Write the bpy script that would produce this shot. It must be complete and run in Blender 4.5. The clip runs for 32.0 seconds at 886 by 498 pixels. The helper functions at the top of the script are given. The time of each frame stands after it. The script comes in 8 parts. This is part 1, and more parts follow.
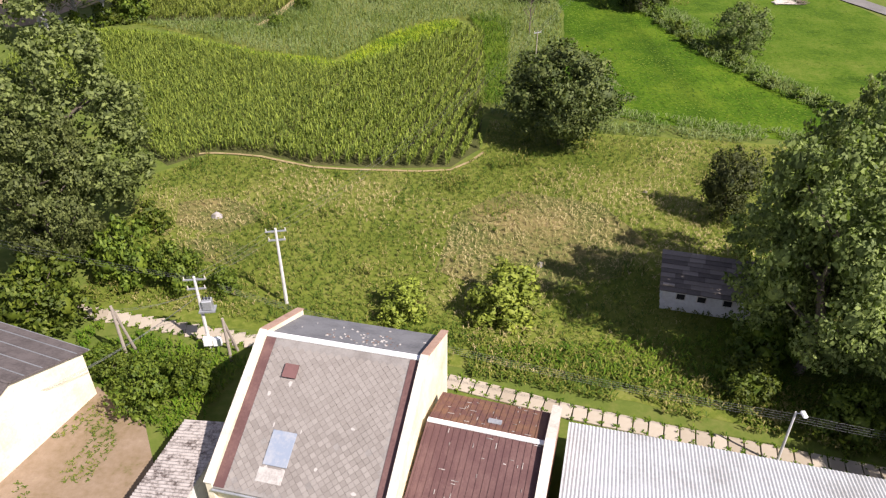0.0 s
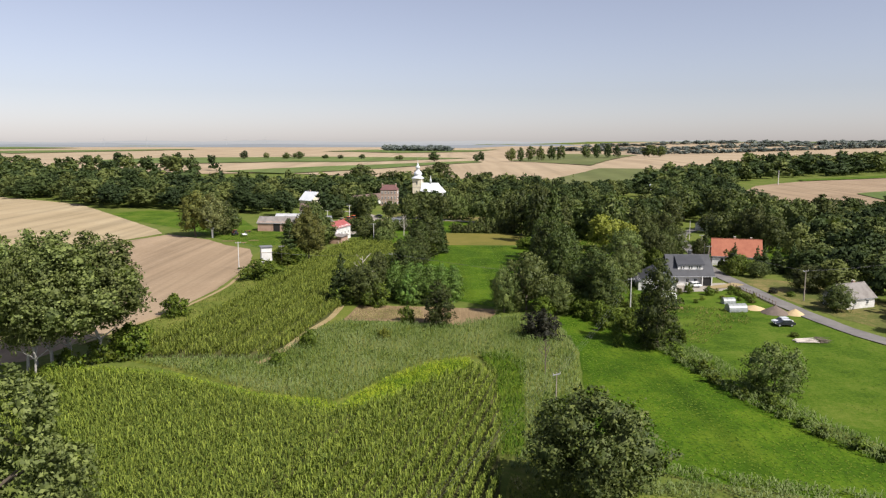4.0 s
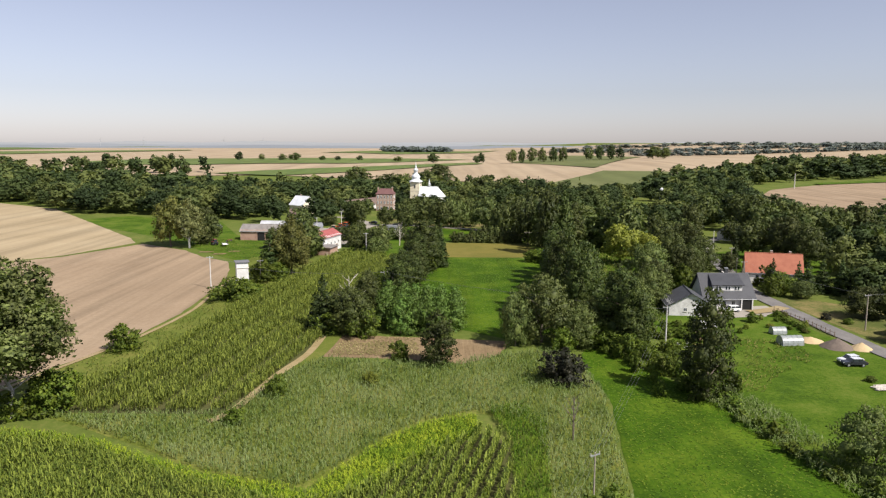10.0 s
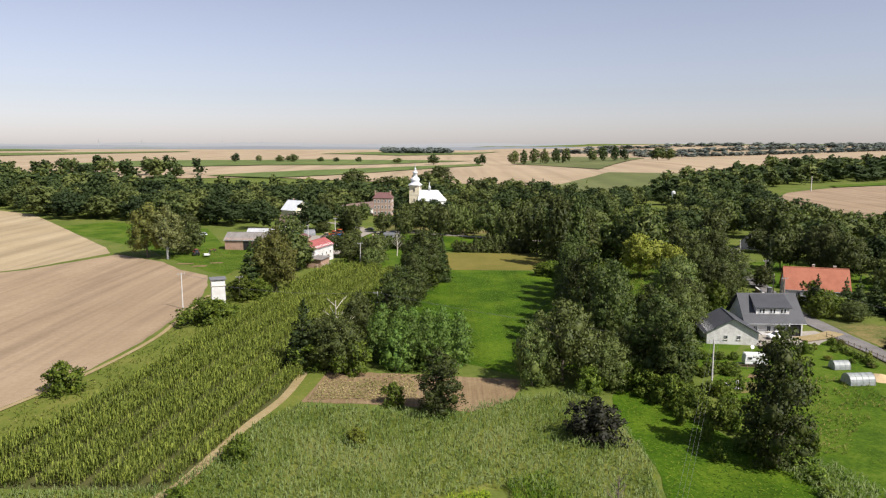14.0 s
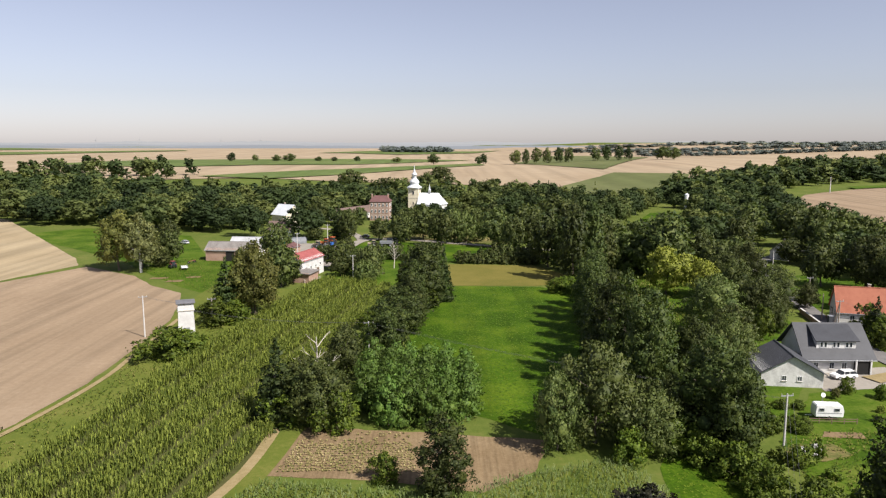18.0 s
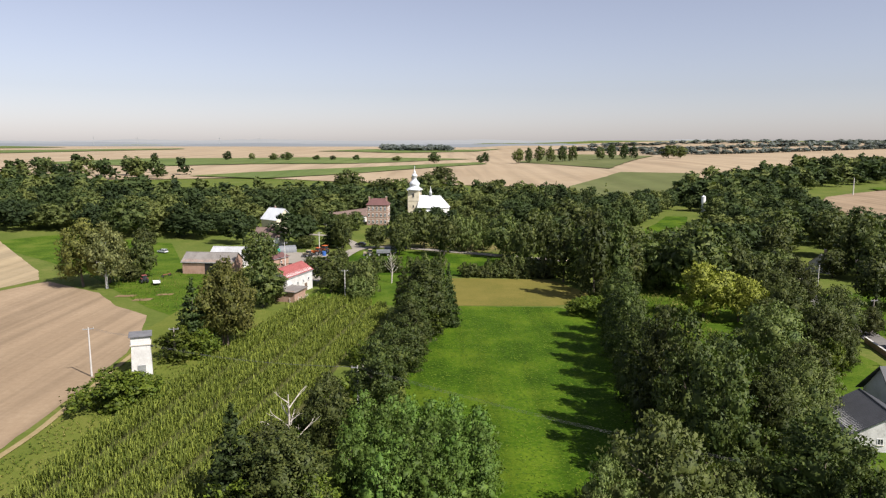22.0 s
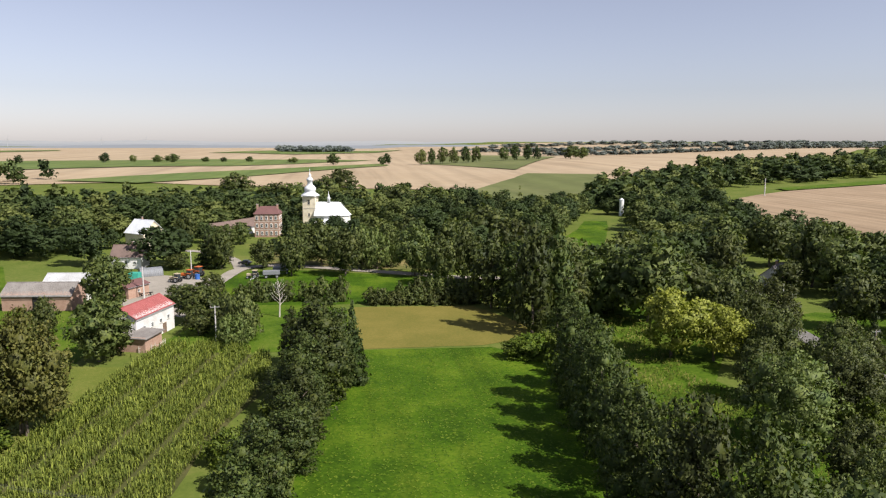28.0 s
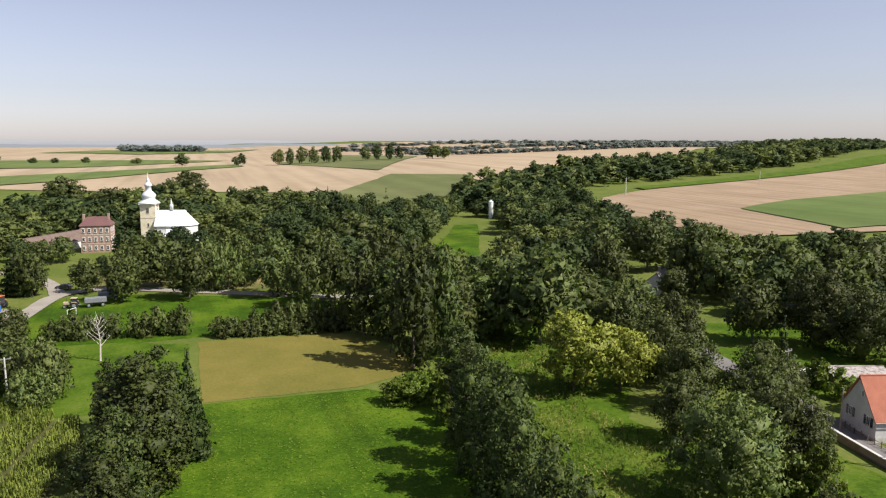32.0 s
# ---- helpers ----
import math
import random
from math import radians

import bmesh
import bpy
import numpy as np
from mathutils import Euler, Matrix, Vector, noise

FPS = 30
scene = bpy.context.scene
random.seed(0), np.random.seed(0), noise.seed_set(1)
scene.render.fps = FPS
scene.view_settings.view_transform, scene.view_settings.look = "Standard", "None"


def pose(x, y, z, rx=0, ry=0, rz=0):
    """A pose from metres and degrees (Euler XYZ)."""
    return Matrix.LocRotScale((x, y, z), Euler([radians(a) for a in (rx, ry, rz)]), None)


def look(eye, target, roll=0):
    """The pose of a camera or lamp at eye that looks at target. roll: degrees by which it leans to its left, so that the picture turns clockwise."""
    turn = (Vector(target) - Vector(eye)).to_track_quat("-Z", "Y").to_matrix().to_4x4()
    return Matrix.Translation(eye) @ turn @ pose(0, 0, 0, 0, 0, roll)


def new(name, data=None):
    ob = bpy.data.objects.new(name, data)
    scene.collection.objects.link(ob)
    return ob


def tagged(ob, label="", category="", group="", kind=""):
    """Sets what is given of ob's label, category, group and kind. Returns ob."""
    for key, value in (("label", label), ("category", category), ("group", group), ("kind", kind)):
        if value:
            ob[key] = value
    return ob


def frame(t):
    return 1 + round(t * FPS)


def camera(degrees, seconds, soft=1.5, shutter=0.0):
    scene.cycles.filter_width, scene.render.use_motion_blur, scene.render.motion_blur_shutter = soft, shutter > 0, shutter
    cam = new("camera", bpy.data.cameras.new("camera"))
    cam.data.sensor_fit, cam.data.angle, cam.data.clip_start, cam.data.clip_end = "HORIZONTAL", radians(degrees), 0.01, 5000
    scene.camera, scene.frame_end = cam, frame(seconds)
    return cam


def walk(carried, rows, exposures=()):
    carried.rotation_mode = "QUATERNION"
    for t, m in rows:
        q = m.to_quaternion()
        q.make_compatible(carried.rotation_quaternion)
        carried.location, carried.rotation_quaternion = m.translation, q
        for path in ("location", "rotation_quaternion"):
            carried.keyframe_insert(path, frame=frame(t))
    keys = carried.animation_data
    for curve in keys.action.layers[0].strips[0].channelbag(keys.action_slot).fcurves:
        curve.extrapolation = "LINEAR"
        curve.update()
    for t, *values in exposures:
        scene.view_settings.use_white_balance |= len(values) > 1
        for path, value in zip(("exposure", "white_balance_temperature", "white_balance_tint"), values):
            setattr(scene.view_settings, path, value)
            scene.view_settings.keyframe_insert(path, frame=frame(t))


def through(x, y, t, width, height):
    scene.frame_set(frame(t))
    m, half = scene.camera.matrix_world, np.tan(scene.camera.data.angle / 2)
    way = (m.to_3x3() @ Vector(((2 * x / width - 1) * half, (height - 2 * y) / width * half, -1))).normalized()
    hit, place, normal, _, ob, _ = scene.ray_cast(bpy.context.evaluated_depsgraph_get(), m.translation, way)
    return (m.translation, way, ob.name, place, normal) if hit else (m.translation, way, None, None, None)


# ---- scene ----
# The drone's flight: seconds, place, then yaw, pitch and roll in degrees.
cam = camera(63.45, 32.0, soft=1.25)
PATH = [
    (0, 0.01, -0.04, 41.09, -0.77, -33.94, -0.02),
    (0.1, 0.01, 0.21, 41, -0.66, -33.28, -0.05),
    (0.2, 0.01, 0.46, 40.9, -0.56, -32.12, -0.09),
    (0.3, 0.01, 0.71, 40.81, -0.45, -30.3, -0.13),
    (0.4, 0.01, 0.96, 40.71, -0.35, -28.47, -0.16),
    (0.5, 0.02, 1.21, 40.62, -0.24, -26.65, -0.2),
    (0.6, 0.02, 1.51, 40.59, -0.22, -25, -0.21),
    (0.7, 0.02, 1.8, 40.57, -0.19, -23.35, -0.22),
    (0.8, 0.02, 2.1, 40.55, -0.17, -21.7, -0.23),
    (0.9, 0.02, 2.4, 40.52, -0.14, -20.04, -0.24),
    (1, 0.02, 2.69, 40.5, -0.12, -18.39, -0.25),
    (1.1, -0.02, 3, 40.43, -0.13, -16.67, -0.24),
    (1.2, -0.05, 3.32, 40.36, -0.14, -14.96, -0.24),
    (1.3, -0.09, 3.63, 40.28, -0.15, -13.44, -0.23),
    (1.4, -0.13, 3.94, 40.21, -0.17, -11.99, -0.22),
    (1.5, -0.16, 4.25, 40.14, -0.18, -10.77, -0.22),
    (1.6, -0.19, 4.56, 40.07, -0.19, -9.52, -0.2),
    (1.7, -0.23, 4.87, 40.01, -0.2, -8.84, -0.19),
    (1.8, -0.26, 5.18, 39.94, -0.21, -8.67, -0.18),
    (2, -0.32, 5.79, 39.8, -0.23, -8.58, -0.15),
    (2.5, -0.51, 7.28, 39.8, -0.29, -8.54, -0.11),
    (3, -0.65, 8.8, 39.8, -0.33, -8.5, -0.07),
    (3.5, -0.75, 10.36, 39.8, -0.36, -8.47, -0.01),
    (4.5, -0.81, 13.48, 39.79, -0.37, -8.44, 0.03),
    (5.5, -0.79, 17, 39.73, -0.38, -8.42, 0.07),
    (7, -0.78, 23.52, 39.61, -0.43, -8.36, 0.12),
    (9, -0.67, 33.49, 39.87, -0.42, -8.38, 0.12),
    (11, -0.9, 44.68, 39.86, -0.46, -8.34, 0.11),
    (13, -1.09, 56.4, 40.01, -0.46, -8.34, 0.09),
    (14.5, -0.92, 64.91, 39.99, -0.4, -8.26, 0.05),
    (15.5, -1.13, 70.86, 40.4, -0.42, -8.31, 0.05),
    (16.5, -1.35, 76.95, 40.79, -0.43, -8.38, 0.04),
    (18, -1.33, 86.13, 40.82, -0.42, -8.39, 0.03),
    (20, -1.67, 98.72, 41, -0.42, -8.44, 0.03),
    (22, -2.08, 111.65, 41.42, -0.4, -8.55, 0.04),
    (24, -2.24, 123.86, 41.68, -0.39, -8.57, -0.05),
    (25, -2.38, 130, 41.75, -0.42, -8.6, -0.04),
    (25.1, -2.38, 130.64, 41.74, -0.49, -8.6, -0.04),
    (25.2, -2.39, 131.29, 41.73, -1.17, -8.6, -0.04),
    (25.3, -2.39, 131.94, 41.72, -2.36, -8.61, -0.04),
    (25.4, -2.39, 132.59, 41.7, -3.43, -8.61, -0.04),
    (25.5, -2.38, 133.26, 41.68, -3.87, -8.6, -0.04),
    (26.2, -2.26, 138.27, 41.37, -5.2, -8.57, -0.02),
    (26.9, -1.97, 143.75, 40.87, -6.5, -8.5, -0),
    (27.5, -1.74, 148.18, 40.61, -7.49, -8.46, 0.01),
    (27.8, -1.62, 150.3, 40.52, -7.77, -8.45, 0.03),
    (28, -1.54, 151.69, 40.48, -8.31, -8.44, 0.03),
    (28.2, -1.46, 153.07, 40.45, -9.03, -8.44, 0.04),
    (28.4, -1.37, 154.44, 40.42, -9.35, -8.44, 0.04),
    (28.6, -1.28, 155.79, 40.41, -9.9, -8.43, 0.04),
    (28.8, -1.18, 157.12, 40.4, -10.34, -8.43, 0.05),
    (29, -1.07, 158.43, 40.39, -11, -8.43, 0.05),
    (29.2, -0.94, 159.71, 40.39, -11.78, -8.43, 0.05),
    (29.4, -0.8, 160.97, 40.39, -12.04, -8.43, 0.06),
    (29.6, -0.65, 162.19, 40.4, -12.22, -8.44, 0.06),
    (29.8, -0.48, 163.38, 40.41, -12.27, -8.44, 0.06),
    (30, -0.3, 164.55, 40.42, -12.28, -8.44, 0.06),
    (30.1, -0.21, 165.12, 40.43, -12.42, -8.44, 0.07),
    (30.2, -0.12, 165.68, 40.44, -12.82, -8.44, 0.07),
    (30.3, -0.02, 166.24, 40.45, -13.47, -8.44, 0.07),
    (30.4, 0.08, 166.79, 40.46, -13.99, -8.44, 0.07),
    (30.5, 0.18, 167.34, 40.48, -14.34, -8.44, 0.07),
    (30.6, 0.28, 167.88, 40.49, -14.77, -8.45, 0.07),
    (30.8, 0.49, 168.94, 40.53, -15.63, -8.45, 0.07),
    (30.9, 0.6, 169.46, 40.55, -16.26, -8.45, 0.07),
    (31, 0.71, 169.98, 40.58, -17.04, -8.45, 0.08),
    (31.1, 0.82, 170.49, 40.6, -17.81, -8.46, 0.07),
    (31.2, 0.93, 171, 40.63, -18.45, -8.46, 0.07),
    (31.3, 1.05, 171.51, 40.66, -18.98, -8.46, 0.07),
    (31.4, 1.16, 172.01, 40.7, -19.23, -8.47, 0.07),
    (31.5, 1.28, 172.51, 40.74, -19.34, -8.47, 0.07),
    (31.7, 1.52, 173.49, 40.82, -19.35, -8.48, 0.07),
    (32, 1.9, 174.95, 40.97, -19.35, -8.5, 0.07),
]


def flight_pose(x, y, z, yaw, pitch, roll):
    turn = Matrix.Rotation(radians(yaw), 4, "Z") @ Matrix.Rotation(radians(90 + pitch), 4, "X") @ Matrix.Rotation(radians(roll), 4, "Z")
    return Matrix.Translation((x, y, z)) @ turn


walk(cam, [(row[0], flight_pose(*row[1:])) for row in PATH], exposures=[(0.0, 0.86, 6500, 17), (0.5, 1.08, 6500, 17), (0.9, 1.42, 6050, 16), (1.1, 1.40, 6050, 15), (1.3, 0.97, 6300, 14), (1.6, 0.62, 6500, 12), (2.0, 0.50, 6500, 11), (6.0, 0.50, 6500, 12), (25.0, 0.52, 6500, 12), (32.0, 0.58, 6500, 12)])
# ---- sky and sun ----
SUN_ELEVATION, SUN_FROM = 47.0, (0.76, -0.65)
world = bpy.data.worlds.new("sky")
scene.world = world
world.use_nodes = True
wn = world.node_tree.nodes
sky = wn.new("ShaderNodeTexSky")
sky.sky_type, sky.sun_disc = "NISHITA", False
sky.sun_elevation, sky.sun_rotation = radians(SUN_ELEVATION), math.atan2(SUN_FROM[0], SUN_FROM[1])
sky.altitude, sky.air_density, sky.dust_density, sky.ozone_density = 200, 1.05, 0.55, 2.2
wn["Background"].inputs["Strength"].default_value = 0.0755
pale = wn.new("ShaderNodeHueSaturation")
pale.inputs["Saturation"].default_value = 0.55
world.node_tree.links.new(sky.outputs["Color"], pale.inputs["Color"])
cool = wn.new("ShaderNodeMix")
cool.data_type, cool.blend_type = "RGBA", "MULTIPLY"
cool.inputs[0].default_value, cool.inputs[7].default_value = 1.0, (0.997, 0.972, 1.08, 1)
world.node_tree.links.new(pale.outputs["Color"], cool.inputs[6])
world.node_tree.links.new(cool.outputs[2], wn["Background"].inputs["Color"])

sun = new("sun", bpy.data.lights.new("sun", "SUN"))
sun.data.energy, sun.data.angle, sun.data.color = 5.0, radians(0.53), (1.0, 0.95, 0.88)
c = math.cos(radians(SUN_ELEVATION))
sun.matrix_world = look((SUN_FROM[0] * c * 300, SUN_FROM[1] * c * 300, math.sin(radians(SUN_ELEVATION)) * 300), (0, 0, 0))

# ---- materials ----
def ramp(nt, fac, stops):
    n = nt.nodes.new("ShaderNodeValToRGB")
    el = n.color_ramp.elements
    while len(el) < len(stops):
        el.new(0.5)
    for e, (p, col) in zip(el, stops):
        e.position, e.color = p, (*col, 1)
    nt.links.new(fac, n.inputs["Fac"])
    return n.outputs["Color"]


def noise_tex(nt, vec, scale, detail=4, rough=0.6):
    n = nt.nodes.new("ShaderNodeTexNoise")
    n.inputs["Scale"].default_value, n.inputs["Detail"].default_value, n.inputs["Roughness"].default_value = scale, detail, rough
    nt.links.new(vec, n.inputs["Vector"])
    return n.outputs["Fac"]


def mixed(nt, fac, a, b, mode="MIX"):
    n = nt.nodes.new("ShaderNodeMix")
    n.data_type, n.blend_type = "RGBA", mode
    for key, v in ((0, fac), (6, a), (7, b)):
        if isinstance(v, (int, float)):
            n.inputs[key].default_value = v
        elif isinstance(v, tuple):
            n.inputs[key].default_value = (*v, 1)
        else:
            nt.links.new(v, n.inputs[key])
    return n.outputs[2]


def maths(nt, op, a, b=0.0):
    n = nt.nodes.new("ShaderNodeMath")
    n.operation = op
    for i, v in enumerate((a, b)):
        if isinstance(v, (int, float)):
            n.inputs[i].default_value = v
        else:
            nt.links.new(v, n.inputs[i])
    return n.outputs[0]


def start(name, rough=0.9, metal=0.0, spec=0.3):
    m = bpy.data.materials.new(name)
    m.use_nodes = True
    b = m.node_tree.nodes["Principled BSDF"]
    b.inputs["Roughness"].default_value, b.inputs["Metallic"].default_value = rough, metal
    b.inputs["Specular IOR Level"].default_value = spec
    return m, m.node_tree, b


def bump(nt, b, height, strength=0.5, dist=0.05):
    n = nt.nodes.new("ShaderNodeBump")
    n.inputs["Strength"].default_value, n.inputs["Distance"].default_value = strength, dist
    nt.links.new(height, n.inputs["Height"])
    nt.links.new(n.outputs["Normal"], b.inputs["Normal"])


def world_at(nt, turn=0.0, stretch=(1, 1, 1)):
    g = nt.nodes.new("ShaderNodeNewGeometry")
    mp = nt.nodes.new("ShaderNodeMapping")
    mp.inputs["Rotation"].default_value, mp.inputs["Scale"].default_value = (0, 0, radians(turn)), stretch
    nt.links.new(g.outputs["Position"], mp.inputs["Vector"])
    return mp.outputs["Vector"]


def object_at(nt, stretch=(1, 1, 1)):
    g = nt.nodes.new("ShaderNodeTexCoord")
    mp = nt.nodes.new("ShaderNodeMapping")
    mp.inputs["Scale"].default_value = stretch
    nt.links.new(g.outputs["Object"], mp.inputs["Vector"])
    return mp.outputs["Vector"]


def soil_mat(name, stops, coarse=0.05, fine=1.2, contrast=0.5, rows=None, row_dark=0.25, bumpy=0.08):
    """Open land: broad patches, fine grain, and drill lines (spacing in metres, direction in degrees) where it has them."""
    m, nt, b = start(name, 0.95, spec=0.1)
    at = world_at(nt)
    big = noise_tex(nt, at, coarse, 5, 0.65)
    small = noise_tex(nt, at, fine, 6, 0.7)
    f = maths(nt, "ADD", maths(nt, "MULTIPLY", big, 1 - contrast), maths(nt, "MULTIPLY", small, contrast))
    col = ramp(nt, f, stops)
    if rows:
        spacing, turn = rows
        streak = noise_tex(nt, world_at(nt, turn, (1.0 / spacing, 0.035 / spacing, 0)), 1.0, 3, 0.6)
        shade = ramp(nt, streak, [(0.36, (1 - row_dark * 1.6,) * 3), (0.5, (1 - row_dark * 0.4,) * 3), (0.64, (1 + row_dark * 0.3,) * 3)])
        col = mixed(nt, 1.0, col, shade, "MULTIPLY")
    nt.links.new(col, b.inputs["Base Color"])
    bump(nt, b, small, 0.8, bumpy)
    return m


def leaf_mat(name, dark, light, hue=0.06, through=0.2):
    """Foliage: each leaf spray has its own green, each plant its own cast."""
    m, nt, b = start(name, 0.62, spec=0.25)
    g = nt.nodes.new("ShaderNodeNewGeometry")
    o = nt.nodes.new("ShaderNodeObjectInfo")
    mid = tuple(a * 0.5 + c * 0.5 for a, c in zip(dark, light))
    col = ramp(nt, g.outputs["Random Per Island"], [(0.0, dark), (0.55, mid), (1.0, light)])
    hs = nt.nodes.new("ShaderNodeHueSaturation")
    nt.links.new(maths(nt, "ADD", maths(nt, "MULTIPLY", o.outputs["Random"], hue * 0.35), 0.5 - hue * 0.175), hs.inputs["Hue"])
    nt.links.new(maths(nt, "ADD", maths(nt, "MULTIPLY", o.outputs["Random"], 0.6), 0.72), hs.inputs["Value"])
    grain = noise_tex(nt, object_at(nt), 0.9, 4, 0.75)
    col = mixed(nt, 1.0, col, ramp(nt, grain, [(0.32, (0.62, 0.63, 0.66)), (0.5, (0.95, 0.95, 0.93)), (0.68, (1.3, 1.27, 1.15))]), "MULTIPLY")
    nt.links.new(col, hs.inputs["Color"])
    nt.links.new(hs.outputs["Color"], b.inputs["Base Color"])
    tr = nt.nodes.new("ShaderNodeBsdfTranslucent")
    nt.links.new(mixed(nt, 1.0, hs.outputs["Color"], (1.0, 1.15, 0.5), "MULTIPLY"), tr.inputs["Color"])
    mx = nt.nodes.new("ShaderNodeMixShader")
    mx.inputs[0].default_value = through
    nt.links.new(b.outputs[0], mx.inputs[1])
    nt.links.new(tr.outputs[0], mx.inputs[2])
    nt.links.new(mx.outputs[0], nt.nodes["Material Output"].inputs["Surface"])
    return m


def patchy_leaf(name, stops, scale):
    """Grass blades whose tone follows patches of the meadow."""
    m, nt, b = start(name, 0.7, spec=0.15)
    g = nt.nodes.new("ShaderNodeNewGeometry")
    f = maths(nt, "ADD", maths(nt, "MULTIPLY", g.outputs["Random Per Island"], 0.3), maths(nt, "MULTIPLY", noise_tex(nt, world_at(nt, stretch=(1, 1, 0)), scale, 5, 0.7), 0.72))
    nt.links.new(ramp(nt, f, stops), b.inputs["Base Color"])
    return m


def wood_mat(name, dark, mid, light, joined):
    """Foliage of a wood: tone shifts from tree to tree and from spray to spray."""
    m, nt, b = start(name, 0.65, spec=0.12)
    g = nt.nodes.new("ShaderNodeNewGeometry")
    if joined:
        o = nt.nodes.new("ShaderNodeAttribute")
        o.attribute_name = "tone"
        each = o.outputs["Fac"]
    else:
        o = nt.nodes.new("ShaderNodeObjectInfo")
        each = o.outputs["Random"]
    f = maths(nt, "ADD", maths(nt, "MULTIPLY", g.outputs["Random Per Island"], 0.22), maths(nt, "MULTIPLY", each, 0.78))
    grain = noise_tex(nt, world_at(nt), 0.7, 3, 0.7)
    col = ramp(nt, f, [(0.05, dark), (0.5, mid), (0.95, light)])
    shade = mixed(nt, 1.0, col, ramp(nt, grain, [(0.32, (0.72, 0.73, 0.76)), (0.5, (0.97, 0.97, 0.95)), (0.68, (1.22, 1.2, 1.1))]), "MULTIPLY")
    nt.links.new(shade, b.inputs["Base Color"])
    tr = nt.nodes.new("ShaderNodeBsdfTranslucent")
    nt.links.new(mixed(nt, 1.0, shade, (1.0, 1.1, 0.6), "MULTIPLY"), tr.inputs["Color"])
    mx = nt.nodes.new("ShaderNodeMixShader")
    mx.inputs[0].default_value = 0.22
    nt.links.new(b.outputs[0], mx.inputs[1])
    nt.links.new(tr.outputs[0], mx.inputs[2])
    nt.links.new(mx.outputs[0], nt.nodes["Material Output"].inputs["Surface"])
    return m


def wall_mat(name, col, stain, rough=0.9, coarse=0.4, fine=6.0, spread=0.5, metal=0.0, spec=0.3):
    """Render, paint, sheet or wood: a base colour with stains at two scales."""
    m, nt, b = start(name, rough, metal, spec)
    at = object_at(nt)
    f = maths(nt, "ADD", maths(nt, "MULTIPLY", noise_tex(nt, at, coarse, 5, 0.7), 0.65), maths(nt, "MULTIPLY", noise_tex(nt, at, fine, 4, 0.7), 0.35))
    nt.links.new(ramp(nt, f, [(0.5 - spread * 0.35, stain), (0.5 + spread * 0.1, col), (1.0, tuple(min(1, v * 1.08) for v in col))]), b.inputs["Base Color"])
    bump(nt, b, noise_tex(nt, at, fine * 2, 3), 0.35, 0.02)
    return m


def piece_mat(name, a, b_col, rough=0.9, fine=5.0):
    """Separate pieces (slabs, tiles, planks): each has its own tone."""
    m, nt, b = start(name, rough, spec=0.25)
    o = nt.nodes.new("ShaderNodeObjectInfo")
    at = object_at(nt)
    f = maths(nt, "ADD", maths(nt, "MULTIPLY", o.outputs["Random"], 0.55), maths(nt, "MULTIPLY", noise_tex(nt, at, fine, 4, 0.7), 0.45))
    nt.links.new(ramp(nt, f, [(0.2, a), (0.8, b_col)]), b.inputs["Base Color"])
    bump(nt, b, noise_tex(nt, at, fine * 3, 3), 0.4, 0.015)
    return m


def island_mat(name, a, b_col, rough=0.9, fine=3.0):
    """Joined pieces: each island has its own tone."""
    m, nt, b = start(name, rough, spec=0.2)
    g = nt.nodes.new("ShaderNodeNewGeometry")
    f = maths(nt, "ADD", maths(nt, "MULTIPLY", g.outputs["Random Per Island"], 0.6), maths(nt, "MULTIPLY", noise_tex(nt, object_at(nt), fine, 4, 0.7), 0.4))
    nt.links.new(ramp(nt, f, [(0.15, a), (0.85, b_col)]), b.inputs["Base Color"])
    return m


GROUND = soil_mat("rough_grass_ground", [(0.25, (0.05, 0.08, 0.013)), (0.5, (0.10, 0.13, 0.024)), (0.75, (0.19, 0.175, 0.055))], 0.06, 0.9, 0.5)
DRY_GRASS = soil_mat("dry_rough_meadow", [(0.3, (0.05, 0.075, 0.016)), (0.47, (0.10, 0.11, 0.03)), (0.6, (0.22, 0.17, 0.07)), (0.75, (0.36, 0.29, 0.15))], 0.085, 1.3, 0.35, bumpy=0.15)
MEADOW = soil_mat("lush_meadow", [(0.4, (0.0254, 0.0606, 0.0023)), (0.5, (0.0508, 0.1037, 0.0040)), (0.6, (0.0974, 0.1500, 0.0094))], 0.07, 1.6, 0.4, rows=(5.0, 4), row_dark=0.15, bumpy=0.12)
LAWN = soil_mat("mown_lawn", [(0.39, (0.0326, 0.0678, 0.0039)), (0.5, (0.0628, 0.1117, 0.0071)), (0.63, (0.1109, 0.1436, 0.0200))], 0.11, 1.5, 0.42, bumpy=0.12)
STUBBLE = soil_mat("ploughed_stubble", [(0.25, (0.231, 0.163, 0.102)), (0.5, (0.299, 0.221, 0.143)), (0.75, (0.381, 0.292, 0.197))], 0.02, 0.9, 0.45, rows=(5.0, 16), row_dark=0.16)
STRAW = soil_mat("straw_stubble", [(0.25, (0.272, 0.211, 0.122)), (0.5, (0.354, 0.279, 0.17)), (0.75, (0.422, 0.347, 0.224))], 0.02, 0.8, 0.4, rows=(7.0, 60), row_dark=0.15)
FAR_STRAW = soil_mat("far_straw_field", [(0.25, (0.286, 0.211, 0.129)), (0.5, (0.36, 0.279, 0.184)), (0.75, (0.415, 0.333, 0.224))], 0.006, 0.05, 0.4, rows=(22.0, 62), row_dark=0.12)
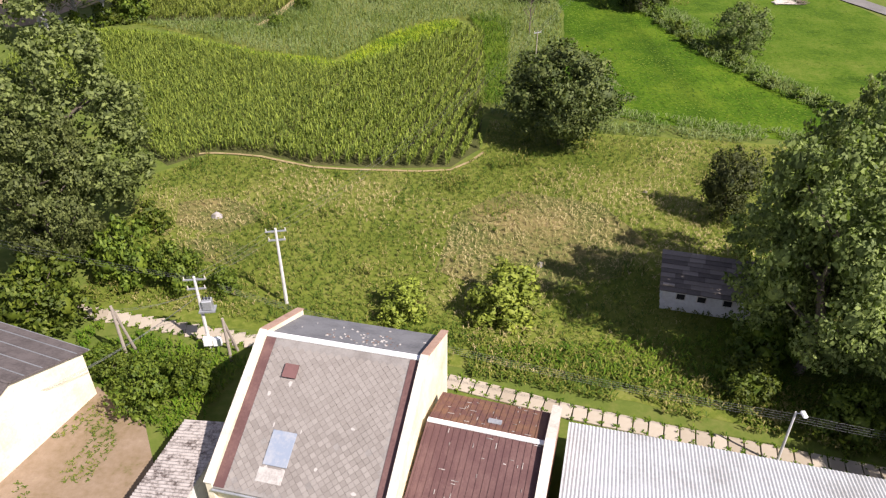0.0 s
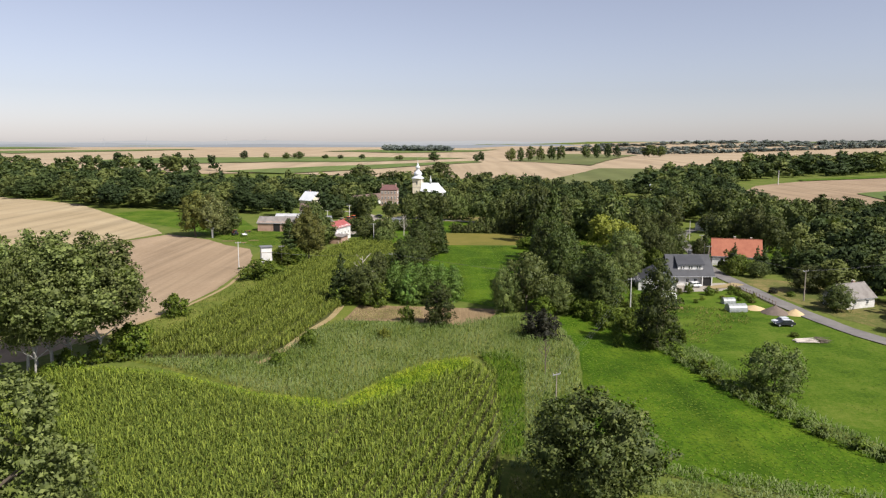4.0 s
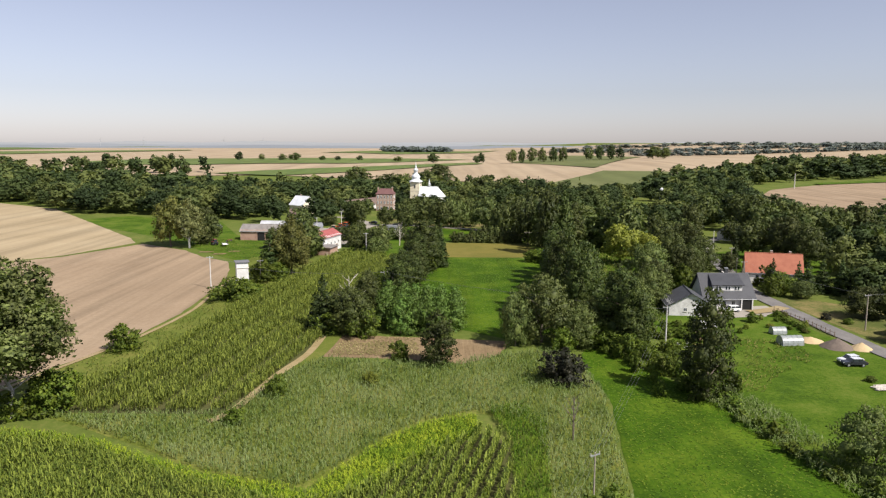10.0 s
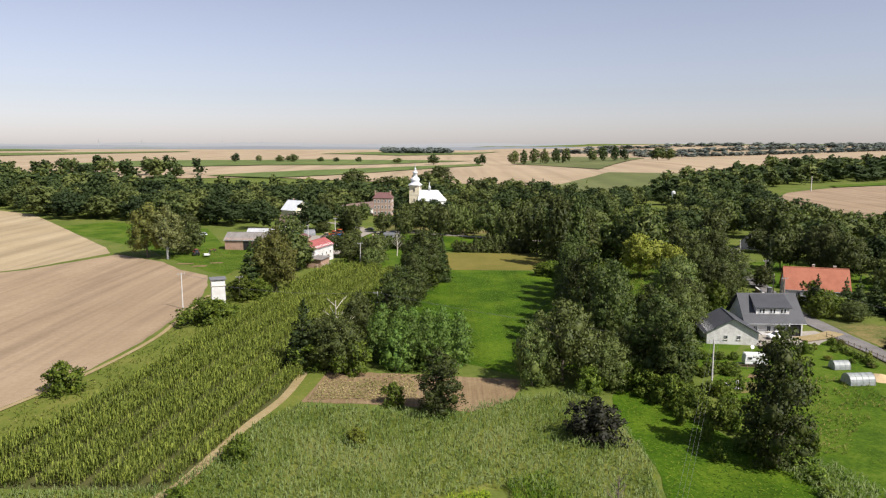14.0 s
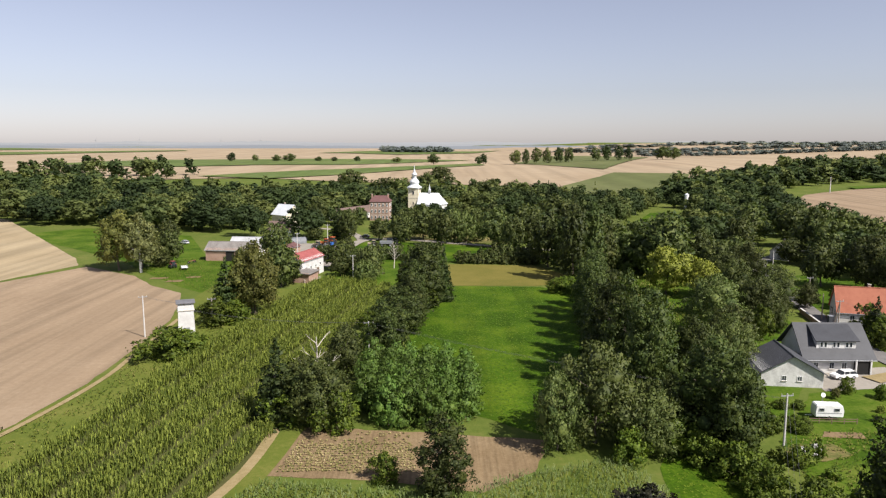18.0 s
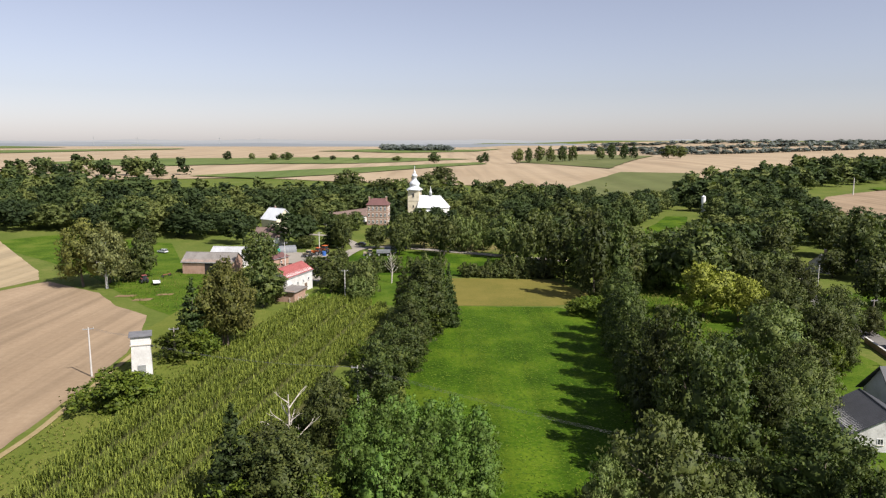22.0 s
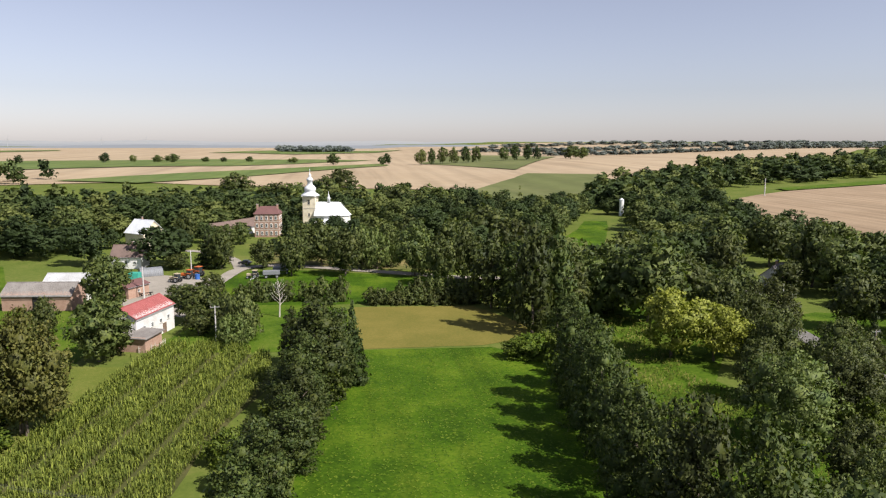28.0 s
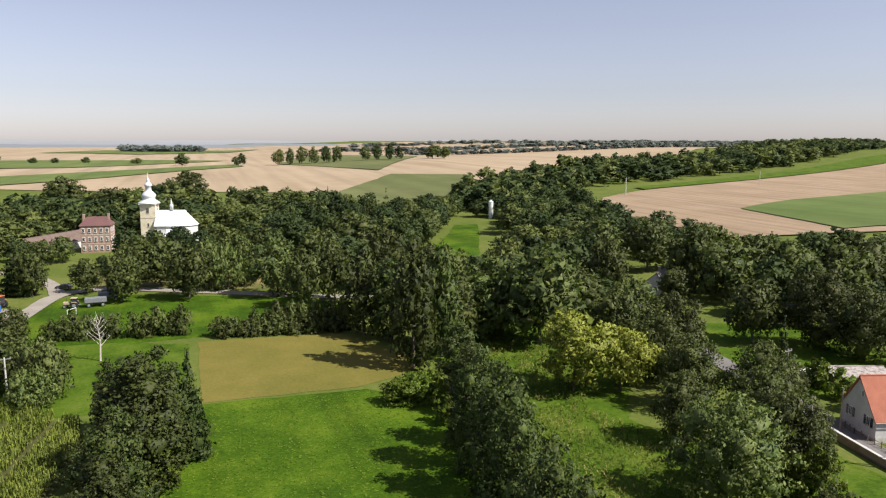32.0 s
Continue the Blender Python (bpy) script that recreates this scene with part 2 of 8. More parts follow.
FAR_GREEN = soil_mat("far_green_crop", [(0.25, (0.0690, 0.1140, 0.0270)), (0.5, (0.1150, 0.1520, 0.0450)), (0.75, (0.1725, 0.1900, 0.0630))], 0.008, 0.06, 0.4, rows=(18.0, 75), row_dark=0.12)
FAR_OLIVE = soil_mat("far_olive_crop", [(0.25, (0.088, 0.105, 0.036)), (0.5, (0.125, 0.14, 0.052)), (0.75, (0.175, 0.175, 0.075))], 0.008, 0.06, 0.4, rows=(20.0, 70), row_dark=0.1)
DRY_LAWN = soil_mat("yellowing_grass", [(0.25, (0.0630, 0.0945, 0.0135)), (0.5, (0.1125, 0.1350, 0.0234)), (0.78, (0.2070, 0.1845, 0.0540))], 0.09, 1.5, 0.42, bumpy=0.12)
BUCKWHEAT = soil_mat("brown_green_crop", [(0.3, (0.09, 0.10, 0.018)), (0.5, (0.15, 0.132, 0.03)), (0.7, (0.21, 0.17, 0.045))], 0.06, 1.6, 0.4)
DIRT = soil_mat("garden_soil", [(0.25, (0.13, 0.088, 0.045)), (0.5, (0.22, 0.155, 0.085)), (0.75, (0.31, 0.235, 0.14))], 0.12, 1.8, 0.5, rows=(0.4, 88), row_dark=0.14)
DARK_SOIL = soil_mat("maize_field_soil", [(0.25, (0.04, 0.05, 0.014)), (0.5, (0.07, 0.075, 0.024)), (0.75, (0.12, 0.10, 0.045))], 0.12, 1.8, 0.5)
SAND = soil_mat("sandy_track", [(0.25, (0.18, 0.14, 0.055)), (0.5, (0.29, 0.225, 0.115)), (0.75, (0.38, 0.31, 0.19))], 0.15, 1.5, 0.5)
YARD = soil_mat("trodden_yard", [(0.33, (0.10, 0.105, 0.028)), (0.43, (0.20, 0.145, 0.09)), (0.58, (0.25, 0.185, 0.13)), (0.72, (0.31, 0.25, 0.16))], 0.22, 1.6, 0.45)
ASPHALT = soil_mat("worn_asphalt", [(0.25, (0.10, 0.095, 0.09)), (0.5, (0.17, 0.16, 0.15)), (0.8, (0.26, 0.24, 0.22))], 0.2, 3.0, 0.4, bumpy=0.02)
ROAD_DUST = soil_mat("dusty_road", [(0.25, (0.2, 0.18, 0.15)), (0.5, (0.29, 0.262, 0.22)), (0.75, (0.37, 0.335, 0.285))], 0.15, 1.5, 0.5, bumpy=0.03)
WEEDS_GROUND = soil_mat("weedy_ground", [(0.36, (0.06, 0.088, 0.012)), (0.5, (0.12, 0.145, 0.022)), (0.64, (0.2, 0.195, 0.055))], 0.09, 1.4, 0.5)

LEAF_ROUND = leaf_mat("broad_leaves", (0.0365, 0.0548, 0.0132), (0.1121, 0.1292, 0.0325))
LEAF_ALDER = leaf_mat("alder_leaves", (0.0303, 0.0499, 0.0117), (0.0832, 0.1021, 0.0213))
LEAF_POPLAR = leaf_mat("poplar_leaves", (0.068, 0.092, 0.024), (0.235, 0.275, 0.085), hue=0.05, through=0.34)
LEAF_WILLOW = leaf_mat("willow_leaves", (0.0642, 0.0918, 0.0235), (0.1401, 0.1628, 0.0441))
LEAF_YELLOW = leaf_mat("yellow_green_leaves", (0.1200, 0.1423, 0.0178), (0.2761, 0.2845, 0.0446))
LEAF_CHESTNUT = leaf_mat("browned_leaves", (0.062, 0.072, 0.016), (0.165, 0.158, 0.038), hue=0.05)
LEAF_BIRCH = leaf_mat("birch_leaves", (0.07, 0.08, 0.026), (0.19, 0.19, 0.07))
LEAF_BUSH = leaf_mat("bush_leaves", (0.0498, 0.0860, 0.0080), (0.1358, 0.1750, 0.0176))
LEAF_BUSHL = leaf_mat("light_bush_leaves", (0.1071, 0.1428, 0.0133), (0.2618, 0.2975, 0.0442))
LEAF_DARK = leaf_mat("dark_bush_leaves", (0.012, 0.016, 0.009), (0.05, 0.048, 0.026))
LEAF_CONIF = leaf_mat("spruce_needles", (0.0244, 0.0442, 0.0114), (0.0652, 0.0884, 0.0212))
CORN = leaf_mat("maize_leaves", (0.078, 0.128, 0.018), (0.325, 0.395, 0.062), hue=0.02, through=0.25)
CORN_DRY = leaf_mat("maize_leaves_ripening", (0.066, 0.108, 0.014), (0.30, 0.36, 0.062), through=0.25)
REED = patchy_leaf("reed_blades", [(0.41, (0.0587, 0.0962, 0.0157)), (0.5, (0.1120, 0.1543, 0.0393)), (0.59, (0.1600, 0.1981, 0.0733))], 0.09)
YELLOW_WEED = patchy_leaf("flowering_weeds", [(0.36, (0.085, 0.150, 0.010)), (0.5, (0.16, 0.235, 0.013)), (0.64, (0.27, 0.32, 0.022))], 0.2)
GRASS = patchy_leaf("grass_blades", [(0.38, (0.0310, 0.0686, 0.0026)), (0.5, (0.0633, 0.1231, 0.0053)), (0.62, (0.1171, 0.1651, 0.0131))], 0.16)
OLIVE_GRASS = patchy_leaf("olive_grass_blades", [(0.38, (0.0344, 0.0671, 0.0065)), (0.5, (0.0818, 0.1187, 0.0114)), (0.6, (0.1473, 0.1514, 0.0246)), (0.68, (0.2455, 0.2128, 0.0737))], 0.12)
HAY = patchy_leaf("hay_blades", [(0.3, (0.10, 0.12, 0.025)), (0.5, (0.23, 0.2, 0.07)), (0.7, (0.42, 0.34, 0.17))], 0.13)
DARK_BOARDS = wall_mat("dark_roof_felt", (0.125, 0.105, 0.1), (0.06, 0.05, 0.047), 0.9, 0.7, 5.0)
WOOD_LEAVES = wood_mat("village_wood_leaves", (0.0260, 0.0412, 0.0169), (0.0600, 0.0862, 0.0286), (0.1550, 0.1744, 0.0520), True)
# far tree lines: distance haze is put into this pale greyed leaf colour
HAZED_LEAVES = wood_mat("hazed_far_leaves", (0.13, 0.155, 0.15), (0.175, 0.2, 0.19), (0.23, 0.25, 0.23), True)
WOOD_TREE = wood_mat("wood_tree_leaves", (0.0260, 0.0412, 0.0169), (0.0600, 0.0862, 0.0286), (0.1550, 0.1744, 0.0520), False)
LEAF_THICK = leaf_mat("thicket_leaves", (0.0594, 0.1128, 0.0180), (0.1298, 0.1998, 0.0361), hue=0.05)
BARK = wall_mat("bark", (0.16, 0.13, 0.10), (0.06, 0.05, 0.04), 0.95, 1.0, 8.0)
PALE_BARK = wall_mat("pale_bark", (0.42, 0.40, 0.36), (0.2, 0.18, 0.16), 0.95, 1.0, 6.0)
BIRCH_BARK = wall_mat("birch_bark", (0.55, 0.53, 0.5), (0.12, 0.11, 0.1), 0.85, 1.5, 6.0)
DEAD_WOOD = wall_mat("bleached_wood", (0.55, 0.50, 0.44), (0.3, 0.26, 0.22), 0.9, 1.0, 8.0)

# ---- building materials ----
CREAM = wall_mat("cream_render", (0.72, 0.651, 0.493), (0.495, 0.405, 0.281), 0.9, 0.35, 5.0)
WHITE_WALL = wall_mat("white_render", (0.663, 0.654, 0.629), (0.468, 0.451, 0.425), 0.9, 0.3, 5.0)
GREY_WALL = wall_mat("grey_white_render", (0.62, 0.61, 0.58), (0.36, 0.35, 0.33), 0.9, 0.5, 5.0)
PINK_BRICK = wall_mat("weathered_brick", (0.4, 0.264, 0.2), (0.272, 0.16, 0.112), 0.95, 0.8, 9.0)
MANOR_BRICK = wall_mat("pale_red_brick", (0.368, 0.248, 0.192), (0.264, 0.16, 0.12), 0.95, 0.5, 7.0)
TRIM = wall_mat("pale_trim", (0.54, 0.503, 0.432), (0.375, 0.34, 0.288), 0.85, 1.0, 8.0)
RED_ROOF = wall_mat("red_roof_sheet", (0.30, 0.085, 0.08), (0.2, 0.055, 0.05), 0.6, 0.5, 6.0)
ORANGE_ROOF = wall_mat("orange_tiles", (0.36, 0.135, 0.08), (0.27, 0.09, 0.055), 0.85, 0.5, 6.0)
BROWN_ROOF = wall_mat("brown_painted_sheet", (0.098, 0.05, 0.047), (0.16, 0.092, 0.08), 0.5, 0.6, 7.0)
MAROON = wall_mat("maroon_tiles", (0.155, 0.078, 0.072), (0.105, 0.055, 0.05), 0.8, 0.5, 6.0)
DARK_ROOF = wall_mat("anthracite_tiles", (0.062, 0.064, 0.07), (0.042, 0.043, 0.047), 0.55, 0.6, 9.0)
GREY_ROOF = wall_mat("grey_fibre_cement", (0.231, 0.214, 0.197), (0.133, 0.117, 0.105), 0.95, 0.5, 7.0)
FELT = wall_mat("grey_roof_felt", (0.175, 0.175, 0.182), (0.098, 0.098, 0.105), 0.9, 0.6, 7.0)
WHITE_SHEET = wall_mat("pale_corrugated_sheet", (0.45, 0.458, 0.465), (0.315, 0.315, 0.307), 0.55, 0.25, 4.0)
SHEET_OLD = wall_mat("stained_corrugated_sheet", (0.40, 0.36, 0.33), (0.07, 0.05, 0.042), 0.85, 1.6, 7.0, 0.35)
ZINC = wall_mat("bright_zinc", (0.68, 0.697, 0.705), (0.527, 0.552, 0.57), 0.45, 0.4, 5.0)
TILE_OLD = island_mat("old_eternit_tiles", (0.19, 0.168, 0.15), (0.26, 0.236, 0.212), 0.95, 1.2)
OLD_BROWN = wall_mat("faded_brown_tiles", (0.17, 0.12, 0.10), (0.10, 0.075, 0.065), 0.9, 0.5, 6.0)
STREAK = wall_mat("pale_lime_streaks", (0.4, 0.375, 0.345), (0.26, 0.24, 0.22), 0.9, 1.5, 6.0)
SKYLIGHT = wall_mat("blue_grey_sheet", (0.216, 0.252, 0.312), (0.33, 0.336, 0.348), 0.5, 1.0, 5.0)
BOARD = piece_mat("weathered_boards", (0.085, 0.072, 0.064), (0.215, 0.185, 0.16), 0.9, 4.0)
TILE = piece_mat("eternit_tiles", (0.205, 0.182, 0.162), (0.25, 0.226, 0.203), 0.95, 3.0)
SLAB = piece_mat("concrete_slabs", (0.31, 0.258, 0.191), (0.422, 0.366, 0.29), 0.95, 3.0)
POLE_CONCRETE = wall_mat("pole_concrete", (0.58, 0.56, 0.53), (0.4, 0.38, 0.36), 0.9, 0.6, 6.0)
POLE_WOOD = wall_mat("grey_pole_wood", (0.34, 0.29, 0.24), (0.2, 0.17, 0.14), 0.95, 1.0, 8.0)
STEEL = wall_mat("galvanised_steel", (0.45, 0.46, 0.47), (0.32, 0.33, 0.34), 0.5, 1.0, 8.0, metal=0.6)
WIRE = wall_mat("wire", (0.14, 0.14, 0.14), (0.1, 0.1, 0.1), 0.6)
# near-black for machine parts and fittings; on openings it paints the unlit inside
DARK = wall_mat("black_and_unlit_opening", (0.02, 0.019, 0.018), (0.012, 0.012, 0.012), 0.9)
PLANK_WALL = wall_mat("brown_planks", (0.20, 0.14, 0.1), (0.11, 0.08, 0.06), 0.95, 0.8, 7.0)
WHITE_PAINT = wall_mat("white_paint", (0.82, 0.82, 0.80), (0.68, 0.68, 0.66), 0.5, 0.6, 5.0)
# white turbines made grey: the haze before them is put into this colour
TURBINE_HAZED = wall_mat("hazed_turbine_white", (0.34, 0.35, 0.37), (0.3, 0.31, 0.33), 0.6, 0.6, 5.0)
SILVER_PAINT = wall_mat("silver_car_paint", (0.62, 0.64, 0.66), (0.5, 0.52, 0.54), 0.25, 0.6, 5.0, spec=0.6)
BLACK_PAINT = wall_mat("dark_car_paint", (0.03, 0.032, 0.04), (0.02, 0.021, 0.026), 0.2, 0.6, 5.0, spec=0.6)
RUBBER = wall_mat("tyre_rubber", (0.025, 0.025, 0.025), (0.04, 0.038, 0.035), 0.9)
ORANGE = wall_mat("orange_machine_paint", (0.55, 0.13, 0.03), (0.35, 0.09, 0.03), 0.5, 1.0, 6.0)
BEIGE_PAINT = wall_mat("beige_machine_paint", (0.5, 0.42, 0.28), (0.35, 0.28, 0.2), 0.5, 1.0, 6.0)
GREEN_PAINT = wall_mat("turquoise_paint", (0.05, 0.36, 0.27), (0.04, 0.25, 0.2), 0.5, 1.0, 6.0)
BLUE_PAINT = wall_mat("blue_paint", (0.04, 0.13, 0.42), (0.03, 0.1, 0.3), 0.5, 1.0, 6.0)
GREY_PAINT = wall_mat("grey_tarpaulin", (0.20, 0.21, 0.22), (0.14, 0.145, 0.15), 0.6, 1.0, 6.0)
SOIL_PILE = wall_mat("dark_gravel", (0.16, 0.125, 0.1), (0.1, 0.08, 0.065), 0.95, 1.0, 8.0)
SAND_PILE = wall_mat("yellow_sand", (0.50, 0.38, 0.21), (0.4, 0.3, 0.17), 0.95, 1.0, 8.0)
STONE = wall_mat("grey_boulder", (0.35, 0.32, 0.30), (0.2, 0.18, 0.17), 0.95, 1.0, 6.0)
GLASS, gnt, gb = start("window_glass", 0.08, spec=0.6)
gb.inputs["Base Color"].default_value = (0.03, 0.036, 0.042, 1)
gnt.links.new(ramp(gnt, noise_tex(gnt, object_at(gnt), 0.7, 2), [(0.3, (0.02, 0.025, 0.03)), (0.7, (0.05, 0.058, 0.066))]), gb.inputs["Base Color"])
FILM, fnt, fb = start("greenhouse_film", 0.35, spec=0.4)
fnt.links.new(ramp(fnt, noise_tex(fnt, object_at(fnt), 1.5, 3), [(0.3, (0.3, 0.33, 0.32)), (0.7, (0.45, 0.48, 0.46))]), fb.inputs["Base Color"])
fb.inputs["Transmission Weight"].default_value = 0.35

# ---- building helpers ----
def step(a, b, v):
    t = np.clip((v - a) / (b - a), 0.0, 1.0)
    return t * t * (3 - 2 * t)


def land(x, y):
    """Height of the ground: a flat valley floor between gently rising fields."""
    return (3.0 * step(-70, -260, x) * step(60, 200, y) + 7.0 * step(110, 300, x) * step(150, 320, y)
            + 8.0 * step(430, 1100, y) + 17.0 * step(1000, 4600, y) + 14.0 * step(420, 1000, x) * step(520, 1000, y))


def mesh_of(name, verts, faces, mat, smooth=False):
    me = bpy.data.meshes.new(name)
    me.from_pydata(verts, [], faces)
    me.materials.append(mat)
    if smooth:
        me.polygons.foreach_set("use_smooth", [True] * len(me.polygons))
    me.update()
    return me


def cells(name, verts, size, mat):
    """A mesh of many loose polygons of one size, from an array of corner points."""
    n = len(verts) // size
    me = bpy.data.meshes.new(name)
    me.vertices.add(n * size)
    me.vertices.foreach_set("co", np.asarray(verts, np.float32).ravel())
    me.loops.add(n * size)
    me.loops.foreach_set("vertex_index", np.arange(n * size, dtype=np.int32))
    me.polygons.add(n)
    me.polygons.foreach_set("loop_start", np.arange(0, n * size, size, dtype=np.int32))
    me.materials.append(mat)
    me.update(calc_edges=True)
    return me


def part(name, data, material, parent, label=""):
    """Links a bmesh or a mesh as one object under a thing or a part."""
    if isinstance(data, bmesh.types.BMesh):
        me = bpy.data.meshes.new(name)
        data.to_mesh(me)
        data.free()
        me.materials.append(material)
        data = me
    ob = new(name, data)
    ob.parent = parent
    return tagged(ob, label)


def thing(name, label, category, m=None, group="", kind="", data=None):
    ob = new(name, data)
    if m is not None:
        ob.matrix_basis = m
    return tagged(ob, label, category, group, kind)


def on_land(x, y, rz=0.0, dz=0.0):
    return pose(x, y, float(land(x, y)) + dz, 0, 0, rz)


def add_box(bm, x, y, z, sx, sy, sz, m=None, bevel=0.0):
    """A box by its centre in x and y, its foot in z, and its size."""
    r = bmesh.ops.create_cube(bm, size=1.0)
    t = Matrix.Translation((x, y, z + sz / 2)) @ Matrix.Diagonal((sx, sy, sz, 1))
    bmesh.ops.transform(bm, matrix=(m @ t) if m is not None else t, verts=r["verts"])
    if bevel:
        bmesh.ops.bevel(bm, geom=list({e for v in r["verts"] for e in v.link_edges}), offset=bevel, segments=1, affect="EDGES")


def box(x, y, z, sx, sy, sz, m=None, bevel=0.0):
    bm = bmesh.new()
    add_box(bm, x, y, z, sx, sy, sz, m, bevel)
    return bm


def add_rod(bm, a, b, r1, r2, sides=8):
    a, b = Vector(a), Vector(b)
    r = bmesh.ops.create_cone(bm, cap_ends=True, segments=sides, radius1=r1, radius2=r2, depth=(b - a).length)
    bmesh.ops.transform(bm, matrix=Matrix.Translation((a + b) / 2) @ (b - a).to_track_quat("Z", "Y").to_matrix().to_4x4(), verts=r["verts"])


def rod(a, b, r1, r2=None, sides=8):
    bm = bmesh.new()
    add_rod(bm, a, b, r1, r1 if r2 is None else r2, sides)
    return bm


def add_prism(bm, outline, axis_from, axis_to, plane="xz"):
    """An outline in the x-z (or y-z) plane, drawn out along the other axis."""
    rings = []
    for d in (axis_from, axis_to):
        rings.append([bm.verts.new((p[0], d, p[1]) if plane == "xz" else (d, p[0], p[1])) for p in outline])
    n = len(outline)
    bm.faces.new(rings[0])
    bm.faces.new(rings[1][::-1])
    for i in range(n):
        bm.faces.new((rings[0][i], rings[1][i], rings[1][(i + 1) % n], rings[0][(i + 1) % n]))
    bmesh.ops.recalc_face_normals(bm, faces=bm.faces[:])


def prism(outline, a, b, plane="xz"):
    bm = bmesh.new()
    add_prism(bm, outline, a, b, plane)
    return bm


# ---- ground ----
def lines(spans):
    out = []
    for a, b, s in spans:
        out += list(np.arange(a, b, s))
    return np.array(out + [spans[-1][1]], float)


gx = lines([(-4800, -1200, 200), (-1200, -320, 40), (-320, -100, 10), (-100, 120, 5), (120, 320, 10), (320, 1200, 40), (1200, 4800, 200)])
gy = lines([(-700, -100, 60), (-100, 20, 10), (20, 330, 5), (330, 640, 10), (640, 1400, 40), (1400, 4900, 125)])
X, Y = np.meshgrid(gx, gy)
Z = land(X, Y)
w = len(gx)
quads = [(j * w + i, j * w + i + 1, (j + 1) * w + i + 1, (j + 1) * w + i) for j in range(len(gy) - 1) for i in range(w - 1)]
ground = thing("ground", "broad green and dry farmland with rough grass", "ground", kind="structure",
               data=mesh_of("ground", np.stack([X, Y, Z], -1).reshape(-1, 3).tolist(), quads, GROUND, True))


def patch(name, label, outline, mat, lift=0.1, pitch=8.0, category="field", kind="structure"):
    """A field laid on the land: its outline, cut into cells so that it follows the slope."""
    if lift < 0.3:
        lift *= 0.4
    rim, rough = [], 0.045 * pitch if pitch > 12 else 0.4
    for (x0, y0), (x1, y1) in zip(outline, outline[1:] + outline[:1]):
        n = max(1, int(math.hypot(x1 - x0, y1 - y0) / (0.35 * pitch)))
        for k in range(n):
            x, y = x0 + (x1 - x0) * k / n, y0 + (y1 - y0) * k / n
            d = noise.noise_vector((x / pitch * 2.3, y / pitch * 2.3, 1.0)) * rough
            rim.append((x + d.x, y + d.y))
    outline = rim
    bm = bmesh.new()
    f = bm.faces.new([bm.verts.new((x, y, 0)) for x, y in outline])
    f.normal_update()
    if f.normal.z < 0:
        f.normal_flip()
    bmesh.ops.triangulate(bm, faces=bm.faces[:])
    xs, ys = [p[0] for p in outline], [p[1] for p in outline]
    for k, (lo, hi) in enumerate(((min(xs), max(xs)), (min(ys), max(ys)))):
        v = math.ceil(lo / pitch) * pitch
        while v < hi:
            at, no = ((v, 0, 0), (1, 0, 0)) if k == 0 else ((0, v, 0), (0, 1, 0))
            bmesh.ops.bisect_plane(bm, geom=bm.verts[:] + bm.edges[:] + bm.faces[:], plane_co=at, plane_no=no)
            v += pitch
    for v in bm.verts:
        v.co.z = float(land(v.co.x, v.co.y)) + lift
    for f in bm.faces:
        f.normal_update()
        if f.normal.z < 0:
            f.normal_flip()
    me = bpy.data.meshes.new(name)
    bm.to_mesh(me)
    bm.free()
    me.materials.append(mat)
    me.polygons.foreach_set("use_smooth", [True] * len(me.polygons))
    return thing(name, label, category, kind=kind, data=me)


def ribbon(name, label, line, wide, mat, lift=0.12, category="road"):
    """A road or track along a line of points, smoothed, at a width."""
    pts = [Vector((*p, 0)) for p in line]
    fine = []
    for i in range(len(pts) - 1):
        p0, p1, p2, p3 = pts[max(i - 1, 0)], pts[i], pts[i + 1], pts[min(i + 2, len(pts) - 1)]
        n = max(2, int((p2 - p1).length / 4))
        for k in range(n):
            t = k / n
            fine.append(0.5 * (2 * p1 + (p2 - p0) * t + (2 * p0 - 5 * p1 + 4 * p2 - p3) * t * t + (3 * p1 - p0 - 3 * p2 + p3) * t ** 3))
    fine.append(pts[-1])
    verts, faces = [], []
    for i, p in enumerate(fine):
        d = (fine[min(i + 1, len(fine) - 1)] - fine[max(i - 1, 0)]).normalized()
        side = Vector((d.y, -d.x, 0))
        for s in (-0.5, 0, 0.5):
            q = p + side * wide * s * (1 + 0.06 * math.sin(i * 1.7 + s))
            verts.append((q.x, q.y, float(land(q.x, q.y)) + lift + (0.03 if s == 0 else 0)))
        if i:
            b = 3 * i
            faces += [(b - 3, b - 2, b + 1, b), (b - 2, b - 1, b + 2, b + 1)]
    return thing(name, label, category, kind="structure", data=mesh_of(name, verts, faces, mat, True))


CORN_NEAR = [(-70, 112), (-48, 96), (-33, 80), (-28, 84), (-22, 83), (-15, 80), (-6, 79), (2, 79), (6, 84), (7, 98), (8.3, 112), (8.8, 131), (5.3, 134), (1.5, 129), (-3.6, 124), (-7.4, 118.8), (-10.9, 115), (-16.5, 112.3), (-23.9, 115.6), (-30, 118.6), (-38, 123), (-46.7, 128.5), (-58.3, 131), (-70, 131)]
CORN_LONG = [(-62, 143), (-54, 141.5), (-33, 141), (-30.5, 149), (-24.5, 182), (-23, 215), (-20, 247), (-13, 272), (-15, 286), (-24, 294), (-34, 297), (-40, 286), (-44.3, 243), (-48, 224), (-50, 209), (-51, 199), (-51.6, 186), (-53.6, 173), (-56, 160), (-60, 150)]
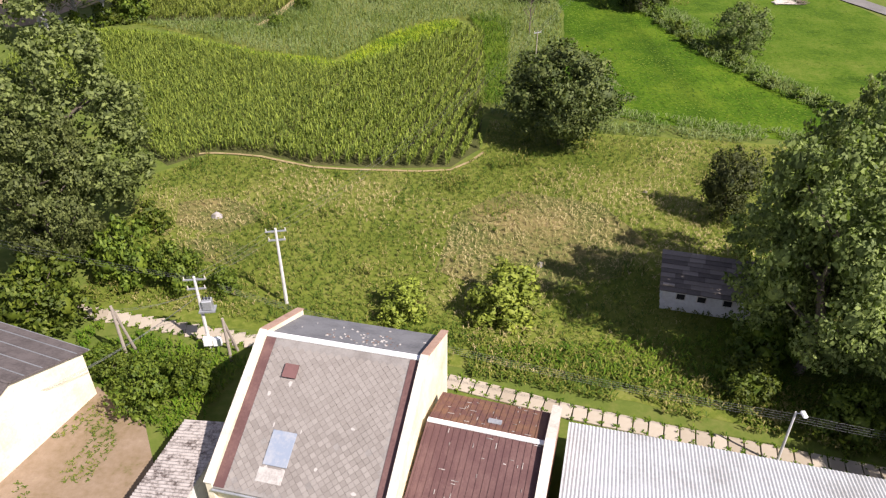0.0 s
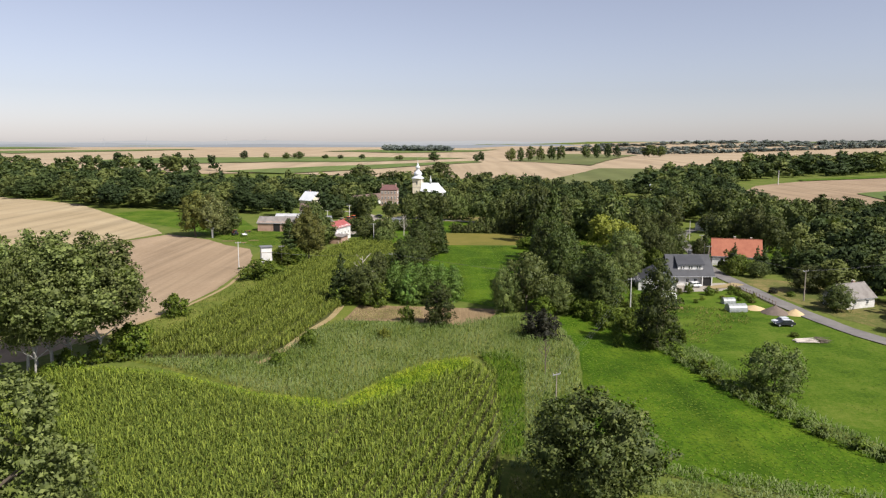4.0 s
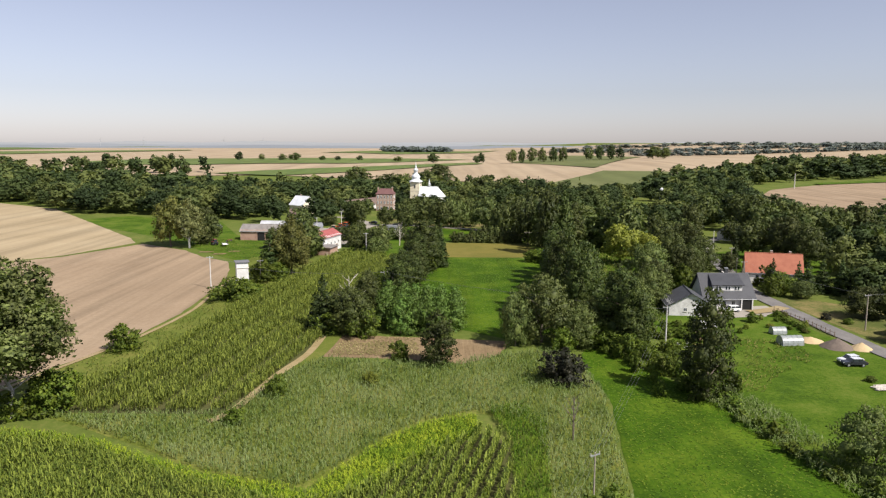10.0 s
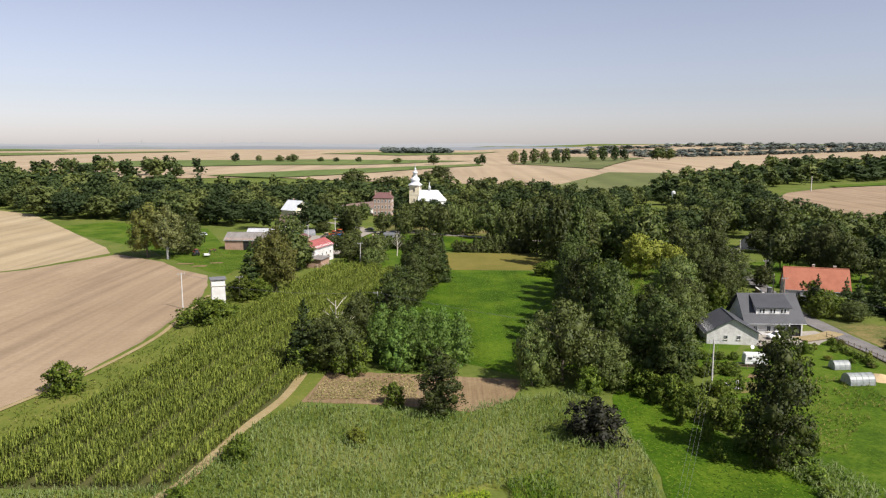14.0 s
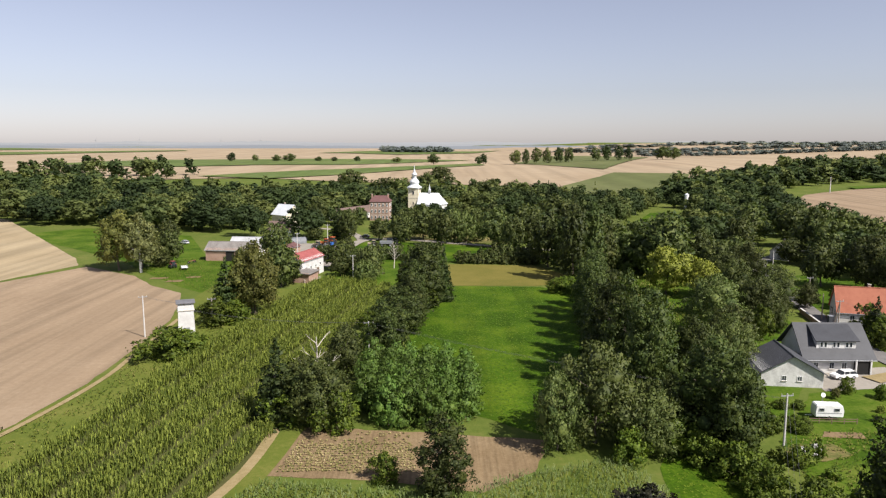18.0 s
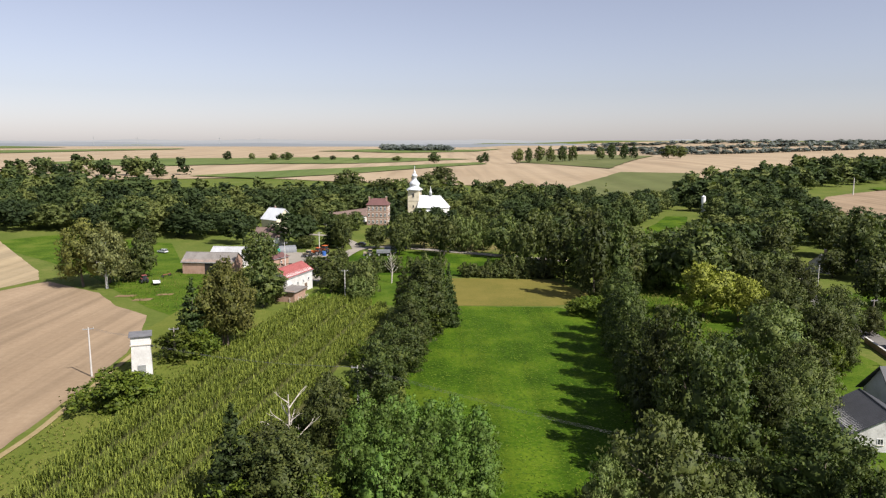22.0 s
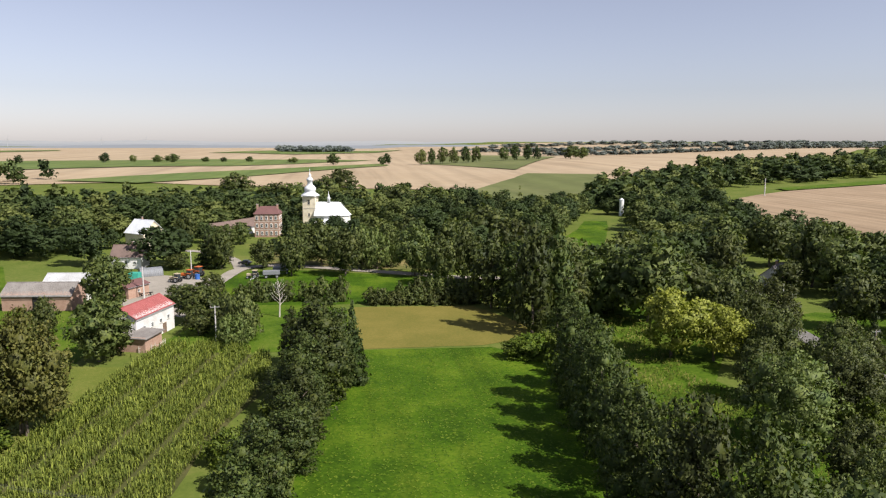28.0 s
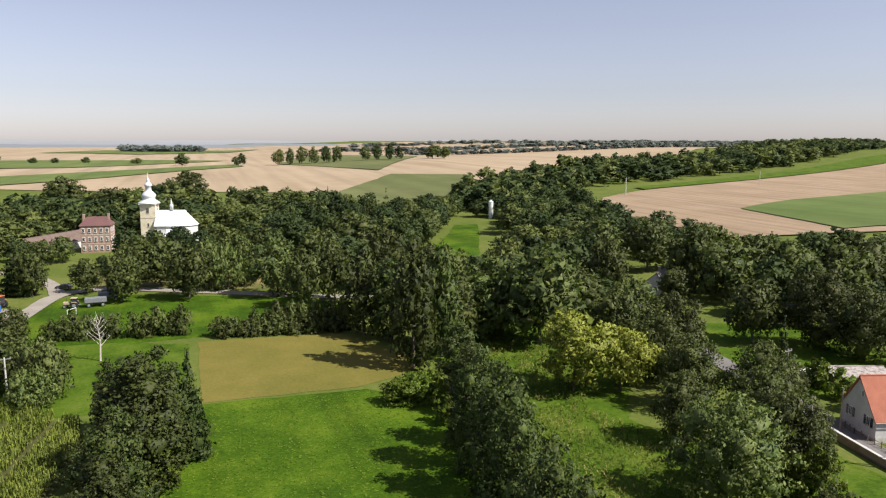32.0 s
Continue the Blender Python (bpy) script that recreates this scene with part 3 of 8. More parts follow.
YELLOW_STRIP = [(-72, 134.5), (-59, 134.2), (-47, 131.3), (-38.2, 126), (-29.2, 121), (-20.7, 118.4), (-16, 116.5), (-11.9, 123.7), (-7.4, 131.8), (-2.1, 137.2), (5, 140.6), (5.3, 134), (1.5, 129.3), (-3.6, 124.1), (-7.4, 118.8), (-10.9, 114.9), (-16.5, 112.2), (-23.9, 115.5), (-30.1, 118.5), (-37.9, 122.9), (-46.7, 128.4), (-58.3, 130.8), (-72, 131)]
GREEN_STRIP = [(8.9, 131), (8.4, 112), (7.2, 98), (10, 98), (12, 114), (14.8, 136), (12, 144), (7, 142.5)]
REEDS = [(-58, 140), (-41, 130), (-29, 121.5), (-20.7, 118.8), (-16.3, 117.5), (-12.2, 124.2), (-7.7, 132.3), (-2.3, 137.8), (5, 141.2), (10, 139.5), (13.4, 134), (12.2, 114), (10.2, 98), (14, 90), (20, 100), (22, 121), (26, 147), (25.5, 165), (22, 174), (8, 169), (2, 164), (-6, 165), (-22, 168), (-27, 160), (-32, 140.5)]
patch("maize_field", "dark green maize field soil between the rows", CORN_NEAR, DARK_SOIL, 0.05)
patch("maize_field", "long maize field beside the stubble", CORN_LONG, DARK_SOIL, 0.05)
patch("weed_strip", "bright yellow green flowering weed strip", YELLOW_STRIP, LAWN, 0.07)
patch("reed_bed", "grey green reeds and tall weeds", REEDS, WEEDS_GROUND, 0.06)
patch("rough_meadow", "uncut meadow of green weeds and grass", [(-33, 52), (-16, 48.5), (2, 43.5), (10, 41), (32, 34), (60, 26), (66, 60), (50, 84), (14, 90), (8, 94), (6, 83), (2, 78), (-6, 78), (-15, 79), (-22, 82), (-28, 83), (-34, 78)], WEEDS_GROUND, 0.06)
for dry in ([(0, 57), (8, 53), (18, 56), (22, 62), (19, 70), (9, 73), (2, 68)], [(-26, 60), (-20, 58.5), (-18, 61), (-23, 63.5), (-27, 63)], [(-28, 66), (-22, 64), (-18, 68), (-24, 72), (-29, 71)]):
    patch("dry_patch", "pale dry grass patch in the meadow", dry, DRY_GRASS, 0.09)
patch("meadow", "lush bright green meadow strip beside the ditch", [(20, 98), (30, 92), (52, 84), (60, 92), (54, 101), (47, 127), (43.5, 145), (38.5, 158), (34.5, 167), (29.5, 177), (27, 172), (25.5, 162), (26.5, 147), (22.5, 121)], MEADOW, 0.08)
patch("meadow", "lush mown green meadow between two rows of trees", [(-3, 196), (14, 182), (30, 190), (34, 230), (38, 276), (28, 288), (2, 289.5), (-5, 262), (-8, 230)], MEADOW, 0.08)
patch("meadow", "green meadow in front of the village park", [(-44, 337), (-20, 330), (5, 331), (34, 327), (40, 345), (30, 362), (0, 376), (-22, 385), (-34, 380)], MEADOW, 0.08)
patch("meadow", "shaded rough meadow behind the alder row", [(40, 190), (50, 186), (62, 205), (70, 236), (62, 262), (78, 286), (84, 312), (60, 322), (44, 300), (42, 250)], LAWN, 0.05)
patch("crop_plot", "olive brown ripening crop plot", [(1.8, 290), (1.8, 327), (31, 324.5), (42, 300), (36, 293), (27, 289.5)], BUCKWHEAT, 0.12)
patch("lawn", "green garden grass beside the red-roofed barn", [(-39, 294), (-22, 291), (-5, 290), (0, 300), (0, 326), (-14, 332), (-36, 334), (-34, 316), (-37, 303)], LAWN, 0.1)
patch("garden_plot", "dug brown vegetable plot with crop rows", [(-20.5, 185.5), (-4, 183.5), (14, 180.5), (11, 171), (4, 165.5), (-8, 168.5), (-22.5, 170)], DIRT, 0.1, 4)
patch("stubble_field", "harrowed tan stubble field with tractor lines", [(-76, 140), (-72, 156), (-66.5, 172.5), (-63.5, 187), (-61.5, 205), (-62.3, 230), (-63.7, 249), (-67, 264), (-72, 280), (-84, 290), (-95, 305), (-117, 320), (-131, 286), (-170, 240), (-230, 200), (-230, 120), (-120, 110)], STUBBLE, 0.1)
patch("straw_field", "pale straw stubble field", [(-132, 288), (-121, 322), (-128, 335), (-217, 446), (-330, 520), (-520, 520), (-520, 200), (-232, 200), (-171, 241)], STRAW, 0.12)
patch("grass_strip", "light green grass strip beside the stubble", [(-112, 334), (-100, 318), (-75, 288), (-56, 270), (-50, 290), (-58, 330), (-88, 350), (-110, 400), (-165, 420), (-182, 392)], LAWN, 0.1)
patch("field_edge", "grassy field margin along the maize", [(-72, 153), (-60, 149), (-56, 160), (-53.6, 173), (-51.6, 186), (-51, 199), (-50, 209), (-48, 224), (-44.3, 243), (-40, 284), (-66, 290), (-67, 264), (-63.3, 249), (-62, 230), (-60.5, 212), (-61.5, 200), (-63, 187), (-66, 172.5), (-70, 160.5)], DRY_LAWN, 0.16, 6)
patch("lawn", "mown green lawn on the slope beside the road", [(44, 148), (50, 118), (60, 98), (88, 118), (88, 145), (84, 165), (81, 186), (80, 205), (60, 199), (46, 180), (43, 158)], LAWN, 0.09)
patch("lawn", "green lawn behind the grey house", [(48, 205), (58, 210), (72, 226), (82, 230), (80, 250), (66, 236), (52, 226)], LAWN, 0.12)
patch("verge", "yellowing grass verge across the road", [(88.5, 190), (91, 171), (96, 160), (112, 172), (110, 205), (94, 222), (87, 222)], DRY_GRASS, 0.09)
patch("lawn", "green garden lawns among the village trees", [(92, 262), (108, 252), (128, 262), (132, 296), (112, 306), (96, 300)], LAWN, 0.09)
patch("clearing", "bright green clearing in the village wood", [(80, 417), (100, 414), (116, 453), (135, 502), (124, 505), (108, 472), (94, 446)], MEADOW, 0.15, 20)
patch("yard", "trodden dry farmyard", [(-30.5, 36), (-27, 41.5), (-22, 38), (-18.5, 31), (-18, 10), (-40, 10), (-40, 20)], YARD, 0.07)
patch("churchyard", "dry pale churchyard grass under trees", [(-30, 398), (2, 386), (30, 374), (34, 392), (0, 410), (-30, 425)], DRY_GRASS, 0.1)
patch("gravel_yard", "pale gravel forecourt of the grey house", [(63, 200), (76, 202), (82, 208), (81, 213), (70, 211.5), (64, 208)], ROAD_DUST, 0.16, 4)
patch("farmyard", "pale dusty farmyard among the barns", [(-64, 345), (-50, 332), (-38, 322), (-34, 342), (-40, 372), (-58, 380), (-68, 366)], ROAD_DUST, 0.1)

ribbon("field_lane", "sandy grass lane beside the maize", [(-24.6, 184.5), (-25.6, 171), (-28.6, 159), (-31.6, 142), (-34, 138)], 1.5, SAND, 0.14, "lane")
ribbon("foot_path", "narrow sandy path along the maize edge", [(-30, 83.0), (-28, 83.2), (-22, 82.2), (-15, 79.2), (-6, 78.2), (2, 78.2), (6.4, 83)], 0.4, SAND, 0.16, "path")
ribbon("lane_verge", "green verge of the sandy lane", [(-22.0, 186), (-23.6, 171), (-26.4, 159), (-29, 144)], 2.8, DRY_LAWN, 0.12, "verge")
ribbon("field_lane", "sandy lane between stubble and maize", [(-72, 150), (-68, 164), (-62.5, 184), (-59.8, 205), (-60.3, 221), (-62, 250)], 1.0, SAND, 0.2, "lane")
ribbon("road", "narrow worn asphalt village road", [(104, 90), (97, 128), (88, 156), (85.5, 172), (84.5, 190), (84.3, 208), (84.5, 225), (86, 240), (90, 257), (96, 290), (101, 310), (112, 332), (132, 350), (170, 362)], 4.6, ASPHALT, 0.2)
ribbon("drive", "pale driveway to the grey house", [(84.5, 211), (80, 208), (74, 205.5)], 3.6, SAND, 0.24, "drive")
ribbon("road", "dusty village road past the church", [(-46, 312), (-41.5, 328), (-40, 345), (-36.5, 368), (-33, 386), (-22, 392), (0, 381.5), (24, 368), (40, 360), (70, 356)], 4.6, ROAD_DUST, 0.2)
ribbon("road", "village road to the manor", [(-33, 386), (-38, 405), (-50, 425), (-80, 440)], 4.0, ROAD_DUST, 0.18)

for bx, by, bl, bw in ((-86.3, 301.0, 5.0, 2.4), (-80.0, 296.5, 4.5, 2.6), (-76.5, 303.0, 4.0, 2.0)):
    patch("garden_bed", "small dug garden bed in the orchard", [(bx - bl / 2, by - bw / 2), (bx + bl / 2, by - bw / 2 + 0.8), (bx + bl / 2, by + bw / 2 + 0.8), (bx - bl / 2, by + bw / 2)], DIRT, 0.26, 3)

# far fields on the slope behind the village
patch("far_field", "broad pale harvested fields on the far slope", [(-1500, 760), (-260, 760), (-170, 800), (60, 720), (170, 690), (260, 700), (620, 980), (900, 1300), (1500, 1700), (1500, 3300), (-2600, 3300), (-2600, 1000)], FAR_STRAW, 0.5, 60)
patch("far_field", "dark green crop strip on the far slope", [(-560, 1080), (-349, 985), (-142, 1130), (60, 1420), (-60, 1500), (-349, 1360), (-500, 1330)], FAR_GREEN, 1.3, 60)
patch("far_field", "green crop strip on the far slope", [(-240, 800), (-168, 784), (-90, 890), (70, 1150), (60, 1230), (-142, 960)], FAR_GREEN, 1.3, 40)
patch("far_field", "olive crop on the far slope", [(120, 1235), (220, 1570), (372, 1360), (195, 935)], FAR_OLIVE, 1.3, 60)
patch("far_field", "olive green crop above the wood", [(108, 714), (190, 868), (247, 792), (186, 640), (128, 588), (92, 588)], FAR_OLIVE, 1.3, 40)
patch("far_field", "green strip field far off", [(-1010, 1720), (-770, 2320), (-820, 2420), (-1290, 2000)], FAR_GREEN, 1.8, 90)
patch("far_field", "green field far off", [(-1290, 2640), (-1800, 3040), (-2300, 2700), (-1500, 2300)], FAR_GREEN, 1.8, 90)
patch("far_field", "green crop band far off", [(-320, 2000), (-109, 1930), (100, 2120), (200, 2400), (-200, 2350)], FAR_GREEN, 1.8, 90)
patch("hill_field", "tan stubble field on the slope by the wood", [(243, 562), (295, 592), (545, 700), (760, 790), (700, 560), (520, 420), (260, 380), (200, 402), (196, 455), (216, 520)], STUBBLE, 0.6, 20)
patch("hill_field", "green crop on the slope", [(268, 471), (330, 500), (440, 530), (620, 600), (640, 470), (420, 380), (250, 392)], FAR_GREEN, 1.0, 20)
patch("hill_field", "bright green strip below the ridge wood", [(296, 594), (545, 702), (760, 792), (980, 930), (820, 870), (560, 740), (300, 612)], LAWN, 0.9, 20)

# horizon ridges: haze is put into their colour and a faint glow, paler outwards
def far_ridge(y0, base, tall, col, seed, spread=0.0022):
    m = bpy.data.materials.new("haze_painted_ridge")
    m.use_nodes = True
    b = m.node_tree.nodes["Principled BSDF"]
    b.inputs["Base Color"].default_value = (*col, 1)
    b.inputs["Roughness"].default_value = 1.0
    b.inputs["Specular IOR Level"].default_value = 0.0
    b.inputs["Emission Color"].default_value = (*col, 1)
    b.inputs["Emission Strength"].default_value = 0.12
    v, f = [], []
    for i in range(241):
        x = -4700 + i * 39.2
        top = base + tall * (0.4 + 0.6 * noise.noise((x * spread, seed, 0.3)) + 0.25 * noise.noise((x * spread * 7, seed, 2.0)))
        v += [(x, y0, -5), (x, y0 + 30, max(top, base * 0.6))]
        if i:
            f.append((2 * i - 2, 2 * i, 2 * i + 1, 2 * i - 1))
    return thing("backdrop", "pale blue wooded ridge on the horizon with painted haze", "distance", kind="structure", data=mesh_of("backdrop", v, f, m, True))


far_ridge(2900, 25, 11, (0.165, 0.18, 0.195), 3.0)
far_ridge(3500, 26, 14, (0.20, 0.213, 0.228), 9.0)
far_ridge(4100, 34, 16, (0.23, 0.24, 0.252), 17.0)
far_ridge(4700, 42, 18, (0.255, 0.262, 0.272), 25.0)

# ---- trees and bushes ----
def sprays(rng, at, out, size, droop=0.0, lean=0.9, corners=4):
    """Leaf sprays: bent lozenges (or slivers of three corners) at the points, facing roughly outwards."""
    n = len(at)
    nor = out + rng.normal(0, lean, (n, 3)) + (0, 0, 0.35)
    nor /= np.linalg.norm(nor, axis=1, keepdims=True) + 1e-9
    u = np.cross(nor, rng.normal(0, 1, (n, 3)))
    u[:, 2] -= droop
    u /= np.linalg.norm(u, axis=1, keepdims=True) + 1e-9
    v = np.cross(nor, u)
    s = size * rng.uniform(0.5, 1.4, (n, 1))
    if corners == 3:
        q = np.stack([at - u * s * 0.6 + v * s * 0.7, at - u * s - v * s * 0.55, at + u * s], 1)
    else:
        q = np.stack([at - u * s, at - v * s * 0.6 - nor * s * 0.25, at + u * s, at + v * s * 0.6 - nor * s * 0.25], 1)
    back = (nor * out).sum(1) < 0
    q[back] = q[back][:, ::-1]
    nor[back] *= -1
    return q.reshape(-1, 3), nor


ROUNDED = {}
bm = bmesh.new()
bmesh.ops.create_icosphere(bm, subdivisions=1, radius=1.0)
BALL = np.array([v.co[:] for v in bm.verts])
BALL_FACES = np.array([[v.index for v in f.verts] for f in bm.faces])
bm.free()


def unit(v):
    return v / (np.linalg.norm(v, axis=-1, keepdims=True) + 1e-9)


def crown_mesh(name, lobes, count, size, mat, seed, droop=0.0, core=0.66, clumps=14):
    """A crown: boughs inside, and thousands of loose leaf sprays gathered in uneven clumps round them."""
    rng = np.random.default_rng(seed)
    corners = 4 if count >= 2500 else 3
    lobes = np.array(lobes, float)
    c, r = lobes[:, :3], lobes[:, 3:6]
    lo, hi = (c - r).min(0), (c + r).max(0)
    heart, half = lo * 0.6 + hi * 0.4, (hi - lo) / 2
    at, rad, soft = [], [], []
    for i in range(len(c)):
        d = unit(rng.normal(0, 1, (clumps, 3)) + (0, 0, 0.25))
        q = c[i] + d * r[i] * rng.uniform(0.6, 1.02, (clumps, 1))
        keep = np.ones(clumps, bool)
        for j in range(len(c)):
            if j != i:
                keep &= (((q - c[j]) / r[j]) ** 2).sum(1) > 0.5
        at.append(q[keep])
        rad.append(r[i] * rng.uniform(0.16, 0.42, (clumps, 1))[keep] * rng.uniform((0.8, 0.8, 0.55), (1.2, 1.2, 0.9), (keep.sum(), 3)))
        soft.append(d[keep])
    at, rad, soft = np.concatenate([c] + at), np.concatenate([r * 0.82] + rad), np.concatenate([unit(c - heart)] + soft)
    # the boughs' inner masses
    n = len(c)
    swell = core * (1 + rng.normal(0, 0.16, (n, len(BALL), 1)))
    dirs = np.broadcast_to(BALL, (n, len(BALL), 3))
    body = c[:, None] + dirs * swell * r[:, None]
    faces = (BALL_FACES[None] + (np.arange(n) * len(BALL))[:, None, None]).reshape(-1, 3)
    turned = unit(dirs * 0.6 + unit((body - heart) / half) * 0.4)
    # the sprays
    weight = rad.mean(1) ** 1.7
    pick = rng.choice(len(at), count, p=weight / weight.sum())
    e = unit(rng.normal(0, 1, (count, 3)) + (0, 0, 0.25))
    q = at[pick] + e * rad[pick] * (rng.uniform(0.4, 1.0, (count, 1)) + rng.exponential(0.12, (count, 1)))
    hid = np.zeros(count, bool)
    for j in range(n):
        hid |= (((q - c[j]) / r[j]) ** 2).sum(1) < 0.8 * core ** 2
    q, e, pick = q[~hid], e[~hid], pick[~hid]
    leaves, nor = sprays(rng, q, e, size, droop, 0.8 if corners == 4 else 0.55, corners)
    leaf_face = unit(nor * (0.5 if corners == 4 else 0.3) + e * 0.3 + soft[pick] * 0.1 + unit((q - heart) / half) * 0.35)
    nb, nl = n * len(BALL), len(leaves)
    me = bpy.data.meshes.new(name)
    me.vertices.add(nb + nl)
    me.vertices.foreach_set("co", np.concatenate([body.reshape(-1, 3), leaves]).astype(np.float32).ravel())
    me.loops.add(faces.size + nl)
    me.loops.foreach_set("vertex_index", np.concatenate([faces.ravel(), np.arange(nb, nb + nl)]).astype(np.int32))
    me.polygons.add(len(faces) + nl // corners)
    me.polygons.foreach_set("loop_start", np.concatenate([np.arange(0, faces.size, 3), np.arange(faces.size, faces.size + nl, corners)]).astype(np.int32))
    me.materials.append(mat)
    me.update(calc_edges=True)
    ROUNDED[me.name] = np.concatenate([turned.reshape(-1, 3), leaf_face.repeat(corners, 0)])
    me.normals_split_custom_set_from_vertices(ROUNDED[me.name].tolist())
    return me


def trunk_mesh(name, height, girth, mat, seed, limbs=6, fork=0.35, reach=0.3):
    rng = random.Random(seed)
    bm = bmesh.new()
    bend = [(0, 0)] + [(rng.uniform(-0.03, 0.03) * height, rng.uniform(-0.03, 0.03) * height) for _ in range(4)]
    for i in range(4):
        z0, z1 = height * 0.8 * i / 4, height * 0.8 * (i + 1) / 4
        add_rod(bm, (*bend[i], z0 - (0.3 if i == 0 else 0.05)), (*bend[i + 1], z1), girth * (1 - 0.22 * i), girth * (0.78 - 0.22 * i + 0.02), 7)
    for k in range(limbs):
        i = rng.randint(1, 3)
        a = rng.uniform(0, 2 * math.pi)
        z = max(height * fork, height * 0.8 * i / 4)
        ln = height * reach * rng.uniform(0.7, 1.1)
        add_rod(bm, (*bend[i], z), (bend[i][0] + math.cos(a) * ln, bend[i][1] + math.sin(a) * ln, z + ln * rng.uniform(0.4, 0.9)), girth * 0.4, girth * 0.1, 5)
    me = bpy.data.meshes.new(name)
    bm.to_mesh(me)
    bm.free()
    me.materials.append(mat)
    return me


def round_lobes(seed, H, W, n, low=0.25, big=0.28, peak=0.0):
    """Lobes of a broad crown, packed into an egg from low*H to H."""
    rng = np.random.default_rng(seed)
    out = []
    mid, half = H * (1 + low) / 2, H * (1 - low) / 2
    for k in range(n):
        z = -0.8 + 1.6 * (k + 0.5) / n
        a = k * 2.4 + rng.uniform(-0.4, 0.4)
        fit = math.sqrt(max(0.05, 1 - z * z)) * (1 - peak * max(0, z))
        d = fit * (0.5 * W - big * W * 0.55) * rng.uniform(0.75, 1.12)
        rr = big * W * rng.uniform(0.72, 1.18) * (1 - 0.25 * max(0, z))
        rz = min(rr * rng.uniform(0.8, 1.1), half * 0.6)
        out.append((d * math.cos(a), d * math.sin(a), mid + z * (half - rz * 0.55), rr, rr * rng.uniform(0.85, 1.15), rz))
    out.append((0, 0, mid, W * 0.27, W * 0.27, half * 0.72))
    out.append((rng.uniform(-0.05, 0.05) * W, 0, H - big * W * 0.55, big * W * 0.7, big * W * 0.7, big * W * 0.55))
    return out


def cone_lobes(seed, H, W, n=11, low=0.06):
    rng = np.random.default_rng(seed)
    out = []
    for k in range(n):
        t = k / (n - 1)
        r = 0.5 * W * (1 - t) ** 0.85 + 0.04 * W
        for j in range(4 if t < 0.6 else 2):
            a = k * 1.3 + j * 2 * math.pi / (4 if t < 0.6 else 2)
            out.append((math.cos(a) * r * 0.5, math.sin(a) * r * 0.5, H * (low + (0.98 - low) * t), r * 0.62 * rng.uniform(0.85, 1.2), r * 0.62, H * 0.07))
    return out


KINDS = {}


def kind(name, thing_name, label, category, H, W, leaf, count, size, seeds, n=11, low=0.25, big=0.27, peak=0.0, droop=0.0, cone=False, bark=None, girth=0.022, core=0.43, limbs=6):
    """Prototypes of one sort of tree; they stand out of sight under the ground sheet and are taken into use as the first ones."""
    protos = []
    for s in seeds:
        lobes = cone_lobes(s, H, W, 9 if count > 1000 else 5) if cone else round_lobes(s, H, W, n, low, big, peak)
        crown = crown_mesh(thing_name + "_crown", lobes, count, size, leaf, s, droop, core)
        trunk = trunk_mesh(thing_name + "_trunk", H * (0.95 if cone else 0.85), H * girth, bark or BARK, s, 0 if cone else limbs, max(low, 0.12), 0.28 * W / H * 1.3)
        protos.append((crown, trunk))
    KINDS[name] = (thing_name, label, category, H, W, protos)


PLANT_RNG = random.Random(5)


def plant(sort, x, y, H, W, label="", turn=None, group=""):
    """One tree or bush on the land, at its own height and spread."""
    thing_name, text, category, h0, w0, protos = KINDS[sort]
    W, H = min(W * 0.9, H * 1.7), H * 0.97
    crown, trunk = PLANT_RNG.choice(protos)
    rz = PLANT_RNG.uniform(0, 360) if turn is None else turn
    root = thing(thing_name, label or text, category, on_land(x, y, rz) @ Matrix.Diagonal((W / w0, W / w0 * PLANT_RNG.uniform(0.92, 1.08), H / h0, 1)), group)
    for nm, me in (("trunk", trunk), ("crown", crown)):
        ob = new(nm, me)
        ob.parent = root
    return root


kind("round", "tree", "broad dark green deciduous tree with a full crown", "tree", 14, 12, LEAF_ROUND, 7600, 0.25, (1, 2, 3, 4), n=14, low=-0.05)
kind("round_far", "tree", "broad dark green deciduous tree with a full crown", "tree", 14, 12, LEAF_ROUND, 2400, 0.5, (1, 2, 3, 4, 5), n=14, low=0.02)
kind("alder", "tree", "tall dark alder with an uneven crown", "tree", 16, 10, LEAF_ALDER, 8200, 0.225, (11, 12, 13), n=18, low=-0.2, big=0.24, peak=0.45)
kind("alder_far", "tree", "tall dark alder with an uneven crown", "tree", 16, 10, LEAF_ALDER, 2400, 0.45, (11, 12, 13), n=17, low=-0.1, big=0.24, peak=0.45)
kind("poplar", "poplar_tree", "large old poplar with a lobed grey green crown", "tree", 25, 17, LEAF_POPLAR, 30000, 0.22, (21, 22), n=46, low=0.02, big=0.14, limbs=14, core=0.36)
kind("poplar_far", "poplar_tree", "old poplar with a bare pale trunk and lobed crown", "tree", 25, 17, LEAF_POPLAR, 15000, 0.27, (21, 22, 23), n=40, low=0.2, big=0.17, limbs=14, core=0.4, bark=PALE_BARK, girth=0.014)
kind("near_tree", "tree", "dense dark green tree standing beside the maize", "tree", 14.4, 15, LEAF_ROUND, 16000, 0.23, (31,), n=22, low=0.03, big=0.2, peak=0.4)
kind("willow", "willow_tree", "rounded grey green willow with drooping branches", "tree", 13, 13, LEAF_WILLOW, 8000, 0.23, (41, 42), n=16, low=-0.08, big=0.24, droop=0.7)
kind("willow_far", "willow_tree", "rounded grey green willow with drooping branches", "tree", 13, 13, LEAF_WILLOW, 2400, 0.5, (41, 42), n=16, low=-0.08, big=0.24, droop=0.7)
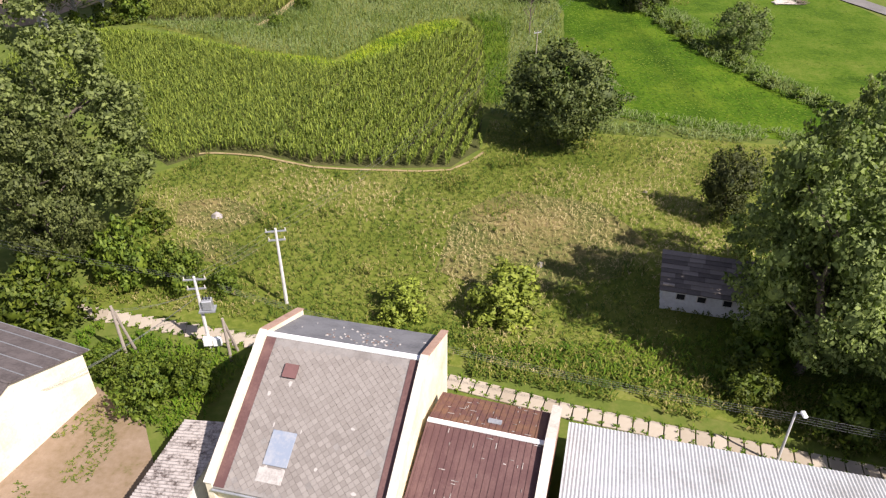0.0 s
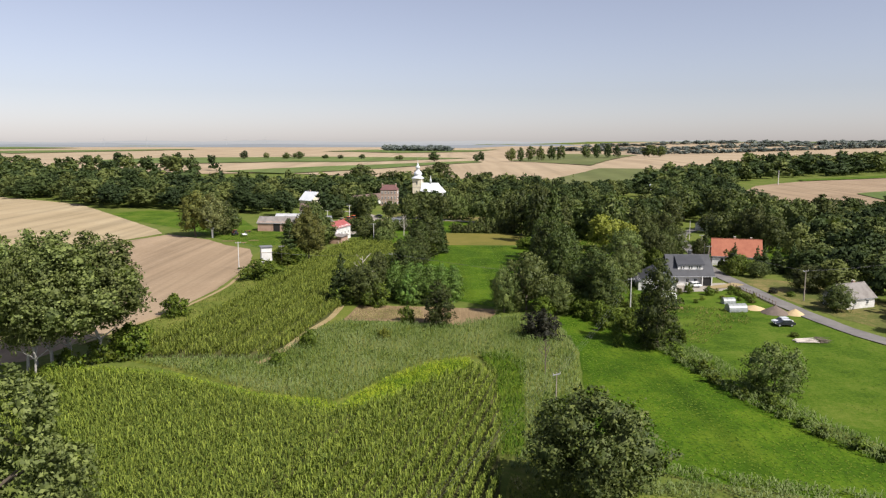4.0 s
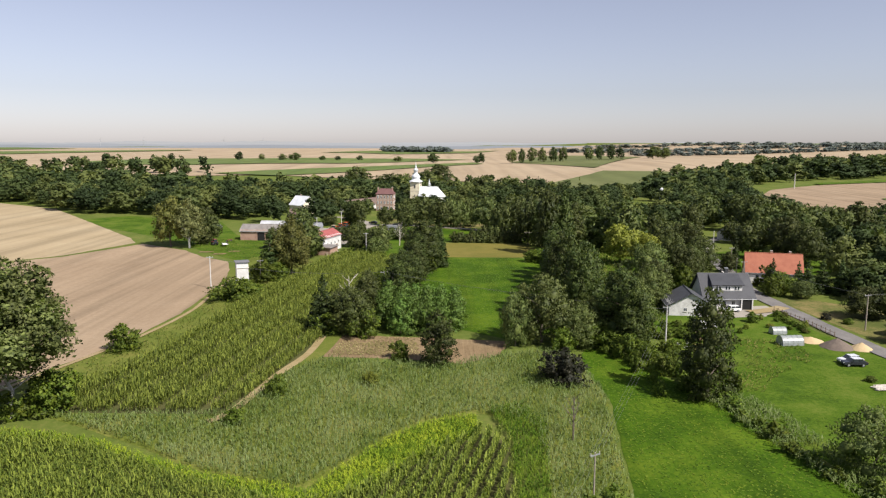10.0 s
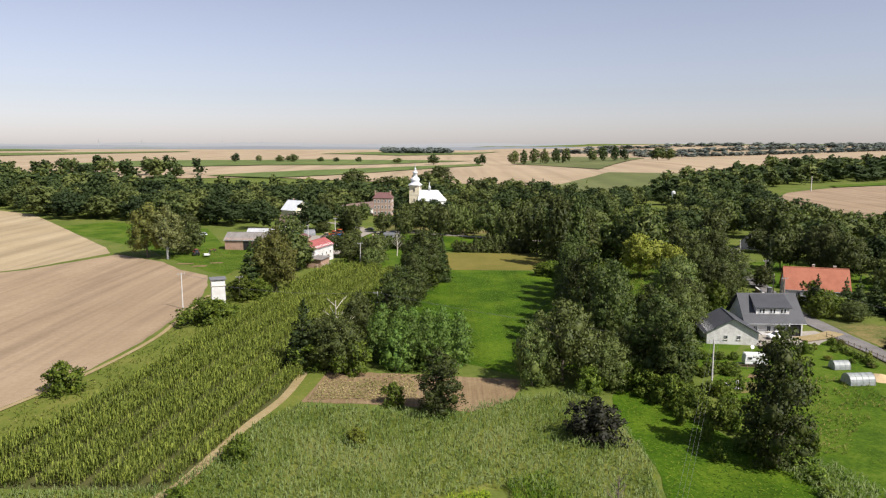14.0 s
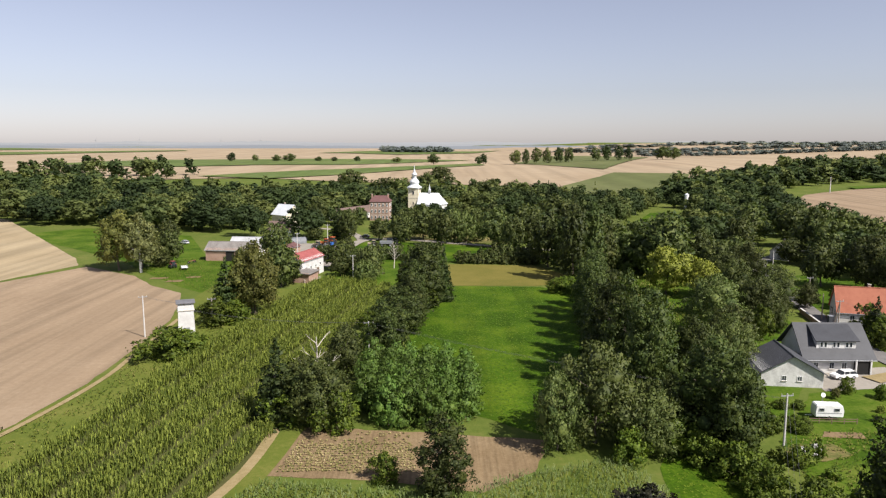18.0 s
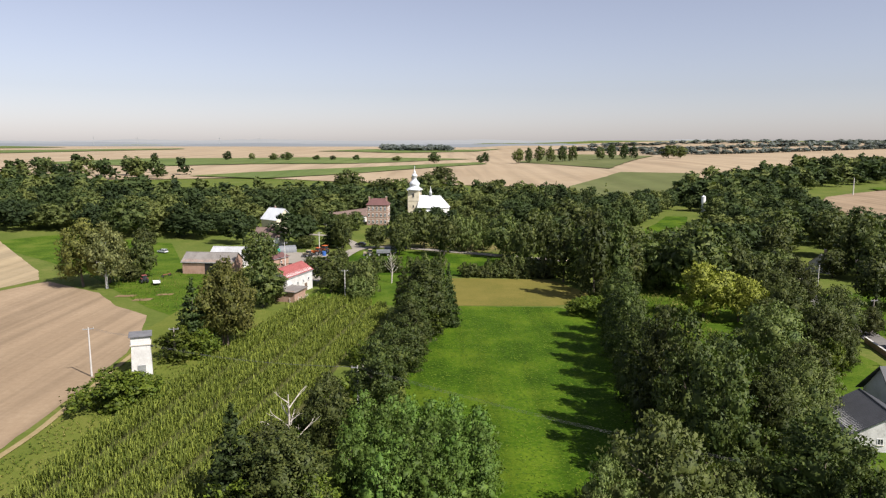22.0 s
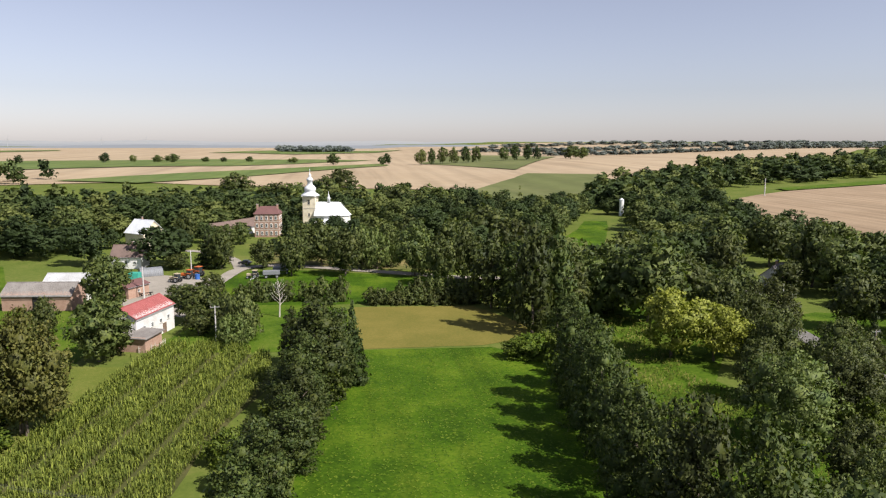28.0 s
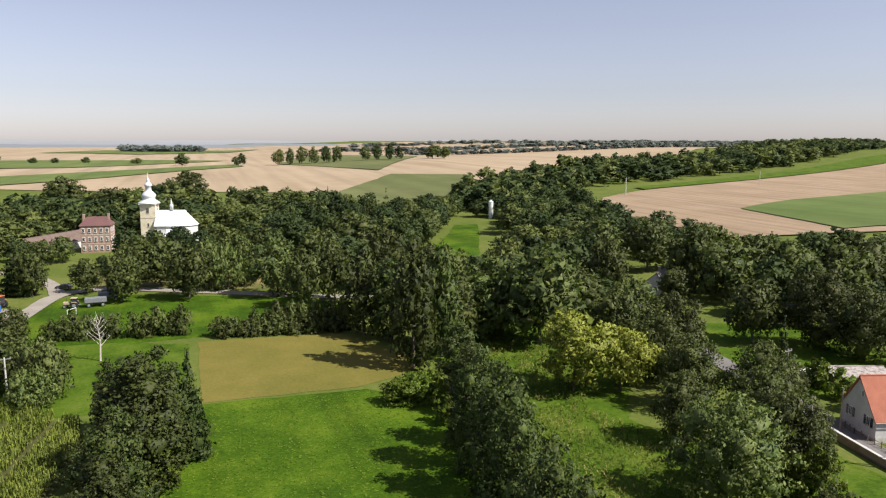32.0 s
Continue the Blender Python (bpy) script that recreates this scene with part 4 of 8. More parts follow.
kind("yellow", "willow_tree", "yellow green willow with rounded crown", "tree", 14, 13, LEAF_YELLOW, 6000, 0.3, (51,), n=14, low=0.1, big=0.24, droop=0.5)
kind("chestnut", "chestnut_tree", "chestnut with browning leaves", "tree", 18, 14, LEAF_CHESTNUT, 6500, 0.31, (61, 62), n=16, low=0.03, peak=0.2, big=0.25)
kind("birch", "birch_tree", "thin grey green birch with hanging twigs", "tree", 18, 11, LEAF_BIRCH, 4200, 0.28, (71,), n=14, low=0.06, big=0.22, peak=0.4, droop=1.2, bark=BIRCH_BARK, core=0.4)
kind("conif", "spruce_tree", "dark green pointed spruce tree", "tree", 13, 7, LEAF_CONIF, 3200, 0.3, (81, 82), cone=True, droop=0.4, core=0.55)
kind("bush", "bush", "dense green rounded bush", "bush", 6, 7, LEAF_BUSH, 3000, 0.23, (91, 92, 93), n=10, low=-0.25, big=0.25, girth=0.015)
kind("bushl", "bush", "bright yellow green bush in the rough meadow", "bush", 6, 5.2, LEAF_BUSHL, 3400, 0.18, (101, 102), n=12, low=-0.2, big=0.24, girth=0.012)
kind("darkbush", "bush", "dark purple green bush among reeds", "bush", 6, 7.5, LEAF_DARK, 3600, 0.2, (111,), n=12, low=-0.25, big=0.22, girth=0.015)
kind("thick", "willow_thicket", "dense upright green willow shrub in a clipped block", "bush", 8, 4.6, LEAF_THICK, 1900, 0.2, (121, 122, 123), n=10, low=-0.35, big=0.36, droop=1.1, girth=0.01, limbs=3)
kind("farbush", "bush", "low green bush seen from afar", "bush", 5, 6, LEAF_BUSH, 520, 0.4, (161, 162, 163), n=5, low=-0.25, big=0.26, girth=0.015, limbs=2)
kind("hedge", "bush", "dense dark green hedge bush", "bush", 5, 6, LEAF_ROUND, 700, 0.36, (164, 165), n=7, low=-0.3, big=0.3, girth=0.015, limbs=2)
kind("far", "tree", "dark green tree in the village wood", "tree", 16, 13, WOOD_TREE, 1150, 0.72, (131, 132, 133, 134, 135, 136), n=10, low=0.04, big=0.26, limbs=3)
kind("distant", "tree", "distant dark green tree", "tree", 16, 13, WOOD_TREE, 170, 1.5, (171, 172, 173), n=2, low=-0.1, big=0.36, limbs=0)
kind("far_light", "tree", "lighter green tree in the village wood", "tree", 14, 12, WOOD_TREE, 1100, 0.68, (141, 142, 143), n=9, low=0.04, big=0.27, limbs=3)
kind("far_conif", "spruce_tree", "dark spruce in the village wood", "tree", 16, 6, WOOD_TREE, 500, 0.62, (151,), cone=True, droop=0.4)

TREES = {
    "round": [(16.4, 85.2, 14.4, 15.3), (31.2, 66.1, 9.0, 6.3), (-19.1, 186.6, 10.6, 10.4), (55.1, 218.4, 11.0, 9.2), (80.0, 254.9, 13.0, 10.4), (68.5, 239.8, 12.0, 9.5), (-46.4, 288.8, 12.5, 10.9), (-92.5, 327.5, 12.2, 9.2), (-97.5, 331.0, 9.0, 8.0), (-104.5, 359.0, 12.0, 9.0), (-94.0, 321.5, 5.5, 8.0), (-45.5, 441.0, 9.0, 9.0), (-50.5, 446.0, 8.0, 8.0), (-41.0, 446.0, 9.5, 8.5), (-60.0, 438.5, 15.0, 9.0), (63.2, 315.5, 17.0, 17.7), (-33.5, 316.5, 9.5, 10.5), (-40.6, 334.2, 5.8, 9.5), (69.3, 238.4, 11.0, 7.2), (72.3, 237.8, 8.0, 5.1), (-63.2, 309.0, 9.0, 5.9), (-57.3, 330.6, 14.5, 12.0), (-31.5, 305.5, 6.5, 6.5), (-26.0, 305.4, 7.0, 6.8), (-45.9, 291.8, 10.8, 9.5), (-53.5, 388.8, 5.5, 8.1), (-10.2, 264.5, 6.4, 8.5), (-26.2, 308.5, 8.7, 6.6), (-21.8, 306.9, 6.8, 6.6), (-33.3, 335.2, 8.6, 6.7), (67.8, 302.5, 21.0, 19.2), (90.5, 304.3, 13.0, 11.5), (85.3, 282.3, 14.0, 12.4), (130.2, 333.3, 20.0, 14.4), (119.0, 327.0, 9.5, 9.5), (109.4, 288.7, 14.0, 11.5), (73.4, 262.6, 13.0, 9.5), (75.4, 250.6, 11.0, 8.6), (90.5, 260.4, 7.0, 5.4), (73.1, 238.8, 9.0, 4.1), (119.8, 280.8, 17.0, 15.6), (121.1, 272.8, 15.0, 12.7), (124.3, 373.4, 18.0, 18.0), (137.9, 365.6, 18.0, 16.0), (129.8, 320.7, 17.0, 14.3), (143.1, 325.4, 17.0, 15.0), (147.7, 318.5, 16.0, 16.1), (157.9, 307.4, 18.0, 15.4), (106.4, 338.3, 16.0, 12.0), (35.5, 380.7, 17.0, 14.7), (21.3, 367.3, 16.0, 13.5), (53.6, 419.0, 18.0, 19.6), (51.8, 366.1, 18.0, 14.1), (35.4, 354.5, 17.0, 11.5), (0.1, 370.7, 15.0, 11.7), (-7.4, 389.8, 16.0, 14.3), (-16.2, 372.9, 14.0, 10.1), (-13.3, 388.8, 14.0, 12.5), (-26.2, 388.2, 10.0, 9.2), (27.0, 351.0, 15.0, 9.7), (24.1, 411.0, 15.0, 12.8), (-67.8, 639.0, 20.0, 22.8), (-37.4, 568.2, 18.0, 25.4), (-26.8, 565.3, 18.0, 22.6), (-0.3, 667.4, 21.0, 21.8), (-9.8, 630.9, 18.0, 20.1), (33.3, 563.2, 17.0, 26.7), (52.1, 551.3, 16.0, 26.3), (-39.5, 388.0, 13.0, 9.0)],
    "bushl": [(6.3, 50.1, 5.6, 7.2), (-2.8, 50.4, 3.8, 5.2), (-11.8, 153.8, 2.5, 3.2)],
    "poplar": [(29.5, 42.5, 26.4, 15.5), (30.5, 47.0, 24.0, 8.5), (37.5, 38.0, 24.0, 14.0), (35.0, 50.0, 22.0, 11.0), (-36.5, 63.7, 25.5, 19.0), (-36.0, 57.0, 20.0, 12.0), (46.0, 30.0, 26.0, 17.0), (53.0, 38.0, 25.0, 16.0), (40.5, 27.0, 22.0, 11.0), (-71.2, 130.8, 23.0, 15.0), (-68.8, 128.7, 22.5, 12.0), (-67.9, 133.0, 25.0, 19.0), (-66.4, 135.6, 25.5, 26.0), (-63.5, 139.5, 25.0, 21.0), (-72.5, 136.0, 25.5, 18.0)],
    "bush": [(-34.0, 49.9, 7.2, 7.8), (-28.9, 56.1, 7.3, 5.9), (-24.3, 54.8, 5.4, 4.8), (-19.8, 54.1, 3.0, 3.2), (-22.3, 39.6, 4.4, 5.2), (-25.7, 42.6, 2.6, 3.6), (-27.6, 44.6, 1.6, 3.0), (30.5, 36.5, 4.5, 6.0), (36.0, 33.5, 4.0, 5.5), (24.5, 40.0, 3.6, 5.0), (-19.4, 41.2, 3.6, 4.0), (-22.6, 42.8, 3.0, 4.0), (-58.9, 142.7, 7.1, 8.9), (39.8, 159.8, 5.0, 6.0), (37.2, 164.2, 4.6, 5.6), (35.0, 168.6, 5.2, 6.2), (32.4, 173.0, 4.6, 6.0), (30.8, 177.2, 5.6, 6.6), (47.6, 185.8, 1.9, 2.6), (49.2, 185.6, 1.8, 2.4), (50.7, 185.3, 1.9, 2.5), (52.0, 185.1, 1.7, 2.3), (17.2, 108.5, 4.6, 6.4), (-7.8, 168.5, 3.8, 4.5), (-62.0, 174.6, 5.4, 7.6), (-26.3, 148.7, 3.8, 4.2), (-30.2, 137.6, 2.5, 4.0), (-53.2, 219.5, 6.2, 14.5), (-50.5, 222.5, 5.0, 9.0), (-23.5, 188.1, 6.5, 9.4), (-15.8, 183.9, 6.3, 7.2), (-16.4, 241.2, 4.9, 6.0), (23.7, 173.8, 5.0, 5.4), (32.2, 280.1, 4.6, 7.5), (-51.6, 245.6, 6.6, 10.5), (-48.2, 247.0, 5.5, 8.5), (-5.0, 262.5, 5.7, 7.9), (33.8, 279.8, 5.1, 8.0), (66.2, 233.0, 8.0, 6.9), (90.5, 239.5, 2.6, 3.2), (97.0, 237.2, 2.8, 4.0), (103.5, 235.4, 3.0, 4.0)],
    "willow": [(52.4, 120.8, 9.1, 10.0), (20.3, 179.7, 14.7, 15.3), (14.8, 177.4, 11.6, 7.6), (30.4, 180.9, 9.7, 9.3), (58.5, 237, 13.5, 14.5), (44.3, 205.5, 11.0, 11.0), (-22.0, 299.7, 10.8, 8.2), (-23.5, 295.0, 7.1, 6.1), (-21.7, 296.3, 6.6, 5.2), (58.7, 313.0, 14.0, 15.5), (57.4, 326.7, 15.0, 15.5), (5.9, 380.5, 15.0, 10.9), (15.2, 385.3, 14.0, 9.7), (10.4, 380.7, 14.0, 9.4)],
    "darkbush": [(20.4, 155.5, 6.2, 9.6)],
    "alder": [(42.2, 148.2, 16.6, 11.0), (-0.7, 164.9, 9.5, 8.0), (-10.4, 222.9, 12.0, 8.6), (-5.5, 263.8, 15.3, 14.8), (-7.6, 246.8, 10.5, 8.6), (35.6, 178.5, 14.4, 11.8), (-10.3, 281.2, 10.2, 7.0), (-3.0, 268.4, 14.6, 9.1), (-6.1, 276.3, 11.7, 8.3), (38.8, 296.3, 22.5, 10.1), (45.8, 300.9, 20.5, 9.6), (39.8, 315.2, 16.4, 10.4), (35.3, 321.4, 18.0, 10.7), (36.7, 261.4, 12.5, 8.3)],
    "conif": [(93.5, 238.2, 6.5, 3.6), (100.5, 236.0, 7.5, 4.2), (52.5, 497.0, 16.0, 5.0), (57.0, 503.0, 19.5, 5.6), (62.5, 500.0, 17.5, 5.2), (70.0, 505.0, 16.5, 5.0), (76.5, 497.0, 15.0, 5.0), (-25.1, 187.8, 12.8, 8.4), (-51.0, 251.2, 14.5, 9.5), (0.3, 269.6, 14.7, 5.8), (95.3, 266.9, 12.0, 3.8), (75.0, 580.3, 15.0, 4.5), (79.2, 501.7, 15.0, 3.7), (-43.5, 391.0, 15.0, 9.5), (-75.8, 462.0, 17.0, 8.0)],
    "thick": [(x + 0.6 * math.sin(3.1 * x + y), y + 0.6 * math.cos(2.3 * y + x), 8.0 + 0.4 * math.sin(x * 1.7 + y), 5.0) for x in (-12.0, -9.0, -6.0, -3.0, 0.0, 3.0) for y in (186.0, 189.0, 192.0, 195.0, 198.0, 201.0, 204.5) if x + 0.35 * y > 54.5 and x - 1.1 * (y - 186) < 1.5 and x + 0.5 * (y - 200) < 4.5],
    "yellow": [(60.5, 276, 14.0, 16.0), (67.5, 273.0, 11.5, 12.0)],
    "chestnut": [(-46.0, 254.5, 17.5, 12.5), (-103.5, 313.5, 20.5, 15.5), (-98.5, 319, 18.5, 13), (-45.1, 254.0, 19.0, 11.0)],
    "birch": [(-95.6, 311.0, 20.0, 14.0)],
}
# the alder row east of the meadow, the fringe west of it, and fillers
ROWS = {
    "alder": [(37.0, 173.5, 13.5, 9.0), (30.0, 189, 18.5, 10.5), (29.0, 197, 19.5, 10.5), (28.5, 205, 18.5, 10.5), (30.0, 212, 15.5, 9.5), (29.5, 220, 14.5, 9), (34.5, 201, 16, 9), (31.5, 229, 14.0, 9), (32.0, 238, 15.0, 9.5), (34.0, 246, 15.5, 9.5), (34.5, 254, 15.0, 9), (40.0, 272, 10, 8), (43.0, 283, 11, 9), (41.0, 201, 12, 9), (-11.5, 231, 9.4, 8), (-8.0, 238, 9.5, 8.5), (-7.0, 254, 12.5, 9), (-11.5, 214, 12, 8)],
    "round": [(-17.0, 205, 11, 8), (-22.0, 193, 9, 8), (76.0, 274, 13, 11), (80.0, 294, 13, 10), (64.0, 252, 11, 9), (49.0, 306, 16, 12), (70, 330, 16, 13), (84, 316, 14, 12), (58.0, 346, 16, 12), (48, 338, 16, 12)],
    "willow": [(27.0, 176.5, 9, 9), (40.5, 186, 11, 10), (52.0, 212, 11, 10)],
}
ROWS["far"] = [(84, 442, 12, 10), (89, 449, 15, 12), (93.5, 456, 14, 11.5), (98, 466, 15, 11.5), (101, 475, 16, 12), (106, 484, 15, 11.5), (112, 494, 14, 12), (112, 513, 13, 13), (121, 521, 14, 13), (129, 530, 13, 13), (107, 531, 12, 12), (118, 542, 12.5, 13), (136, 541, 12, 12), (146, 530, 9, 10), (128, 556, 12, 13), (142, 556, 12, 13), (110, 556, 11, 12), (-20, 442, 12, 11), (-12, 434, 12, 12), (-4, 440, 12, 12), (4, 430, 12, 12), (12, 436, 12.5, 12), (20, 426, 13, 12), (-16, 420, 12, 11), (-6, 414, 12, 11), (6, 412, 12, 11), (16, 408, 13, 11), (26, 405, 14, 12), (-25, 416, 6.5, 7), (-2, 452, 11, 11), (10, 450, 12, 11), (20, 445, 13, 12), (-50, 440, 8, 8), (-56, 452, 9, 9), (-60, 430, 9, 8), (-88, 440, 8, 8), (-68, 440, 8, 8)]
TREES["far"] = []
for sort, rows in ROWS.items():
    TREES[sort] = TREES[sort] + rows
stood = []
for sort, rows in TREES.items():
    for x, y, H, W in rows:
        full = 1.12 if sort == "alder" else 1.0
        if sort in ("round", "alder", "willow") and y > 284:
            sort_here = sort + "_far"
        elif sort == "poplar" and y > 100:
            sort_here = "poplar_far"
        else:
            sort_here = "near_tree" if (x, y) == (16.4, 85.2) else sort
        plant(sort_here, x, y, H * full, W)
        stood.append((x, y, W * 0.5))

# ---- woods of the village and the far lines of trees ----
def inside(x, y, outline):
    hit = False
    for (x1, y1), (x2, y2) in zip(outline, outline[1:] + outline[:1]):
        if (y1 > y) != (y2 > y) and x < (x2 - x1) * (y - y1) / (y2 - y1) + x1:
            hit = not hit
    return hit


KEEP_CLEAR = [
    [(-74, 398), (-56, 398), (-62, 442), (-92, 448), (-92, 434)],
    [(-64, 335), (-36, 318), (-33, 342), (-36, 400), (-75, 388), (-92, 372), (-92, 335)],
    [(-44, 325), (40, 325), (45, 345), (34, 366), (-30, 392)],
    [(-112, 334), (-75, 288), (-56, 330), (-88, 352), (-125, 400), (-170, 415), (-160, 380)],
    [(-42, 440), (-33, 440), (-26, 460), (-26, 480), (-42, 480)],
    [(-26, 468), (14, 464), (22, 506), (-26, 506)],
    [(-100, 418), (-55, 400), (-58, 445), (-66, 470), (-100, 470)],
    [(60, 366), (80, 356), (101, 404), (72, 426)],
    [(72, 424), (99, 404), (124, 452), (144, 505), (116, 512), (94, 474), (82, 446)],
    [(82, 200), (92, 200), (104, 290), (140, 345), (128, 356), (98, 320), (84, 250)],
    [(90, 240), (112, 240), (130, 262), (130, 300), (100, 306)],
    [(116, 330), (126, 330), (126, 342), (116, 342)],
    [(-44, 380), (40, 352), (40, 366), (-36, 402)],
    [(-60, 405), (-32, 400), (-36, 432), (-70, 440)],
]
WOODS = [
    ([(-420, 560), (-250, 470), (-185, 420), (-150, 418), (-108, 400), (-78, 395), (-62, 385), (-52, 400), (-60, 470), (-40, 520), (-40, 590), (-150, 570), (-260, 640), (-430, 740), (-600, 720)], 14.5, 15),
    ([(-40, 470), (-14, 500), (20, 500), (30, 440), (30, 395), (60, 350), (80, 322), (100, 330), (118, 350), (130, 400), (105, 410), (112, 500), (98, 545), (58, 588), (-20, 625), (-45, 600)], 11.5, 13.5),
    ([(118, 352), (168, 366), (182, 400), (186, 460), (212, 540), (240, 600), (290, 640), (270, 720), (180, 660), (150, 560), (150, 515), (128, 450), (118, 420)], 12.5, 13.5),
    ([(104, 300), (134, 285), (160, 262), (205, 280), (205, 335), (170, 352), (135, 342)], 11.5, 15),
    ([(96, 172), (120, 150), (190, 180), (230, 280), (165, 258), (132, 262), (112, 240), (108, 210)], 11.5, 13),
    ([(300, 640), (420, 700), (620, 800), (900, 960), (1200, 1150), (1150, 1230), (800, 1050), (560, 900), (380, 800), (280, 730)], 16, 17),
]
wood_rng = random.Random(11)
wood_rows, near_wood = [], 0
for outline, gap, tall in WOODS:
    xs, ys = [p[0] for p in outline], [p[1] for p in outline]
    for i in range(int((max(xs) - min(xs)) / gap) + 1):
        for j in range(int((max(ys) - min(ys)) / gap) + 1):
            x = min(xs) + (i + 0.5 * (j % 2) + wood_rng.uniform(-0.32, 0.32)) * gap
            y = min(ys) + (j + wood_rng.uniform(-0.32, 0.32)) * gap
            H = tall * wood_rng.uniform(0.65, 1.15)
            W = gap * wood_rng.uniform(0.95, 1.35)
            if not inside(x, y, outline) or any(inside(x, y, k) for k in KEEP_CLEAR):
                continue
            if any((x - a) ** 2 + (y - b) ** 2 < (r + W * 0.3) ** 2 for a, b, r in stood):
                continue
            pick = wood_rng.random()
            sort, H, W = ("far", H, W) if pick < 0.72 else ("far_light", H * 0.9, W) if pick < 0.93 else ("far_conif", H * 1.05, W * 0.5)
            if y > 540 or x > 320:
                sort, W = "distant", W * 1.1
            if -90 < x < 135 and y < 372 and near_wood < 130:
                near_wood += 1
                plant(sort, x, y, H, W, group="trees of the village wood")
            else:
                wood_rows.append((sort, x, y, H, W))


def wood_of(name, label, rows, leaves):
    """Many trees joined into one object: crowns and trunks of the prototypes, each at its own place and size."""
    rng = random.Random(len(rows))
    co, idx, total, facing, tone, base = [], [], [], [], [], 0
    for sort, x, y, H, W in rows:
        _, _, _, h0, w0, protos = KINDS[sort]
        a = rng.uniform(0, 2 * math.pi)
        pair = rng.choice(protos)
        for k, me in enumerate(pair[:1]):
            n = len(me.vertices)
            v = np.empty(n * 3, np.float32)
            me.vertices.foreach_get("co", v)
            v = v.reshape(-1, 3) * (W / w0, W / w0, H / h0)
            v = np.stack([v[:, 0] * math.cos(a) - v[:, 1] * math.sin(a) + x, v[:, 0] * math.sin(a) + v[:, 1] * math.cos(a) + y, v[:, 2] + float(land(x, y))], 1)
            li = np.empty(len(me.loops), np.int32)
            me.loops.foreach_get("vertex_index", li)
            lt = np.empty(len(me.polygons), np.int32)
            me.polygons.foreach_get("loop_total", lt)
            f = ROUNDED[me.name] / (W / w0, W / w0, H / h0)
            facing.append(np.stack([f[:, 0] * math.cos(a) - f[:, 1] * math.sin(a), f[:, 0] * math.sin(a) + f[:, 1] * math.cos(a), f[:, 2]], 1))
            tone.append(np.full(len(lt), rng.random(), np.float32))
            co.append(v)
            idx.append(li + base)
            total.append(lt)
            base += n
    me = bpy.data.meshes.new(name)
    co, idx, total = np.concatenate(co), np.concatenate(idx), np.concatenate(total)
    me.vertices.add(len(co))
    me.vertices.foreach_set("co", co.astype(np.float32).ravel())
    me.loops.add(len(idx))
    me.loops.foreach_set("vertex_index", idx)
    me.polygons.add(len(total))
    me.polygons.foreach_set("loop_start", np.concatenate([[0], np.cumsum(total)[:-1]]).astype(np.int32))
    me.materials.append(leaves)
    me.update(calc_edges=True)
    me.attributes.new("tone", "FLOAT", "FACE").data.foreach_set("value", np.concatenate(tone))
    facing = np.concatenate(facing)
    me.normals_split_custom_set_from_vertices((facing / np.linalg.norm(facing, axis=1, keepdims=True)).tolist())
    return thing(name, label, "wood", kind="stuff", data=me)


wood_of("village_wood", "dense mixed deciduous wood round the village", wood_rows, WOOD_LEAVES)
far_rows = []

# lone trees and tree lines on the far slope
for x, y, H, W in [(118, 1190, 24, 20), (134, 1195, 25, 16), (150, 1196, 27, 18), (166, 1190, 26, 18), (184, 1190, 26, 16), (200, 1195, 25, 16), (240, 1190, 22, 18), (258, 1195, 24, 18), (276, 1190, 24, 18), (292, 1196, 22, 14),
                   (352, 1220, 22, 30), (372, 1225, 20, 24), (60, 1180, 14, 12), (70, 1210, 18, 14), (-8, 1205, 18, 22), (-70, 1300, 10, 20), (-140, 1330, 10, 14), (-240, 1250, 14, 24), (-262, 1255, 12, 18), (-300, 1270, 12, 12), (-330, 1240, 16, 14), (-420, 1180, 14, 12), (-200, 1290, 9, 12), (-175, 1300, 9, 12)]:
    plant("far", x, y, H, W, "lone tree on the far fields")
far_rng = random.Random(23)
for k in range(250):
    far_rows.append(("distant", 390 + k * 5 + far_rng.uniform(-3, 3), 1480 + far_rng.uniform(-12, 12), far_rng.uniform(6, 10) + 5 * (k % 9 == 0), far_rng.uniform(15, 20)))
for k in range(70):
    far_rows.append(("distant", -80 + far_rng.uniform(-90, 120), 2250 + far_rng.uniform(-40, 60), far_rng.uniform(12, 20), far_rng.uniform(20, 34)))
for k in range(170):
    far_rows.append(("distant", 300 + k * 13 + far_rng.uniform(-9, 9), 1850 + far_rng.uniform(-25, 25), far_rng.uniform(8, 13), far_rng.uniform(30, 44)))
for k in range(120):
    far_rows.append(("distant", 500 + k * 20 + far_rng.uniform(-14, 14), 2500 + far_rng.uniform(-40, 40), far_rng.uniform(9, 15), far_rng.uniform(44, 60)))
copse_rows = []
for k in range(90):
    copse_rows.append(("distant", -1050 + k * 9 + far_rng.uniform(-12, 12), 1010 - k * 2.6 + far_rng.uniform(-50, 50), far_rng.uniform(12, 20), far_rng.uniform(14, 22)))
wood_of("far_copse", "dark copse on the far slope beside the fields", copse_rows, WOOD_LEAVES)
wood_of("far_woods", "far lines of trees and copses on the slope", far_rows, HAZED_LEAVES)

